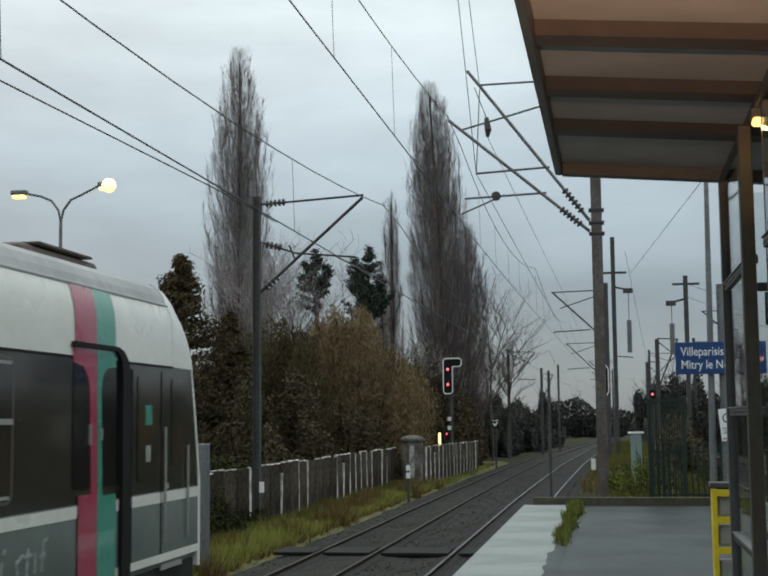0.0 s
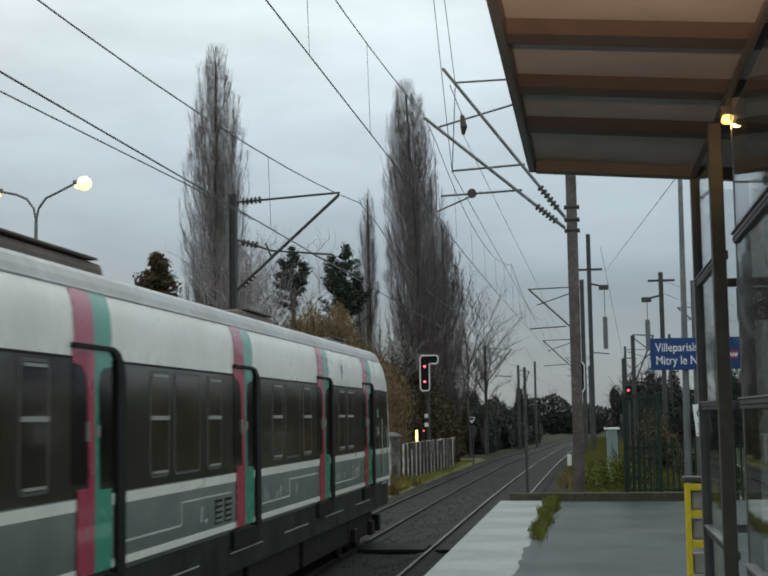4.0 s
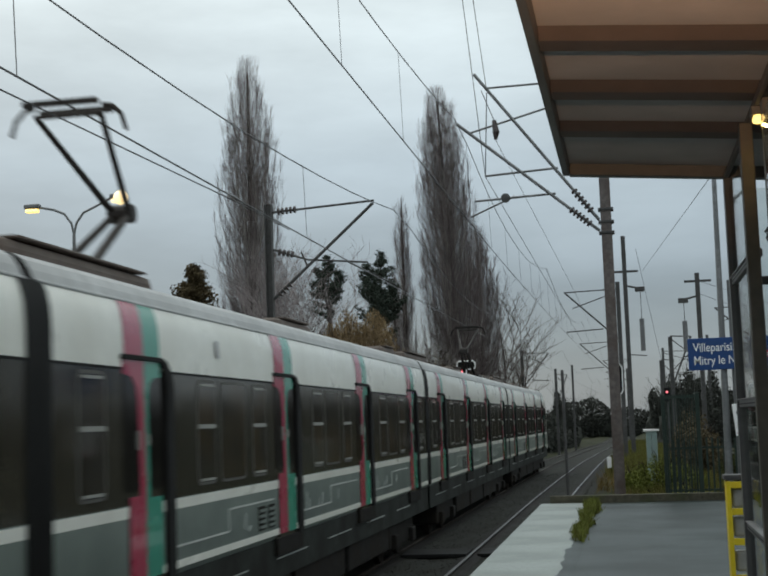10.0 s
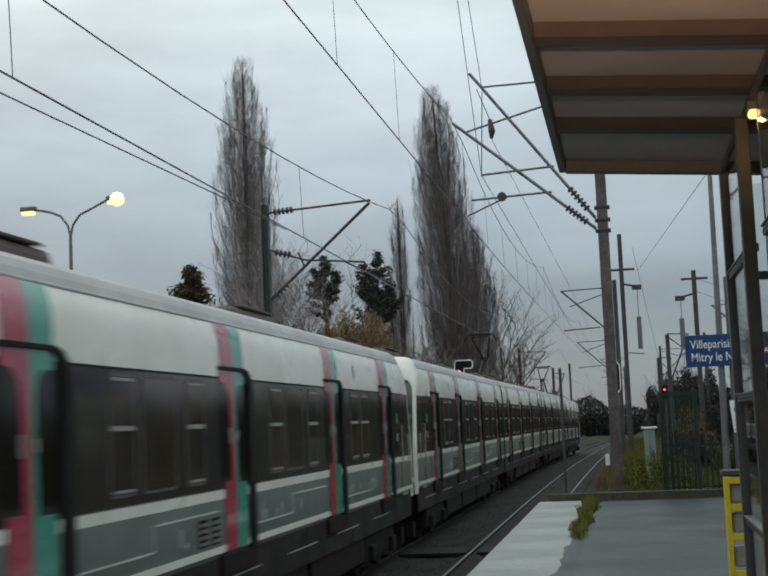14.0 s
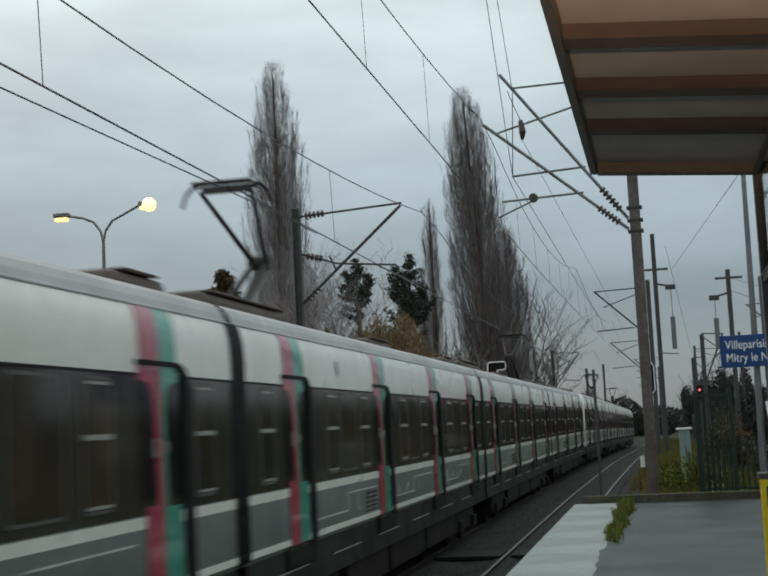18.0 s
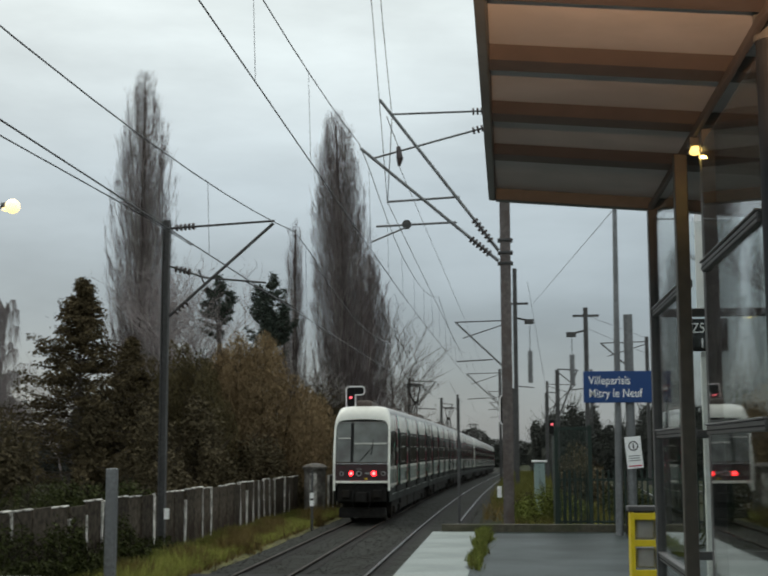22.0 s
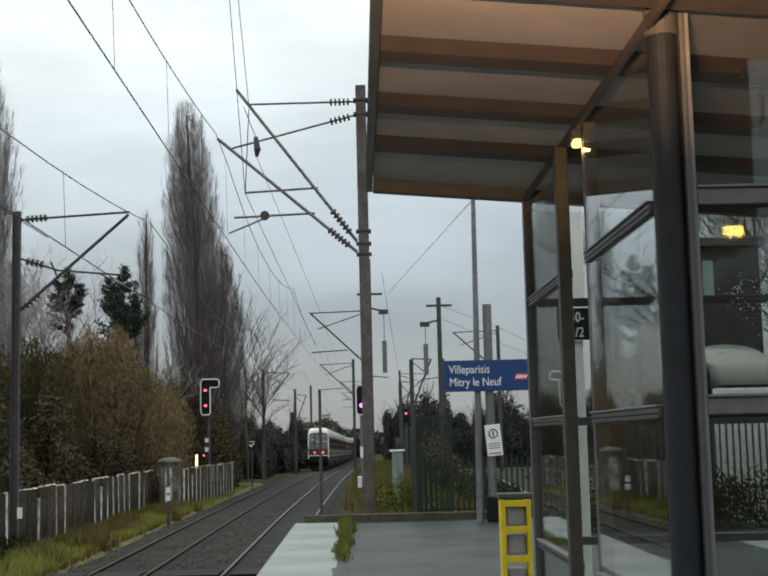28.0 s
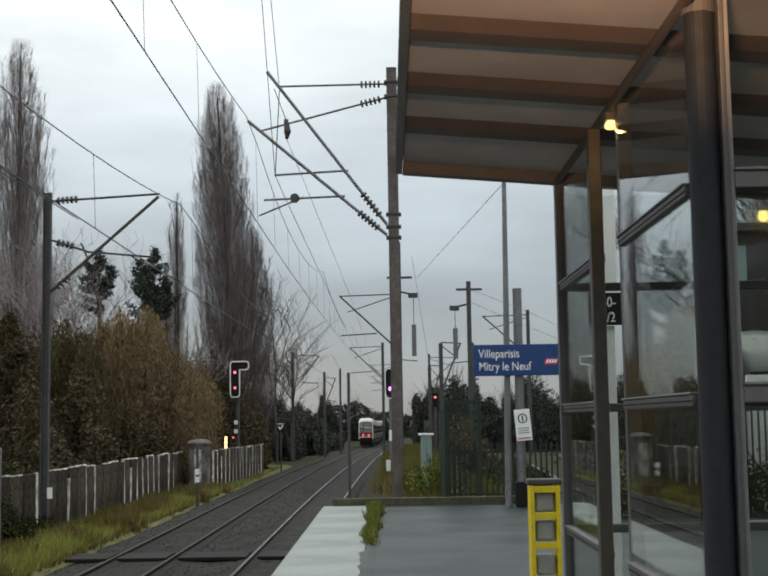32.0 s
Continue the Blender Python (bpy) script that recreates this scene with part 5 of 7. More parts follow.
def main_mast():
    m = thing("catenary_mast", "tall brown-grey steel catenary mast at the platform end", "catenary mast", "catenary masts")
    x, y = -0.25, 36.0
    top = 11.8
    for dy in (-0.14, 0.14):
        part("flange", box(x - 0.145, x + 0.145, y + dy - 0.012, y + dy + 0.012, -1.0, top), M_MAST, m)
    part("web", box(x - 0.012, x + 0.012, y - 0.128, y + 0.128, -1.0, top), M_MAST, m)
    for z in (6.95, 7.25, 7.6, 10.95, 11.35):
        part("clamp", box(x - 0.21, x + 0.21, y - 0.18, y + 0.18, z, z + 0.07, 0.01), M_DKMAST, m)
    part("cantilever", tube((-0.44, y, 7.36), (-3.75, y, 11.76), 0.045), M_STEEL, m)
    part("cantilever", tube((-0.44, y, 7.06), (-4.30, y, 10.36), 0.045), M_STEEL, m)
    part("top_tie", tube((-0.40, y, 11.36), (-3.41, y, 11.33), 0.03), M_STEEL, m)
    part("top_tie", tube((-0.40, y, 10.97), (-3.96, y, 10.06), 0.03), M_STEEL, m)
    part("registration_arm", tube((-1.50, y, 8.90), (-3.56, y, 8.80), 0.032), M_STEEL, m)
    part("registration_arm", tube((-1.60, y, 8.18), (-3.86, y, 8.10), 0.032), M_STEEL, m)
    part("steady_arm", tube((-2.75, y, 8.17), (-4.0, y, 7.66), 0.026), M_STEEL, m)
    part("hanger", tube((-3.41, y, 11.2), (-3.54, y, 8.8), 0.014, n=6), M_WIRE, m)
    insulators(m, (-0.62, y, 7.60), (-1.12, y, 8.26), 6)
    insulators(m, (-0.66, y, 7.24), (-1.22, y, 7.72), 6)
    insulators(m, (-0.55, y, 11.36), (-1.15, y, 11.35), 5)
    insulators(m, (-0.55, y, 10.93), (-1.15, y, 10.78), 5)
    part("weight", tube((-3.18, y - 0.1, 10.02), (-3.22, y - 0.1, 10.36), 0.10, 0.06, 10), M_INSUL, m)
    part("weight", tube((-3.20, y - 0.1, 9.80), (-3.18, y - 0.1, 10.02), 0.04, 0.10, 10), M_INSUL, m)
    part("hanger", tube((-3.55, y - 0.1, 11.25), (-3.2, y - 0.1, 10.3), 0.012, n=6), M_WIRE, m)
    part("pulley", tube((-3.0, y - 0.04, 8.14), (-3.0, y + 0.04, 8.14), 0.13, n=16), M_DKMAST, m)
    part("base_box", box(-0.56, -0.44, y - 0.06, y + 0.06, 0.55, 0.85, 0.01), M_LETTER, m, "small white box on the mast")


main_mast()


def far_mast(x, y, top, arm, side=-1, drop=0.0):
    """A plain far mast with one cantilever reaching arm metres to its side."""
    m = thing("catenary_mast", "far grey catenary mast with a cantilever", "catenary mast", "catenary masts")
    part("pole", box(x - 0.12, x + 0.12, y - 0.12, y + 0.12, dip(y) - 1.4, top, 0.02), M_DKMAST, m)
    if arm:
        e = x + side * arm
        z = top - drop
        part("strut", tube((x, y, z - 2.9), (e, y, z), 0.05, n=6), M_DKMAST, m)
        part("top_tie", tube((x, y, z + 0.05), (e, y, z - 0.02), 0.035, n=6), M_DKMAST, m)
        part("tie", tube((x, y, z - 0.1), (x + side * arm * 0.85, y, z - 0.95), 0.03, n=6), M_DKMAST, m)
        part("steady_arm", tube((x + side * arm * 0.3, y, z - 2.2), (x + side * arm * 0.98, y, z - 2.3), 0.035, n=6), M_DKMAST, m)
    return m


far_mast(-0.15, 75.0, 9.6, 3.05, -1, 0.45)
far_mast(-0.9, 118.0, 9.0, 3.0, -1, 0.4)
far_mast(-8.35, 108.0, 7.7, 2.2, 1, 0.3)
far_mast(-5.95, 150.0, 8.0, 0, 1)
far_mast(-6.7, 128.0, 6.8, 1.1, 1, 0.6)
far_mast(0.5, 165.0, 9.4, 3.2, -1, 0.4)
far_mast(0.2, 205.0, 9.4, 3.2, -1, 0.4)
far_mast(2.72, 78.0, 6.5, 1.2, 1, 0.0)
far_mast(2.6, 96.0, 5.9, 0.9, 1, 0.0)
far_mast(9.5, 92.0, 9.6, 3.2, -1, 0.4)
far_mast(7.4, 120.0, 9.0, 3.0, 1, 0.4)
far_mast(4.0, 140.0, 9.0, 3.0, 1, 0.4)


def weight_mast(x, y, top, side, wx, wz0, wz1, k, over=0.0):
    """A mast with tension weights hung on one side; k: its girth."""
    m = thing("tension_mast", "steel mast with hanging tension weights", "catenary mast", "tension masts")
    part("pole", box(x - 0.13 * k, x + 0.13 * k, y - 0.13 * k, y + 0.13 * k, -1.4, top + over, 0.01), M_DKMAST, m)
    part("cross_arm", box(x - 0.75 * k, x + 0.8 * k, y - 0.05 * k, y + 0.05 * k, top - 0.55 * k, top - 0.42 * k), M_DKMAST, m)
    part("pulley_arm", tube((x, y, top - 1.35 * k), (wx, y, top - 1.55 * k), 0.06 * k), M_DKMAST, m)
    part("pulley", box(wx - 0.32 * k, wx + 0.26 * k, y - 0.1 * k, y + 0.1 * k, top - 1.75 * k, top - 1.45 * k, 0.03 * k), M_DKMAST, m)
    part("cable", tube((wx, y, top - 1.5 * k), (wx, y, wz1), 0.02 * k, n=6), M_WIRE, m)
    part("counterweight", box(wx - 0.14 * k, wx + 0.14 * k, y - 0.14 * k, y + 0.14 * k, wz0, wz1, 0.02 * k), M_STEEL, m, "stack of grey weights")
    part("guide", tube((x, y, wz0 - 0.2 * k), (wx + 0.2 * k * side, y, wz0 - 0.3 * k), 0.03 * k, n=6), M_DKMAST, m)


weight_mast(0.30, 80.0, 11.2, 1, 1.18, 5.85, 7.8, 1.0, 1.7)
weight_mast(4.46, 78.0, 10.2, -1, 3.62, 5.6, 7.4, 1.0)


def thin_pole():
    p = thing("stop_pole", "thin dark pole at the platform end", "pole")
    part("pole", tube((-1.40, 30.6, -1.3), (-1.40, 30.6, 3.05), 0.035, n=8), M_DKMAST, p)


thin_pole()


def rail_signal():
    s = thing("rail_signal", "railway signal with white-edged hooked head and two red lights", "signal")
    y = 71.4
    part("mast", tube((-8.71, y + 0.2, -1.4), (-8.71, y + 0.2, 4.6), 0.10, n=10), M_DKMAST, s)
    bm = box(-9.06, -8.60, y - 0.05, y + 0.05, 3.36, 5.24, 0.04)
    add_box(bm, -8.602, -8.12, y - 0.05, y + 0.05, 4.84, 5.24)
    part("head", bm, M_BLACK, s, "black hooked signal board")
    edge = [(-9.02, 3.36), (-9.09, 3.5), (-9.09, 5.12), (-9.0, 5.27), (-8.2, 5.27), (-8.09, 5.18), (-8.09, 4.92), (-8.2, 4.82), (-8.58, 4.82), (-8.58, 3.48), (-8.66, 3.34), (-9.02, 3.34)]
    part("white_edge", path_tube([(a, y - 0.08, b) for a, b in edge], 0.035, 6), M_LETTER, s, "white border")
    for z in (3.84, 4.68):
        part("light", tube((-8.84, y - 0.06, z), (-8.84, y - 0.10, z), 0.075, n=16), M_SIGRED, s, "lit red light")
    for z in (1.85, 1.36):
        part("plate", box(-8.90, -8.70, y + 0.0, y + 0.06, z, z + 0.22, 0.005), M_LETTER, s)
    part("amber_box", box(-9.60, -9.10, y - 0.06, y + 0.1, 0.45, 1.35, 0.02), M_BLACK, s)
    part("amber_light", box(-9.40, -9.28, y - 0.08, y - 0.061, 0.52, 1.20, 0.005), M_AMBER, s, "lit amber bar")
    part("small_red", tube((-8.95, y - 0.02, 1.15), (-8.95, y - 0.05, 1.15), 0.05, n=10), M_SIGRED, s)
    part("cable_box", box(-8.98, -8.5, y - 0.1, y + 0.15, 0.0, 0.6, 0.02), M_CONC_PLAIN, s)


rail_signal()


def far_signal():
    s = thing("rail_signal", "far signal post with a small red light", "signal")
    part("mast", tube((2.58, 85.2, -1.2), (2.58, 85.2, 3.4), 0.09, n=8), M_DKMAST, s)
    part("head", box(2.40, 2.76, 85.0, 85.15, 2.8, 3.7, 0.05), M_BLACK, s)
    part("light", tube((2.58, 85.0, 3.4), (2.58, 84.96, 3.4), 0.07, n=12), M_SIGRED, s)


far_signal()


def violet_signal():
    s = thing("shunt_signal", "slim railway signal with a lit violet light", "signal")
    y = 60.0
    part("mast", tube((-0.38, y + 0.15, -1.0), (-0.36, y + 0.15, 3.0), 0.08, n=10), M_STEEL, s)
    part("head", box(-0.58, -0.12, y - 0.06, y + 0.06, 2.95, 4.3, 0.10), M_BLACK, s)
    part("white_edge", path_tube([(-0.5, y - 0.08, 2.95), (-0.6, y - 0.08, 3.1), (-0.6, y - 0.08, 4.15), (-0.5, y - 0.08, 4.3), (-0.2, y - 0.08, 4.3), (-0.1, y - 0.08, 4.15), (-0.1, y - 0.08, 3.1), (-0.2, y - 0.08, 2.95), (-0.5, y - 0.08, 2.95)], 0.025, 6), M_LETTER, s)
    part("light", tube((-0.35, y - 0.06, 3.38), (-0.35, y - 0.1, 3.38), 0.11, n=16), M_SIGVIOLET, s, "lit violet light")
    part("plate", box(-0.46, -0.22, y + 0.02, y + 0.08, 1.0, 1.5, 0.005), M_LETTER, s)


violet_signal()


def speed_board():
    b = thing("lineside_board", "small white lineside board on a post", "sign")
    part("post", tube((-6.36, 85.0, -1.4), (-6.36, 85.0, 1.9), 0.05, n=8), M_DKMAST, b)
    part("plate", box(-6.6, -6.14, 84.92, 84.96, 1.35, 1.85, 0.01), M_BLACK, b, "black board")
    part("chevron", path_tube([(-6.52, 84.9, 1.66), (-6.40, 84.9, 1.48), (-6.22, 84.9, 1.74)], 0.045, 6), M_LETTER, b, "white check mark")
    part("edge", path_tube([(-6.58, 84.9, 1.82), (-6.16, 84.9, 1.82)], 0.02, 6), M_LETTER, b)
    b.location = (-1.1, 0, 0)


speed_board()


def street_lamp():
    l = thing("street_lamp", "tall double-armed street lamp, both sodium lamps lit", "street lamp")
    x, y, z = -19.9, 45.0, 9.35
    part("pole", tube((x, y, -1.5), (x, y, z), 0.13, 0.06, 12), M_STEEL, l)
    for s, dx, dz in ((-1, 1.35, 1.12), (1, 1.45, 1.30)):
        arm = [(x, y, z), (x + s * 0.10, y, z + 0.45), (x + s * 0.38, y, z + 0.82), (x + s * 0.8, y, z + 1.0), (x + s * dx, y, z + dz)]
        part("arm", path_tube(arm, 0.045, 8), M_STEEL, l)
        hx0, hx1 = sorted((x + s * dx, x + s * (dx + 0.62)))
        head = part("lamp_head", box(hx0, hx1, y - 0.14, y + 0.14, z + dz - 0.04, z + dz + 0.14, 0.05), M_STEEL, l)
        part("lamp_glass", box(hx0 + 0.06, hx1 - 0.06, y - 0.13, y + 0.11, z + dz - 0.18, z + dz - 0.045, 0.04), M_SODIUM if s > 0 else M_SODIUM2, head, "glowing sodium lamp glass")
    # a glowing ball added in front of the head to imitate its glare
    bm = bmesh.new()
    bmesh.ops.create_icosphere(bm, subdivisions=3, radius=0.27, matrix=Matrix.Translation((x + 1.95, y - 0.22, z + 1.26)))
    part("glare_ball", bm, M_SODIUM, l, "glowing ball added as the lamp glare")
    part("base_door", box(x - 0.09, x + 0.09, y - 0.16, y - 0.1, -0.6, 0.0, 0.01), M_STEEL, l)


street_lamp()


def lettering(txt, size, wide, m, parent, place, material=None):
    """Raised writing on a board that faces the platform."""
    cu = bpy.data.curves.new("lettering", "FONT")
    cu.body, cu.size, cu.extrude = txt, size, 0.002
    ob = new("lettering", cu)
    me = bpy.data.meshes.new_from_object(ob.evaluated_get(bpy.context.evaluated_depsgraph_get()))
    bpy.data.objects.remove(ob)
    me.materials.clear()
    me.materials.append(m)
    ob = new("lettering", me)
    ob.parent = parent
    ob.matrix_local = Matrix.Translation(place) @ Euler((radians(90), 0, 0)).to_matrix().to_4x4() @ Matrix.Diagonal((wide, 1, 1, 1))
    return ob


def stop_board(x, y, z0, base):
    s = thing("stop_board", "black and white train stop board on a perforated white post", "sign", "stop boards")
    part("post", box(x - 0.10, x + 0.10, y, y + 0.06, base, z0 + 0.02, 0.008), M_POST_WHITE, s, "white perforated post")
    for k in range(18):
        z = base + 0.2 + k * (z0 - base - 0.3) / 18
        part("hole", tube((x, y + 0.001, z), (x, y - 0.003, z), 0.02, n=8), M_BLACK, s)
    part("board", box(x - 0.27, x + 0.27, y - 0.05, y - 0.01, z0, z0 + 0.68, 0.01), M_LETTER, s)
    part("face", box(x - 0.25, x + 0.25, y - 0.054, y - 0.0505, z0 + 0.02, z0 + 0.66), M_BLACK, s, "black face")
    lettering("Z50-", 0.27, 0.78, M_LETTER, s, (x - 0.22, y - 0.058, z0 + 0.39))
    lettering("1/2", 0.25, 0.75, M_LETTER, s, (x - 0.13, y - 0.058, z0 + 0.10))


stop_board(-9.9, 20.0, 2.58, -0.11)


def rear_board():
    """The board seen through the shelter's glass."""
    s = thing("stop_board", "black and white train stop board behind the shelter glass", "sign", "stop boards")
    x, y = 1.71, 13.0
    part("post", box(x - 0.06, x + 0.06, y, y + 0.06, 0, 2.82, 0.008), M_POST_WHITE, s)
    part("board", box(x - 0.2, x + 0.2, y - 0.05, y - 0.01, 2.82, 3.14, 0.01), M_BLACK, s)
    part("upper_plate", box(x - 0.09, x + 0.09, y - 0.04, y - 0.01, 3.2, 4.2, 0.01), M_LETTER, s, "white plate")
    lettering("Z50-", 0.14, 0.8, M_LETTER, s, (x - 0.15, y - 0.054, 3.0))
    lettering("1/2", 0.14, 0.8, M_LETTER, s, (x - 0.08, y - 0.054, 2.85))


rear_board()


def opposite_sign():
    s = thing("station_sign", "blue station name board on the opposite platform", "sign")
    y = 21.0
    k = 21.0 / 26.0
    part("post", tube((-10.25, y + 0.1, -0.2), (-10.25, y + 0.1, 3.65), 0.06, n=10), M_STEEL, s)
    part("board", box(-10.95, -9.45, y - 0.03, y + 0.03, 2.20, 2.63, 0.01), M_SIGN2, s, "blue enamel board")
    part("top_board", box(-10.2, -9.62, y - 0.02, y + 0.03, 2.74, 3.06, 0.01), M_BLACK, s)
    part("logo_patch", box(-10.05, -9.78, y - 0.03, y - 0.021, 2.84, 2.97), M_LOGO, s)
    lettering("VILLEPARISIS", 0.17, 0.80, M_LETTER, s, (-10.75, y - 0.036, 2.44))
    lettering("MITRY LE NEUF", 0.17, 0.80, M_LETTER, s, (-10.85, y - 0.036, 2.25))


M_SIGN2 = mat("faded_blue_enamel", (0.012, 0.07, 0.16), 0.4, vary=0.1, grain=4, bump=0)
opposite_sign()


def opposite_notice():
    s = thing("notice_sign", "small white notice plate on the sign post", "sign")
    part("plate", box(-10.1, -9.83, 20.85, 20.88, 0.98, 1.50, 0.005), M_LETTER, s)
    part("bracket", box(-10.28, -10.0, 20.88, 21.1, 1.2, 1.26), M_STEEL, s)


opposite_notice()


# ---- platform end: fence, cabinet, bin, yellow box ----
def palisade():
    f = thing("palisade_fence", "dark green metal palisade fence at the platform end", "fence", kind="structure")
    rng = random.Random(4)
    me = None
    for k in range(31):
        x = 0.92 + 0.128 * k
        if me is None:
            p = part("paling", box(-0.022, 0.022, 31.0, 31.03, -0.75, 1.72), M_GREENFENCE, f)
            me = p.data
        else:
            p = new("paling", me)
            p.parent = f
        p.location = (x, 0, rng.uniform(-0.02, 0.02) - 0.35)
    tall = None
    for k in range(13):
        if tall is None:
            p = part("paling", box(-0.011, 0.011, 30.96, 30.99, -0.75, 2.39), M_GREENFENCE, f)
            tall = p.data
        else:
            p = new("paling", tall)
            p.parent = f
        p.location = (0.90 + 0.06 * k, 0, 0)
    part("rail", box(0.88, 1.66, 30.93, 30.958, 2.30, 2.36), M_GREENFENCE, f)
    part("post", box(1.60, 1.70, 30.94, 31.02, -0.8, 2.42, 0.01), M_GREENFENCE, f)
    for z in (0.15, 1.12):
        part("rail", box(0.9, 4.85, 31.032, 31.07, z, z + 0.05), M_GREENFENCE, f)
    for x in (0.88, 2.62, 4.86):
        part("post", box(x - 0.05, x + 0.05, 31.02, 31.12, -0.8, 2.4 if x < 1 else 1.5, 0.01), M_GREENFENCE, f)
    g = thing("palisade_fence", "dark green fence running back beside the sidings", "fence", kind="structure")
    me = None
    for k in range(60):
        if me is None:
            p = part("paling", box(0.86, 0.89, -0.02, 0.02, -0.75, 2.2), M_GREENFENCE, g)
            me = p.data
        else:
            p = new("paling", me)
            p.parent = g
        p.location = (0.006 * k, 31.25 + 0.22 * k, 0)
    for z in (0.2, 1.9):
        part("rail", tube((0.92, 31.1, z), (1.25, 44.3, z), 0.025, n=6), M_GREENFENCE, g)


palisade()


def cabinet():
    c = thing("relay_cabinet", "pale green trackside relay cabinet", "cabinet")
    part("body", box(0.62, 0.98, 44.8, 45.2, -0.75, 1.40, 0.02), M_CABINET, c)
    part("roof", box(0.54, 1.06, 44.75, 45.25, 1.40, 1.47, 0.015), M_LETTER, c)
    part("plinth", box(0.55, 1.05, 44.78, 45.22, -0.9, -0.7, 0.01), M_CONC_PLAIN, c)
    part("door_seam", box(0.795, 0.805, 44.795, 44.80, -0.6, 1.3), M_DKMAST, c)


cabinet()


def sand_bin():
    b = thing("post_base", "black rubber sleeve round the sign post foot", "post sleeve")
    part("sleeve", box(2.28, 2.58, 28.78, 29.08, 0.0, 0.55, 0.03), M_BLACK, b)


sand_bin()


def yellow_rack():
    r = thing("yellow_rack", "yellow metal litter rack with three clear bags", "litter rack")
    x0, x1, y, z0, z1 = 1.10, 1.44, 15.0, 0.03, 1.16
    part("side", box(x0, x0 + 0.05, y - 0.03, y + 0.25, z0, z1, 0.008), M_YELLOW, r)
    part("side", box(x1 - 0.05, x1, y - 0.03, y + 0.25, z0, z1, 0.008), M_YELLOW, r)
    for z in (1.125, 0.83, 0.50, 0.10):
        part("bar", box(x0 + 0.05, x1 - 0.05, y - 0.03, y + 0.02, z - 0.045, z + 0.03, 0.006), M_YELLOW, r)
    for z in (0.84, 0.52, 0.14):
        part("bag", box(x0 + 0.06, x1 - 0.06, y + 0.03, y + 0.2, z + 0.02, z + 0.25, 0.03), M_PLASTIC, r, "grey translucent bag")
    part("lid", box(x0 - 0.02, x1 + 0.03, y - 0.02, y + 0.3, z1 + 0.01, z1 + 0.07, 0.012), M_DKMAST, r, "dark lid")


yellow_rack()


# ---- overhead wires ----
def wire(name, label, pts, r):
    return single(name, path_tube(pts, r, 5), M_WIRE, label, "wire", "overhead wires")


def overhead():
    ys = [-30 + 3 * k for k in range(100)]
    spans = [-12.0, 37.0, 75.0, 118.0, 165.0, 205.0, 260.0]

    def sag(y, low, high):
        for a, b in zip([-52.0] + spans, spans + [310.0]):
            if a <= y <= b:
                u = (y - (a + b) / 2) / ((b - a) / 2)
                return low + (high - low) * u * u
        return low
    for name, x, zc, lo, hi in (("a", TRACK_A, 5.74, 6.88, 8.1), ("b", -4.3, 7.87, 9.42, 10.6)):
        wire("contact_wire", "dark contact wire over the track", [(x + bend(y), y, zc) for y in ys], 0.013)
        wire("messenger_wire", "sagging messenger wire over the track", [(x + bend(y) - 0.05, y, sag(y, lo, hi)) for y in ys], 0.012)
        drops = thing("dropper_wires", "thin dropper wires tying contact wire to messenger", "wire", "overhead wires")
        for k in range(9 if name == "a" else 17):
            y = -0.3 + 12.8 * k if name == "a" else 2.35 + 6.05 * k
            part("dropper", tube((x + bend(y), y, zc), (x + bend(y) - 0.05, y, sag(y, lo, hi)), 0.006, n=4), M_WIRE, drops)
    wire("contact_wire", "second contact wire over the track", [(TRACK_A - 0.04, y, min(5.73, 5.50 + 0.022 * (y - 11.0))) for y in ys[:19]], 0.010)
    wire("stay_wire", "slack stay wire rising from the cantilever", [(-3.55, 36.0, 8.85), (-3.4, 30.9, 12.1), (-3.1, 20.0, 18.9)], 0.010)
    wire("stay_wire", "slack stay wire rising from the cantilever", [(-3.41, 36.0, 11.3), (-3.4, 33.4, 12.95), (-3.2, 20.0, 21.6)], 0.010)
    wire("feeder_wire", "feeder wire along the masts", [(-3.55, 36, 8.8), (-3.2, 75, 8.0), (-3.2, 118, 7.9)], 0.010)
    wire("feeder_wire", "feeder wire along the masts", [(-3.2, 36, 9.8), (-2.6, 75, 9.2), (-2.4, 118, 9.0)], 0.008)
    wire("stay_wire", "stay wire from tall post", [(2.2, 28.9, 7.2), (1.2, 70, 9.6)], 0.008)
    wire("feeder_wire", "thin far feeder wire on masts", [(4.46, 78, 9.75), (9.5, 92, 9.5), (20, 130, 9.4)], 0.012)
    wire("feeder_wire", "thin far feeder wire on masts", [(4.46, 78, 9.0), (9.5, 92, 8.4), (20, 130, 8.4)], 0.012)
    wire("feeder_wire", "thin far feeder wire on masts", [(0.92, 70, 10.8), (2.6, 96, 6.0), (4, 140, 8.6)], 0.010)


overhead()

# ---- plants ----
def prism(verts, faces, a, b, r0, r1, n=3):
    a, b = Vector(a), Vector(b)
    d = (b - a).normalized()
    u = d.orthogonal().normalized()
    w = d.cross(u)
    s = len(verts)
    for p, r in ((a, r0), (b, r1)):
        for k in range(n):
            an = 2 * math.pi * k / n
            verts.append(p + r * (math.cos(an) * u + math.sin(an) * w))
    for k in range(n):
        j = (k + 1) % n
        faces.append((s + k, s + j, s + n + j, s + n + k))


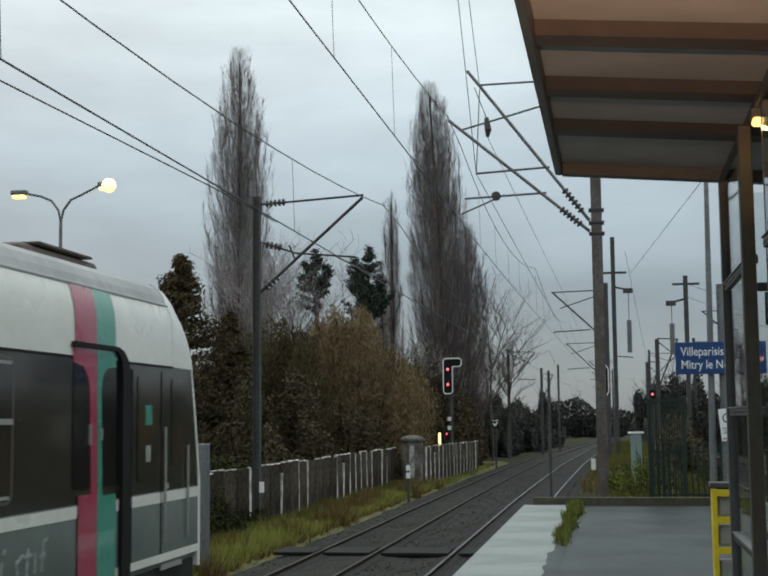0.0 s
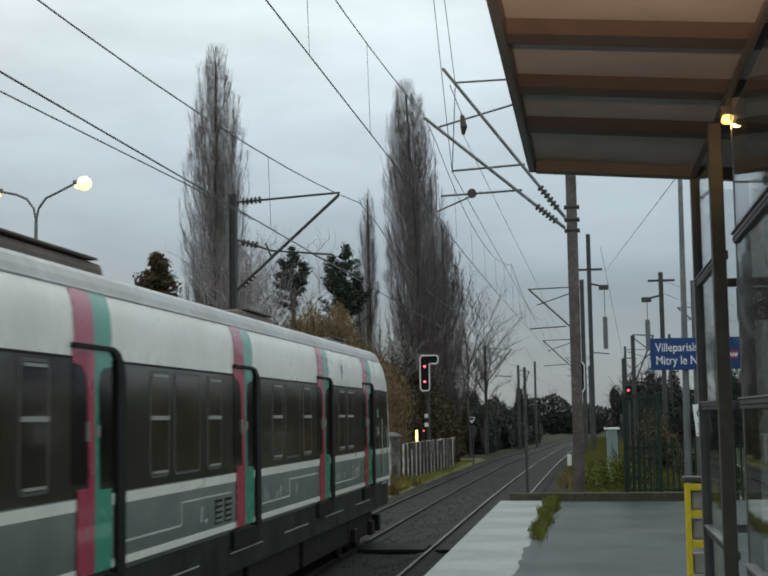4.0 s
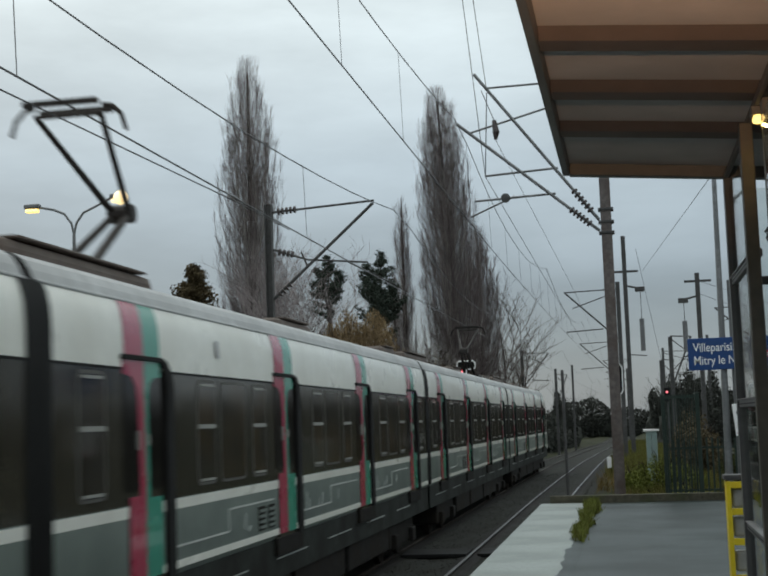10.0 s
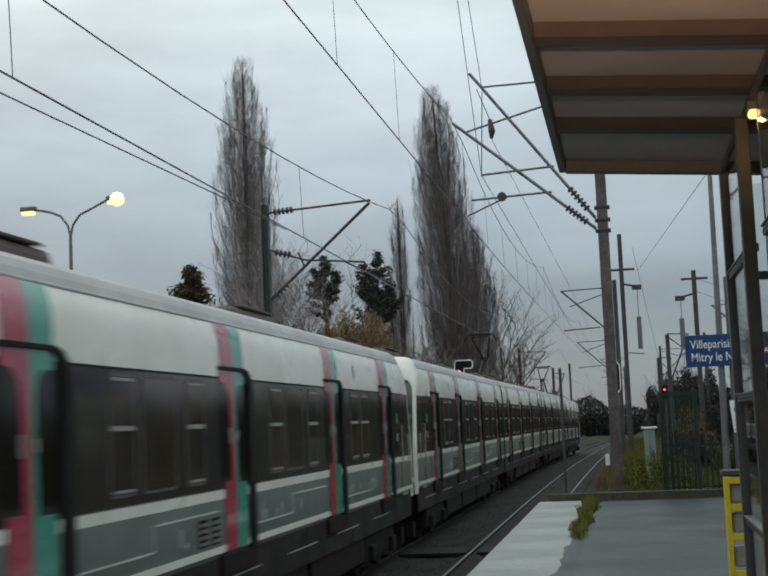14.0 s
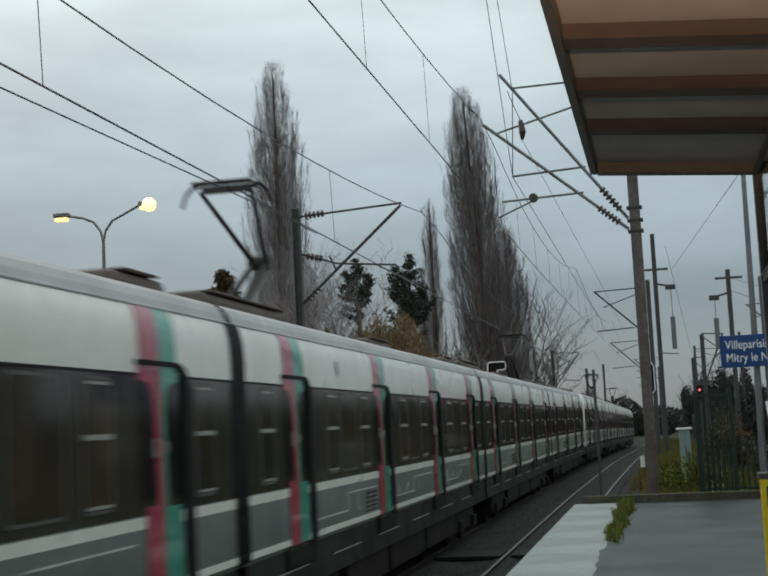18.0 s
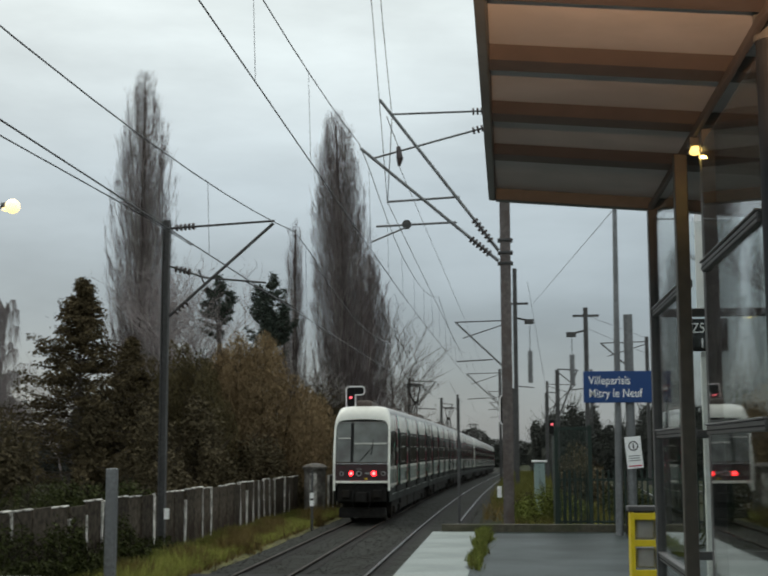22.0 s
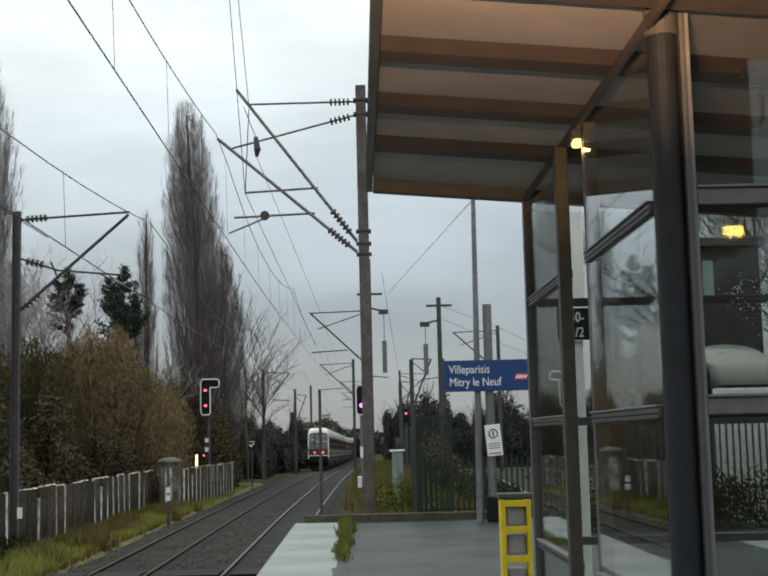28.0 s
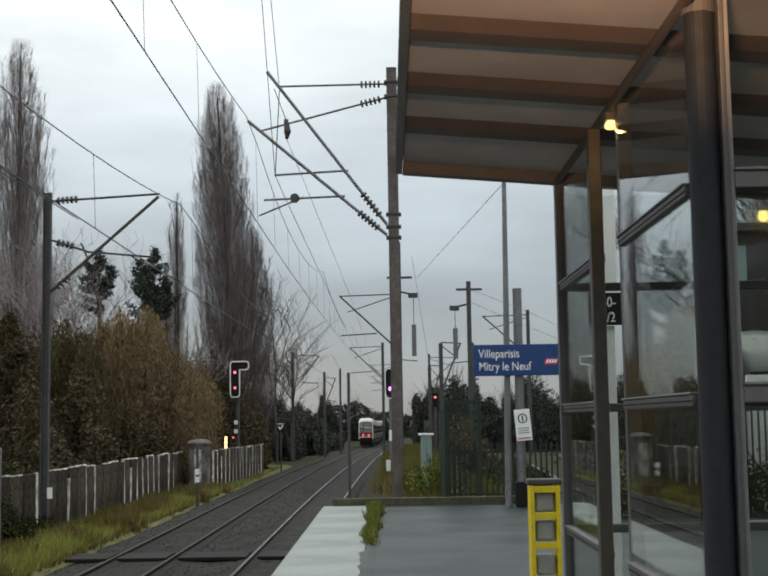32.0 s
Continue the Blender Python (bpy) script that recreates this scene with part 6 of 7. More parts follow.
def poplar(x, y, h, wide, seed, dense=1.0, lean=0.0, label="tall bare Lombardy poplar with dense upright branches"):
    """lean: how far the top stands off the foot."""
    rng = random.Random(seed)
    t = thing("poplar_tree", label, "tree", "poplars", at=(x, y, GROUND_Z))
    tv, tf, bv, bf, lv, lf, dv, df = [], [], [], [], [], [], [], []

    def core(z):
        return Vector((lean * (z / h) ** 2, 0, z))

    def girth(f):
        """The crown's half width at a share of the height."""
        return 0.5 * wide * float(np.interp(f, (0.05, 0.2, 0.4, 0.58, 0.7, 0.8, 0.88, 0.94, 1.0), (0.6, 0.85, 1.0, 0.98, 0.89, 0.75, 0.56, 0.37, 0.10)))
    cuts = [h * k / 12 for k in range(12)]
    for a, b in zip(cuts, cuts[1:]):
        prism(tv, tf, core(a), core(b), 0.30 * (1 - a / h) + 0.02, 0.30 * (1 - b / h) + 0.02, 8)
    soup_part("trunk", tv, tf, M_BARK, t)
    limbs = []
    for k in range(int(430 * dense)):
        while True:
            f = rng.uniform(0.16, 0.93)
            if rng.random() < (girth(f) / (0.5 * wide)) ** 1.3:
                break
        q = 0.93 * math.sqrt(rng.random())
        tip, out = h * f, girth(f) * q
        z0 = max(0.03 * h, tip - h * rng.uniform(0.12, 0.34))
        an = rng.uniform(0, 2 * math.pi)
        pts = []
        for g in (0.0, 0.12, 0.3, 0.5, 0.7, 0.87, 1.0):
            ro = out * (1 - (1 - min(1.0, g / 0.8)) ** 1.4)
            pts.append(core(z0 + (tip - z0) * g) + Vector((math.cos(an) * ro + rng.gauss(0, 0.06), math.sin(an) * ro + rng.gauss(0, 0.06), 0)))
        r = (0.15 if rng.random() < 0.3 else 0.055) * (tip - z0) / h + 0.009
        for s in range(6):
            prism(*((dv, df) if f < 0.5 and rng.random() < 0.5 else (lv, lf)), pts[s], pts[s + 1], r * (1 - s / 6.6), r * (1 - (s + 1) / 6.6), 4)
        limbs.append((pts, an))
    for k in range(int(35000 * dense)):
        if k % 10 < 3:
            # fine spray that fills the crown out to its even outline
            while True:
                f = rng.uniform(0.2, 0.96)
                if rng.random() < girth(f) / (0.5 * wide):
                    break
            a2 = rng.uniform(0, 2 * math.pi)
            ro = girth(f) * rng.random() ** 0.5 * (0.84 + 0.16 * math.sin(3 * a2 + 41 * f) * math.sin(2 * a2 - 67 * f + seed))
            p = core(h * f) + Vector((math.cos(a2) * ro, math.sin(a2) * ro, 0))
            ln, tilt = rng.uniform(0.3, 0.8), rng.uniform(0.05, 0.35)
            prism(bv, bf, p - Vector((math.cos(a2) * tilt * ln, math.sin(a2) * tilt * ln, ln)), p, 0.0065, 0.002, 3)
            continue
        pts, an = limbs[rng.randrange(len(limbs))]
        i = rng.choices((0, 1, 2, 3, 4, 5), (2, 3, 5, 6, 7, 8))[0]
        p = pts[i].lerp(pts[i + 1], rng.random())
        a2 = an + rng.gauss(0, 1.2)
        ln = rng.uniform(0.25, 0.85) * (0.6 if p.z > 0.9 * h else 1.0)
        tilt = rng.uniform(0.15, 0.75)
        prism(bv, bf, p, p + Vector((math.cos(a2) * tilt * ln, math.sin(a2) * tilt * ln, ln)), 0.007, 0.0015, 3)
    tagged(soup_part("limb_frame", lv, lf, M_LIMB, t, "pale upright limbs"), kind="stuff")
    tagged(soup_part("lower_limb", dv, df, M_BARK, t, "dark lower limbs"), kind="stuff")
    soup_part("crown", bv, bf, M_POPTWIG, t, "fine grey-brown twigs")


def bare_tree(x, y, h, spread, seed, material, levels=5, r=0.16, droop=0.0, label="bare deciduous tree with open twigs"):
    rng = random.Random(seed)
    t = thing("bare_tree", label, "tree", "bare trees", at=(x, y, GROUND_Z))
    tv, tf, bv, bf = [], [], [], []

    def grow(p, d, ln, rad, lev):
        q = p
        dd = d.copy()
        for s in range(3):
            dd = (dd + Vector((rng.uniform(-0.16, 0.16), rng.uniform(-0.16, 0.16), rng.uniform(-0.05, 0.12) - droop * lev * 0.12))).normalized()
            e = q + dd * ln / 3
            prism(tv if lev < 2 else bv, tf if lev < 2 else bf, q, e, max(0.009, rad * (1 - s * 0.15)), max(0.008, rad * (0.85 - s * 0.15)), 5 if lev < 2 else 3)
            q = e
            if lev < levels and (s or lev):
                for _ in range(2 if lev < 3 else 1):
                    a = rng.uniform(0, 2 * math.pi)
                    side = (dd * 0.75 + Vector((math.cos(a), math.sin(a), 0.25)) * spread).normalized()
                    grow(q, side, ln * rng.uniform(0.5, 0.72), rad * 0.52, lev + 1)
    grow(Vector((0, 0, 0)), Vector((0, 0, 1)), h * 0.62, r, 0)
    soup_part("trunk", tv, tf, material, t)
    soup_part("crown", bv, bf, material, t)


def weeping_birch(x, y, h, wide, seed):
    rng = random.Random(seed)
    t = thing("birch_tree", "pale bare birch with fine hanging twigs", "tree", "bare trees", at=(x, y, GROUND_Z))
    tv, tf, bv, bf = [], [], [], []
    for a, b in zip(range(8), range(1, 9)):
        prism(tv, tf, (0.1 * math.sin(a), 0, h * a / 8), (0.1 * math.sin(b), 0, h * b / 8), 0.13 * (1 - a / 8) + 0.015, 0.13 * (1 - b / 8) + 0.015, 7)
    for k in range(64):
        f = rng.uniform(0.22, 0.97)
        an = rng.uniform(0, 6.28)
        ln = 0.5 * wide * (1.05 - f) ** 0.5 * rng.uniform(0.6, 1.1)
        p0 = Vector((0, 0, h * f))
        p1 = p0 + Vector((math.cos(an) * ln * 0.6, math.sin(an) * ln * 0.6, ln * 0.75))
        p2 = p0 + Vector((math.cos(an) * ln, math.sin(an) * ln, ln * 0.7))
        prism(tv, tf, p0, p1, 0.03, 0.02, 4)
        prism(tv, tf, p1, p2, 0.02, 0.01, 4)
        for j in range(48):
            q = p0.lerp(p1, rng.random()) if rng.random() < 0.4 else p1.lerp(p2, rng.random())
            d = rng.uniform(0.4, 1.5)
            e = q + Vector((rng.gauss(0, 0.12), rng.gauss(0, 0.12), -d))
            prism(bv, bf, q, e, 0.008, 0.003, 3)
    soup_part("trunk", tv, tf, M_BIRCH, t)
    soup_part("crown", bv, bf, M_TWIG, t, "hanging twigs")


def leaf(verts, faces, c, size, rng):
    n = Vector((rng.uniform(-1, 1), rng.uniform(-1, 1), rng.uniform(-0.4, 1))).normalized()
    u = n.orthogonal().normalized()
    w = n.cross(u)
    s = len(verts)
    a = size * rng.uniform(0.6, 1.2)
    b = size * rng.uniform(0.3, 0.6)
    verts += [c - u * a, c - w * b, c + u * a, c + w * b]
    faces.append((s, s + 1, s + 2, s + 3))


def conifer(x, y, h, wide, seed, bottom=0.08, clear=0.0, needles=None, size=0.13, label="dark conifer with drooping needle branches"):
    rng = random.Random(seed)
    t = thing("conifer_tree", label, "tree", "conifers", at=(x, y, GROUND_Z))
    tv, tf, lv, lf = [], [], [], []
    prism(tv, tf, (0, 0, 0), (0, 0, h * 0.97), 0.22, 0.03, 7)
    n = 46 if clear else 230
    for k in range(n):
        f = bottom + clear + (1 - bottom - clear) * (k + rng.random()) / n
        z = h * f
        if clear:
            g = (f - clear) / (1 - clear)
            ln = wide * 0.5 * (0.45 + 0.75 * math.sin(math.pi * min(1, 0.25 + 0.75 * g))) * rng.uniform(0.55, 1.1)
        else:
            ln = wide * 0.5 * (1.04 - f) ** 1.15 * rng.uniform(0.6, 1.15)
        an = rng.uniform(0, 2 * math.pi)
        d = Vector((math.cos(an), math.sin(an), rng.uniform(-0.15, 0.35)))
        e = Vector((0, 0, z)) + d * ln
        prism(tv, tf, (0, 0, z), e, 0.035, 0.012, 3)
        for s in range(260 if clear else 130):
            g = rng.uniform(0.62 if clear else 0.2, 1.05)
            sp = 0.22 if clear else 0.13
            c = Vector((0, 0, z)).lerp(e, g) + Vector((rng.gauss(0, sp), rng.gauss(0, sp), rng.gauss(0, 0.8 * sp)))
            leaf(lv, lf, c, size, rng)
    soup_part("trunk", tv, tf, M_BARK, t)
    soup_part("needle_crown", lv, lf, needles or M_PINE, t, "needle clumps")


def pine(x, y, heads, foot, reach, seed, label):
    """heads: leaders as (offset, height over the ground); foot: where the crown begins; reach: its half width."""
    rng = random.Random(seed)
    t = thing("pine_tree", label, "tree", "conifers", at=(x, y, GROUND_Z))
    tv, tf, bv, bf, spots = [], [], [], [], []
    fork = foot - 0.6
    prism(tv, tf, (0, 0, 0), (0.08, 0, fork * 0.5), 0.19, 0.15, 8)
    prism(tv, tf, (0.08, 0, fork * 0.5), (0, 0, fork), 0.15, 0.12, 8)
    for dx, top in heads:
        prism(tv, tf, (0, 0, fork), (dx, 0, top), 0.10, 0.02, 6)
        z = top - 0.1
        while z > foot - 1.2:
            out = min(reach * 0.85, 0.16 + 0.42 * (top - z)) * (1.0 if z > foot else 0.8)
            for b in range(5 if z > foot else 1):
                if rng.random() < 0.3:
                    continue
                a, ln = rng.uniform(0, 6.28), out * rng.uniform(0.65, 1.15)
                f = (z - fork) / (top - fork)
                p0 = Vector((dx * max(0.0, f), 0, z))
                p1 = p0 + Vector((math.cos(a) * ln * 0.6, math.sin(a) * ln * 0.6, ln * 0.05))
                p2 = p0 + Vector((math.cos(a) * ln, math.sin(a) * ln, ln * 0.30))
                prism(bv, bf, p0, p1, 0.028, 0.018, 4)
                prism(bv, bf, p1, p2, 0.018, 0.008, 4)
                for k in range(int(30 + 75 * ln)):
                    u = rng.random() ** 0.6
                    q = p0.lerp(p1, u / 0.6) if u < 0.6 else p1.lerp(p2, (u - 0.6) / 0.4)
                    spots.append((q.x + rng.gauss(0, 0.10), q.y + rng.gauss(0, 0.10), q.z + rng.gauss(0.05, 0.08)))
            z -= rng.uniform(0.18, 0.34)
    soup_part("trunk", tv, tf, M_BARK, t)
    tagged(soup_part("branch_frame", bv, bf, M_BARK, t, "dark side branches"), kind="stuff")
    foliage("needle_crown", spots, 0.085, seed, M_PINE, t)


def foliage(name, centres, size, seed, material, parent=None, hang=False):
    """Many small leaves at the given centres, as one mesh."""
    r = np.random.RandomState(seed)
    c = np.asarray(centres, float)
    n = len(c)
    nor = r.normal(size=(n, 3)) + [0, 0, 0.4]
    nor /= np.linalg.norm(nor, axis=1, keepdims=True)
    u = np.cross(nor, r.normal(size=(n, 3)))
    u /= np.linalg.norm(u, axis=1, keepdims=True)
    if hang:
        u = r.normal(size=(n, 3)) * [0.35, 0.35, 0.2] + [0, 0, -1]
        u /= np.linalg.norm(u, axis=1, keepdims=True)
        nor = np.cross(u, r.normal(size=(n, 3)))
        nor /= np.linalg.norm(nor, axis=1, keepdims=True)
    w = np.cross(nor, u)
    a = size * r.uniform(0.6, 1.25, (n, 1)) * (1.5 if hang else 1)
    b = size * r.uniform(0.3, 0.6, (n, 1)) * (0.8 if hang else 1)
    v = np.stack([c - u * a, c - w * b, c + u * a, c + w * b], 1).reshape(-1, 3)
    me = bpy.data.meshes.new(name)
    me.vertices.add(4 * n)
    me.vertices.foreach_set("co", v.ravel())
    me.loops.add(4 * n)
    me.loops.foreach_set("vertex_index", np.arange(4 * n))
    me.polygons.add(n)
    me.polygons.foreach_set("loop_start", np.arange(n) * 4)
    me.update(calc_edges=True)
    me.materials.append(material)
    ob = new(name, me)
    if parent:
        ob.parent = parent
    return ob


def shrub(x, y, h, wide, deep, seed, material, count, size=0.11, name="shrub", label="dense untrimmed shrub", weep=False, stems=14, base=GROUND_Z, core=False):
    rng = random.Random(seed)
    r = np.random.RandomState(seed)
    t = thing(name, label, "shrub", at=(x, y, base + dip(y)))
    sv, sf = [], []
    lobes = []
    for k in range(stems):
        px, py = rng.uniform(-0.5, 0.5) * wide, rng.uniform(-0.5, 0.5) * deep
        pz = h * (1 - (0.34 if weep else 0.55) * abs(2 * px / wide) ** 2.2) * rng.uniform(0.84 if weep else 0.62, 1.0)
        lobes.append((px, py, pz))
        prism(sv, sf, (px * 0.6, py * 0.6, 0), (px, py, pz * 0.95), 0.05, 0.012, 4)
        for s in range(14):
            a = rng.uniform(0, 6.28)
            q = Vector((px * 0.6, py * 0.6, 0)).lerp(Vector((px, py, pz * 0.95)), rng.uniform(0.3, 1))
            k2 = h * 0.12
            prism(sv, sf, q, q + Vector((math.cos(a) * k2, math.sin(a) * k2, rng.uniform(0.3, 1.6) * k2)), 0.014, 0.005, 3)
    lob = np.array(lobes)[r.randint(0, stems, count)]
    if weep:
        an, rr = r.uniform(0, 6.28, count), r.uniform(0, 1, count) ** 0.5
        cx, cy = lob[:, 0] + np.cos(an) * rr * wide * 0.15, lob[:, 1] + np.sin(an) * rr * wide * 0.15
        cz = lob[:, 2] * (1 - 0.28 * rr**2) - r.uniform(0, 1, count) ** 1.4 * lob[:, 2] * 0.9
    else:
        v = r.normal(size=(count, 3))
        v *= (r.uniform(0, 1, (count, 1)) ** 0.4) / np.linalg.norm(v, axis=1, keepdims=True)
        cx, cy = lob[:, 0] + v[:, 0] * wide * 0.14, lob[:, 1] + v[:, 1] * deep * 0.15
        cz = lob[:, 2] * (0.80 + v[:, 2] * 0.22) - r.uniform(0, 1, count) ** 1.1 * lob[:, 2] * 0.78
    if core:
        bm = bmesh.new()
        for px, py, pz in lobes:
            m = Matrix.Translation((px, py, pz * 0.44)) @ Matrix.Diagonal((wide * 0.10, deep * 0.11, pz * 0.42, 1))
            bmesh.ops.create_icosphere(bm, subdivisions=2, radius=1.0, matrix=m)
        for v in bm.verts:
            v.co *= 1 + rng.uniform(-0.09, 0.09)
        part("inner_growth", bm, material, t, "dense dark inner growth")
    soup_part("stem_frame", sv, sf, M_STEM, t)
    foliage("foliage", np.stack([cx, cy, np.maximum(0.03, cz)], 1), size, seed, material, t, weep)


poplar(-24.7, 85.0, 30.5, 5.3, 21, 1.1)
poplar(-11.7, 92.0, 29.1, 5.2, 22, 1.4, lean=-0.9)
poplar(-10.5, 97.0, 19.0, 3.8, 26, 0.6, label="bare upright poplar growing close to a taller one")
poplar(-15.7, 94.0, 21.2, 2.0, 23, 0.24, label="slender young bare poplar")
poplar(-16.8, 96.0, 15.5, 1.2, 24, 0.12, label="slender young bare poplar")
pine(-18.2, 80.0, ((0.0, 14.05), (0.75, 13.0), (-0.8, 13.3)), 11.2, 1.65, 31, "dark green pine with a rounded crown on a bare trunk")
pine(-15.0, 80.0, ((0.25, 14.1), (-0.75, 13.4), (0.9, 12.2)), 9.6, 1.95, 32, "dark green pine with a ragged two-headed crown")
conifer(-20.4, 60.0, 11.2, 14.0, 33, needles=M_SPRUCE, size=0.10, label="dark brown-green spruce beside the opposite platform")
conifer(-18.8, 63.0, 8.6, 8.0, 36, needles=M_SPRUCE, size=0.085, label="dark conifer behind the spruce")
for k, (x, y, h, sp, m) in enumerate(((-9.0, 100, 11.5, 0.6, M_BARK), (-8.4, 108, 8.0, 0.7, M_BARK), (-11.0, 118, 9.0, 0.7, M_BARK), (-21.0, 84, 11.5, 0.9, M_TWIG), (-18.4, 76, 9.0, 0.9, M_TWIG), (-31.5, 90, 6.5, 0.5, M_TWIG), (-22.5, 90, 13.0, 0.8, M_TWIG), (-13.6, 84, 8.5, 0.8, M_BIRCH))):
    bare_tree(x, y, h, sp, 40 + k, m, levels=4, r=0.13 if m is M_BIRCH else 0.11)
bare_tree(-19.6, 74.0, 11.5, 0.62, 47, M_TWIG, levels=5, r=0.12, label="pale bare tree behind the willow shrubs")
weeping_birch(-26.6, 66.0, 11.0, 4.4, 141)
weeping_birch(-33.5, 70.0, 8.5, 3.6, 142)
shrub(-13.7, 67.0, 9.6, 7.4, 3.6, 51, M_AUTUMN, 120000, 0.066, "willow_shrub", "large rusty brown weeping willow shrub behind the wall", weep=True, stems=26)
shrub(-16.6, 64.0, 8.8, 5.4, 4.0, 52, M_AUTUMN2, 60000, 0.07, "willow_shrub", "dark brown weeping shrub behind the wall", weep=True, stems=22)
shrub(-18.4, 60.0, 7.6, 5.0, 4.0, 53, M_SHRUB, 28080, 0.101, label="dark brown thicket behind the wall")
shrub(-14.6, 57.0, 6.4, 4.6, 3.6, 54, M_SHRUB, 28080, 0.101, label="dark brown thicket behind the wall")
shrub(-11.9, 74.0, 8.4, 4.6, 4.0, 55, M_SHRUB, 34000, 0.111, label="dark thicket at the foot of the poplars")
shrub(-12.4, 62.0, 5.0, 3.6, 4.5, 56, M_SHRUB, 17550, 0.101, label="low dark bramble thicket behind the wall")
shrub(-12.6, 48.0, 3.4, 2.6, 6.0, 57, M_SHRUB, 21060, 0.101, label="low dark bramble thicket behind the wall")
shrub(-13.0, 40.0, 2.9, 2.6, 6.0, 58, M_HEDGE, 15600, 0.072, label="dark ivy thicket behind the wall")
shrub(-10.6, 86.0, 6.6, 3.6, 6.0, 59, M_SHRUB, 24570, 0.12, label="dark thicket beside the track")
shrub(-12.9, 90.0, 9.5, 7.0, 3.0, 66, M_SHRUB, 26000, 0.10, label="brown undergrowth round the poplar trunks", stems=30)
shrub(-21.5, 84.0, 8.5, 7.0, 3.0, 67, M_SHRUB, 18000, 0.10, label="brown undergrowth round the poplar trunks", stems=30)
shrub(-10.6, 100.0, 6.2, 4.0, 10.0, 60, M_SHRUB, 24570, 0.132, label="dark thicket beside the track")
shrub(-10.8, 118.0, 6.4, 4.4, 14.0, 61, M_FAR, 30000, 0.15, stems=40, core=True, label="dark bushes beside the track")
shrub(-10.2, 142.0, 6.0, 4.6, 18.0, 62, M_FAR, 40000, 0.18, stems=40, core=True, label="dark bushes beside the track")
shrub(-11.5, 185.0, 5.6, 7.0, 26.0, 63, M_FAR, 45000, 0.22, stems=40, core=True, label="dark green bushes where the track bends")
shrub(-21.0, 48.0, 5.4, 6.0, 5.0, 64, M_SHRUB, 28080, 0.111, label="dark thicket beside the opposite platform")
shrub(-26.0, 52.0, 5.0, 7.0, 5.0, 65, M_SHRUB, 28080, 0.111, label="dark thicket beside the opposite platform")
for k, (x, y) in enumerate(((-11.9, 27.0), (-12.3, 31.5), (-14.0, 30.0), (-17.6, 47.5), (-22.6, 47.5))):
    shrub(x, y, 2.7, 3.4, 4.0, 70 + k, M_HEDGE, 14300, 0.05, "hedge", "dark green ivy hedge on the wall line")
for k, (y, h) in enumerate(((22.5, 2.4), (26.5, 2.0), (30.5, 1.8), (34.0, 1.0))):
    shrub(-10.0, y, h, 1.0, 4.8, 85 + k, M_HEDGE, 18000, 0.055, "ivy", "dark ivy grown over the wall", stems=24)
shrub(8.6, 25.2, 1.62, 9.0, 0.5, 133, M_HEDGE, 26000, 0.05, "hedge", "dark clipped hedge along the forecourt", stems=30, base=-0.02)
shrub(15.0, 25.2, 1.85, 7.0, 0.5, 134, M_HEDGE, 9000, 0.05, "hedge", "dark clipped hedge along the forecourt", stems=30, base=-0.02)
shrub(0.25, 33.2, 0.55, 1.1, 3.2, 80, M_GRASS, 3900, 0.036, "weeds", "yellow-green weeds beyond the kerb", base=-0.62)
shrub(1.5, 36.5, 0.75, 2.2, 6.0, 81, M_GRASS, 6750, 0.043, "weeds", "yellow-green weeds beyond the fence", base=-0.62)
shrub(0.9, 42.5, 1.5, 2.6, 4.0, 82, M_WEED, 9000, 0.05, "weeds", "rank weeds round the relay cabinet", base=-0.62)


def grass(name, label, area, count, height, seed, z, material=None):
    rng = random.Random(seed)
    verts, faces = [], []
    for k in range(count):
        x, y = area(rng)
        z0 = z + dip(y)
        h = height * rng.uniform(0.4, 1.2)
        a = rng.uniform(0, 3.14)
        w = 0.012 + 0.012 * rng.random()
        dx, dy = math.cos(a) * w, math.sin(a) * w
        lx, ly = rng.gauss(0, 0.35) * h, rng.gauss(0, 0.35) * h
        s = len(verts)
        verts += [(x - dx, y - dy, z0), (x + dx, y + dy, z0), (x + lx, y + ly, z0 + h)]
        faces.append((s, s + 1, s + 2))
    g = soup_part(name, verts, faces, material or M_GRASS)
    return tagged(g, label, "grass", kind="stuff")


def clumped(r):
    """A spot on the verge, denser in tufts."""
    while True:
        y, s = 22 + 42 * r.random(), r.random() ** 1.2
        if r.random() < 0.35 + 0.65 * (math.sin(y * 1.7 + 5 * s) * math.sin(y * 0.61 + 9 * s) > -0.2):
            return (-8.25 + bend(y) - 2.2 * s, y)


grass("verge_grass", "yellow-green rough grass between wall and track", clumped, 42000, 0.34, 91, GROUND_Z + 0.08)
grass("dry_verge_grass", "dry brown grass stalks between wall and track", lambda r: (lambda y: (-8.15 + bend(y) - 2.3 * r.random() ** 0.9, y))(22 + 44 * r.random()), 30000, 0.27, 95, GROUND_Z + 0.08, M_GRASS_DRY)
def tufts(r):
    """Ragged dry tufts strung along the verge."""
    y = 23 + 40 * r.random()
    while math.sin(y * 1.3) + math.sin(y * 2.9 + 1) < 0.5:
        y = 23 + 40 * r.random()
    return (-8.9 + bend(y) - 0.5 * math.sin(y * 0.9) + r.gauss(0, 0.22), y + r.gauss(0, 0.12))


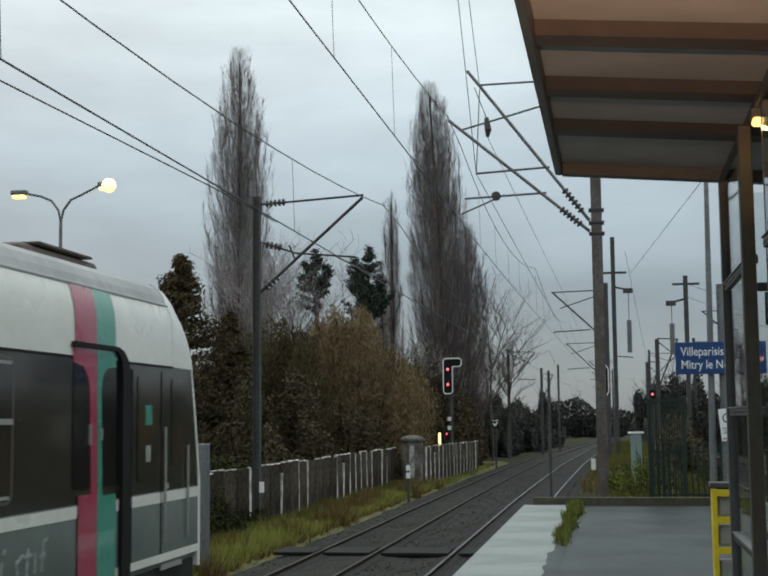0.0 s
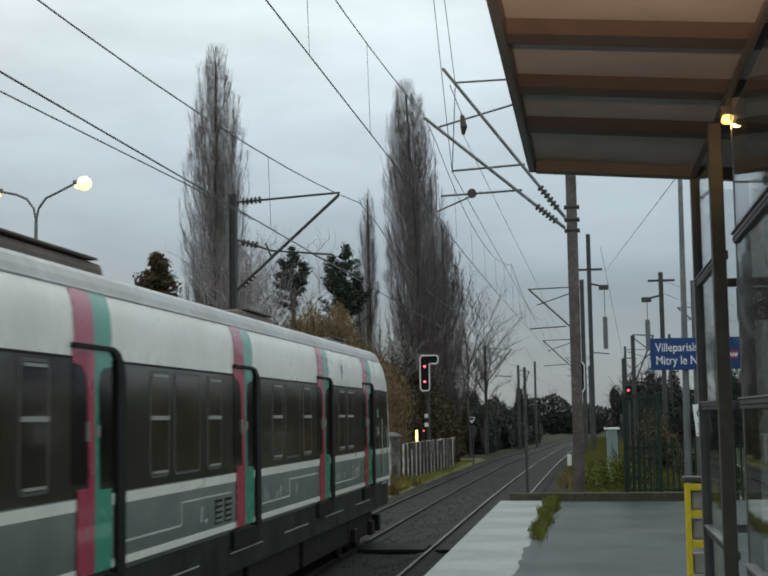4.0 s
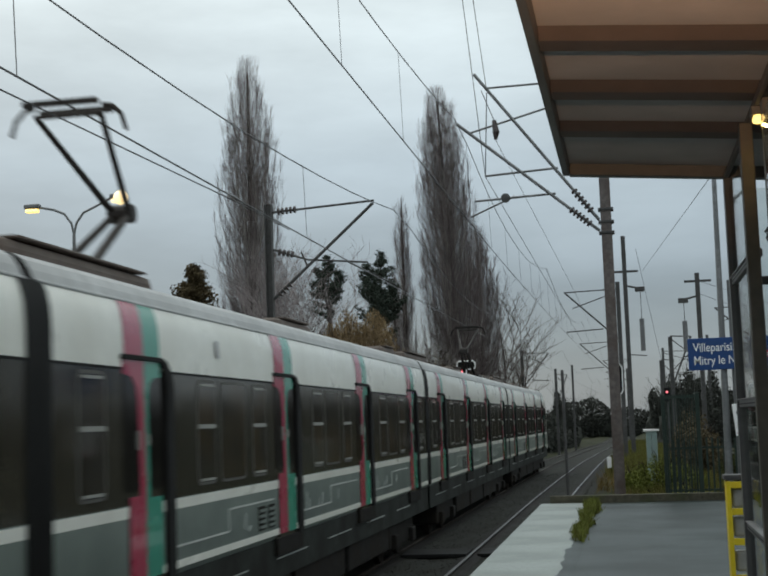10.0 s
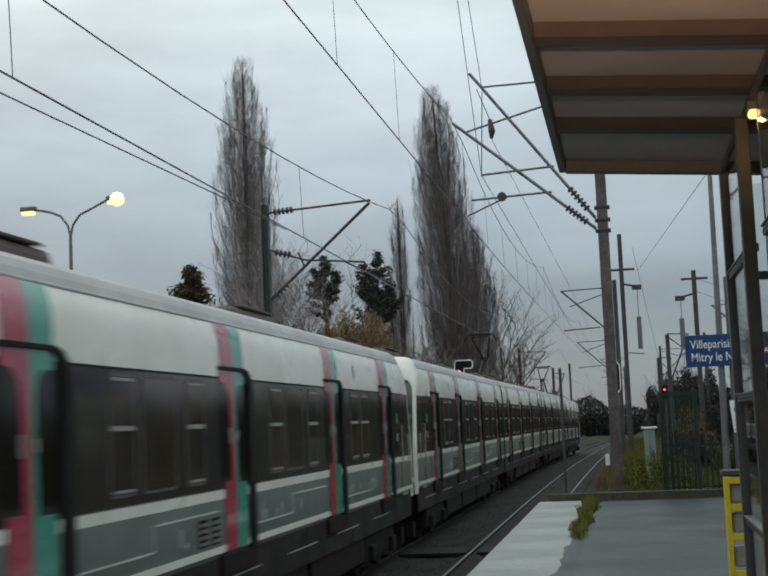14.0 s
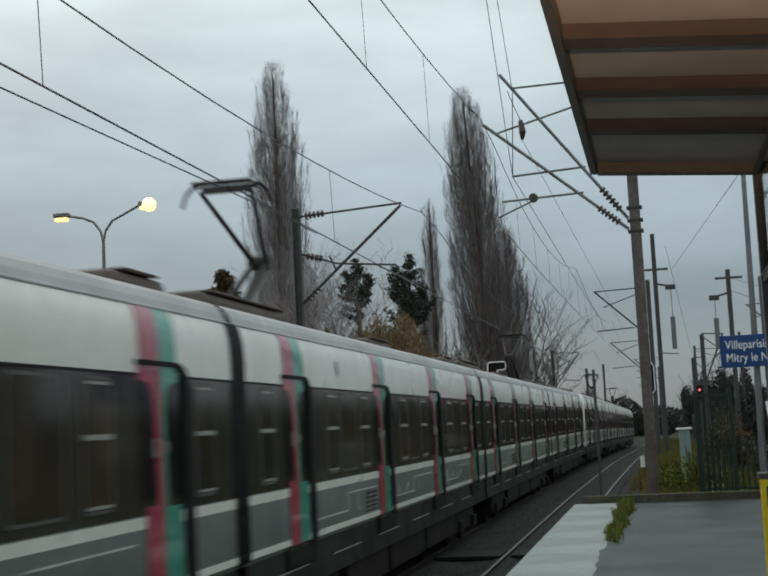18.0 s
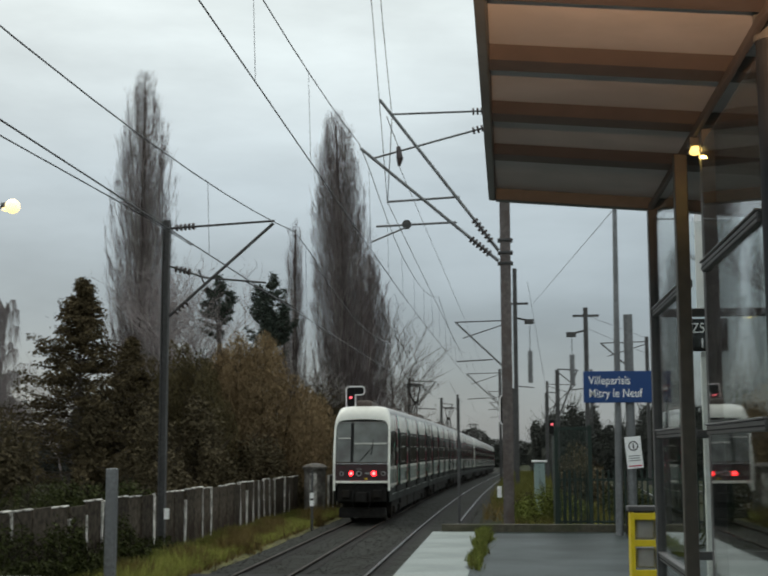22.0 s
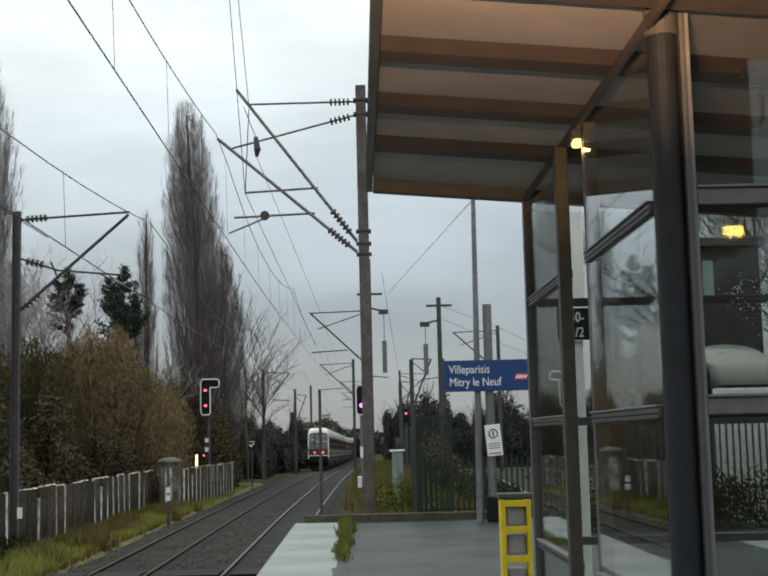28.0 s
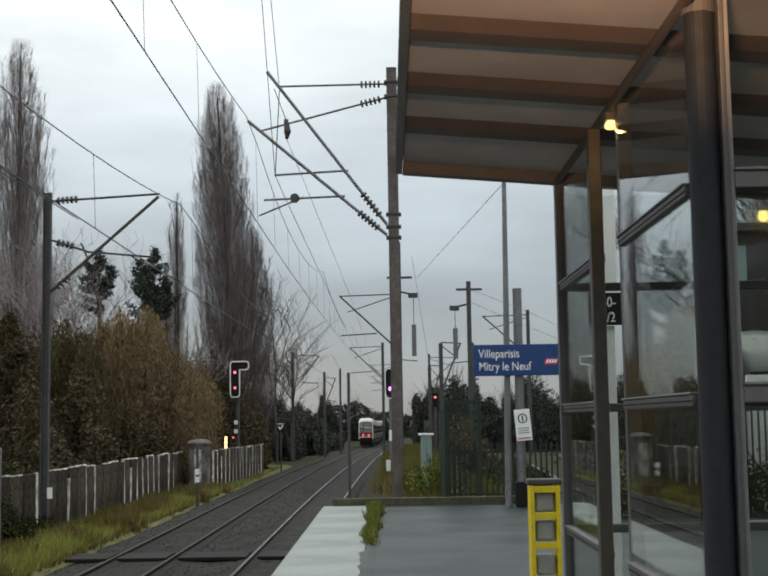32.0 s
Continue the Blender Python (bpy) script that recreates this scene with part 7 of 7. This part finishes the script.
grass("verge_tufts", "rust-brown dead weed tufts in the verge", tufts, 9000, 0.62, 98, GROUND_Z + 0.06, M_GRASS_DRY)
grass("green_verge_tufts", "dull green tufts along the wall foot", lambda r: (lambda y: (-9.9 + 0.25 * math.sin(y * 0.8) + r.gauss(0, 0.12), y))(24 + 37 * r.random()), 9000, 0.5, 99, GROUND_Z + 0.06, M_GRASS_DULL)
grass("tall_verge_grass", "tall green grass beside the opposite platform end", lambda r: (-8.4 - 3.4 * r.random(), 20.5 + 16 * r.random()), 24000, 0.55, 96, GROUND_Z + 0.05)
grass("far_verge_grass", "thin grass at the track side", lambda r: (-8.3 - 0.8 * r.random() + bend(80), 62 + 30 * r.random()), 5000, 0.25, 92, GROUND_Z + 0.08)
def joint_spot(r):
    """A spot in the platform joint, in ragged clumps."""
    while True:
        y = 20.5 + 9.3 * r.random() ** 0.8
        k = 0.35 + 0.65 * max(0.0, math.sin(2.3 * y + 0.6) * math.sin(0.9 * y + 1.1)) + (0.35 if y > 25 else 0)
        if r.random() < k:
            return (-0.80 + r.gauss(0, 0.025 + 0.042 * k) + 0.04 * math.sin(1.9 * y), y)


grass("joint_weeds", "ragged grass tufts in the platform joint", joint_spot, 1500, 0.17, 93, 0.0, M_WEED)
grass("dry_joint_weeds", "dull weeds in the platform joint", joint_spot, 1100, 0.15, 193, 0.0, M_GRASS_DULL)
grass("sidings_grass", "rank yellow-green grass beyond the platform end", lambda r: (-0.4 + 0.03 * 20 * r.random() + 3.2 * r.random(), 34 + 36 * r.random()), 26000, 0.50, 94, GROUND_Z + 0.72, M_GRASS_DULL)
grass("lineside_grass", "dull rough grass on the bank beside the running line", lambda r: (lambda y: (-1.0 + bend(y) + 3.6 * r.random(), y))(56 + 90 * r.random()), 30000, 0.62, 196, GROUND_Z + 0.70, M_GRASS_DULL)
grass("dead_lineside_grass", "brown dead stalks on the bank beside the running line", lambda r: (lambda y: (-1.2 + bend(y) + 3.8 * r.random(), y))(46 + 100 * r.random()), 7000, 0.5, 197, GROUND_Z + 0.70, M_GRASS_DRY)
grass("dry_sidings_grass", "dry brown stalks beyond the platform end", lambda r: (-0.4 + 3.8 * r.random(), 34 + 36 * r.random()), 9000, 0.45, 97, GROUND_Z + 0.72, M_GRASS_DRY)


def far_wood(name, label, x0, x1, y, h, seed, count, size, deep=6.0):
    r = np.random.RandomState(seed)
    rng = random.Random(seed)
    n = 90
    foot = GROUND_Z + dip(y + deep)
    tops = h * (0.62 + 0.38 * r.uniform(0, 1, n + 2)) * (1 + 0.25 * np.sin(np.arange(n + 2) * 0.55))
    f = r.uniform(0, 1, count)
    top = np.interp(f * n, np.arange(n + 2), tops)
    z = top * r.uniform(0, 1, count) ** 0.8
    t = thing(name, label, "woods", kind="stuff")
    foliage("foliage", np.stack([x0 + (x1 - x0) * f, y + r.uniform(-deep, deep, count), foot + z], 1), size, seed, M_FAR, t)
    bm = bmesh.new()
    for k in range(70):
        g = (k + rng.random()) / 70
        tp = float(np.interp(g * n, np.arange(n + 2), tops)) * 0.34
        m = Matrix.Translation((x0 + (x1 - x0) * g, y + rng.uniform(-0.3, 0.3) * deep, foot + tp * 0.8)) @ Matrix.Diagonal(((x1 - x0) / 70, deep * 0.4, tp, 1))
        bmesh.ops.create_icosphere(bm, subdivisions=2, radius=1.0, matrix=m)
    for v in bm.verts:
        v.co.z += rng.uniform(-0.07, 0.07) * h
        v.co.x += rng.uniform(-0.05, 0.05) * h
    part("inner_growth", bm, M_FAR, t)
    verts, faces = [], []
    for k in range(500):
        g = rng.random()
        x, yy = x0 + (x1 - x0) * g, y + rng.uniform(-deep, deep)
        tp = float(np.interp(g * n, np.arange(n + 2), tops)) * rng.uniform(0.95, 1.3)
        prism(verts, faces, (x, yy, foot), (x + rng.uniform(-0.5, 0.5), yy, foot + tp * 0.8), 0.10, 0.05, 3)
        for j in range(7):
            q = Vector((x, yy, foot + tp * rng.uniform(0.5, 0.8)))
            prism(verts, faces, q, q + Vector((rng.gauss(0, 0.1) * h, 0, rng.uniform(0.1, 0.3) * tp)), 0.03, 0.01, 3)
    soup_part("bare_trunk", verts, faces, M_FAR, t)


far_wood("far_woods", "dark woods closing the view beyond the tracks", 3.5, 70, 215, 9.6, 101, 60000, 0.30)
far_wood("far_woods", "dark woods left of the far track", -50, -9, 240, 8.2, 106, 60000, 0.30)
far_wood("far_woods", "dark woods beyond the sidings", 3.0, 60, 112, 6.4, 102, 60000, 0.17)
far_wood("far_woods", "dark woods behind the opposite platform", -110, -28, 110, 8.0, 103, 40000, 0.18)
far_wood("far_woods", "dark hazy woods far off", -160, 200, 330, 8.6, 104, 60000, 0.5)
far_wood("far_woods", "bare woods behind the station", -60, 70, -70, 13.0, 105, 20000, 0.25)
bare_tree(10.3, 36.0, 10.0, 0.7, 61, M_BARK, levels=5, r=0.10)
bare_tree(13.5, 40.0, 11.0, 0.7, 62, M_BARK, levels=5, r=0.10)
shrub(13.5, 42.0, 6.0, 15.0, 4.0, 135, M_SHRUB, 16000, 0.07, label="brown half-bare thicket behind the station road", stems=40)
shrub(2.6, 58.0, 3.0, 2.0, 12.0, 131, M_SHRUB, 9000, 0.09, label="dark thicket beyond the relay cabinet", base=-0.62)
shrub(4.0, 47.0, 1.6, 1.6, 8.0, 132, M_HEDGE, 6000, 0.07, label="dark thicket behind the palisade fence", base=-0.62)

motions()
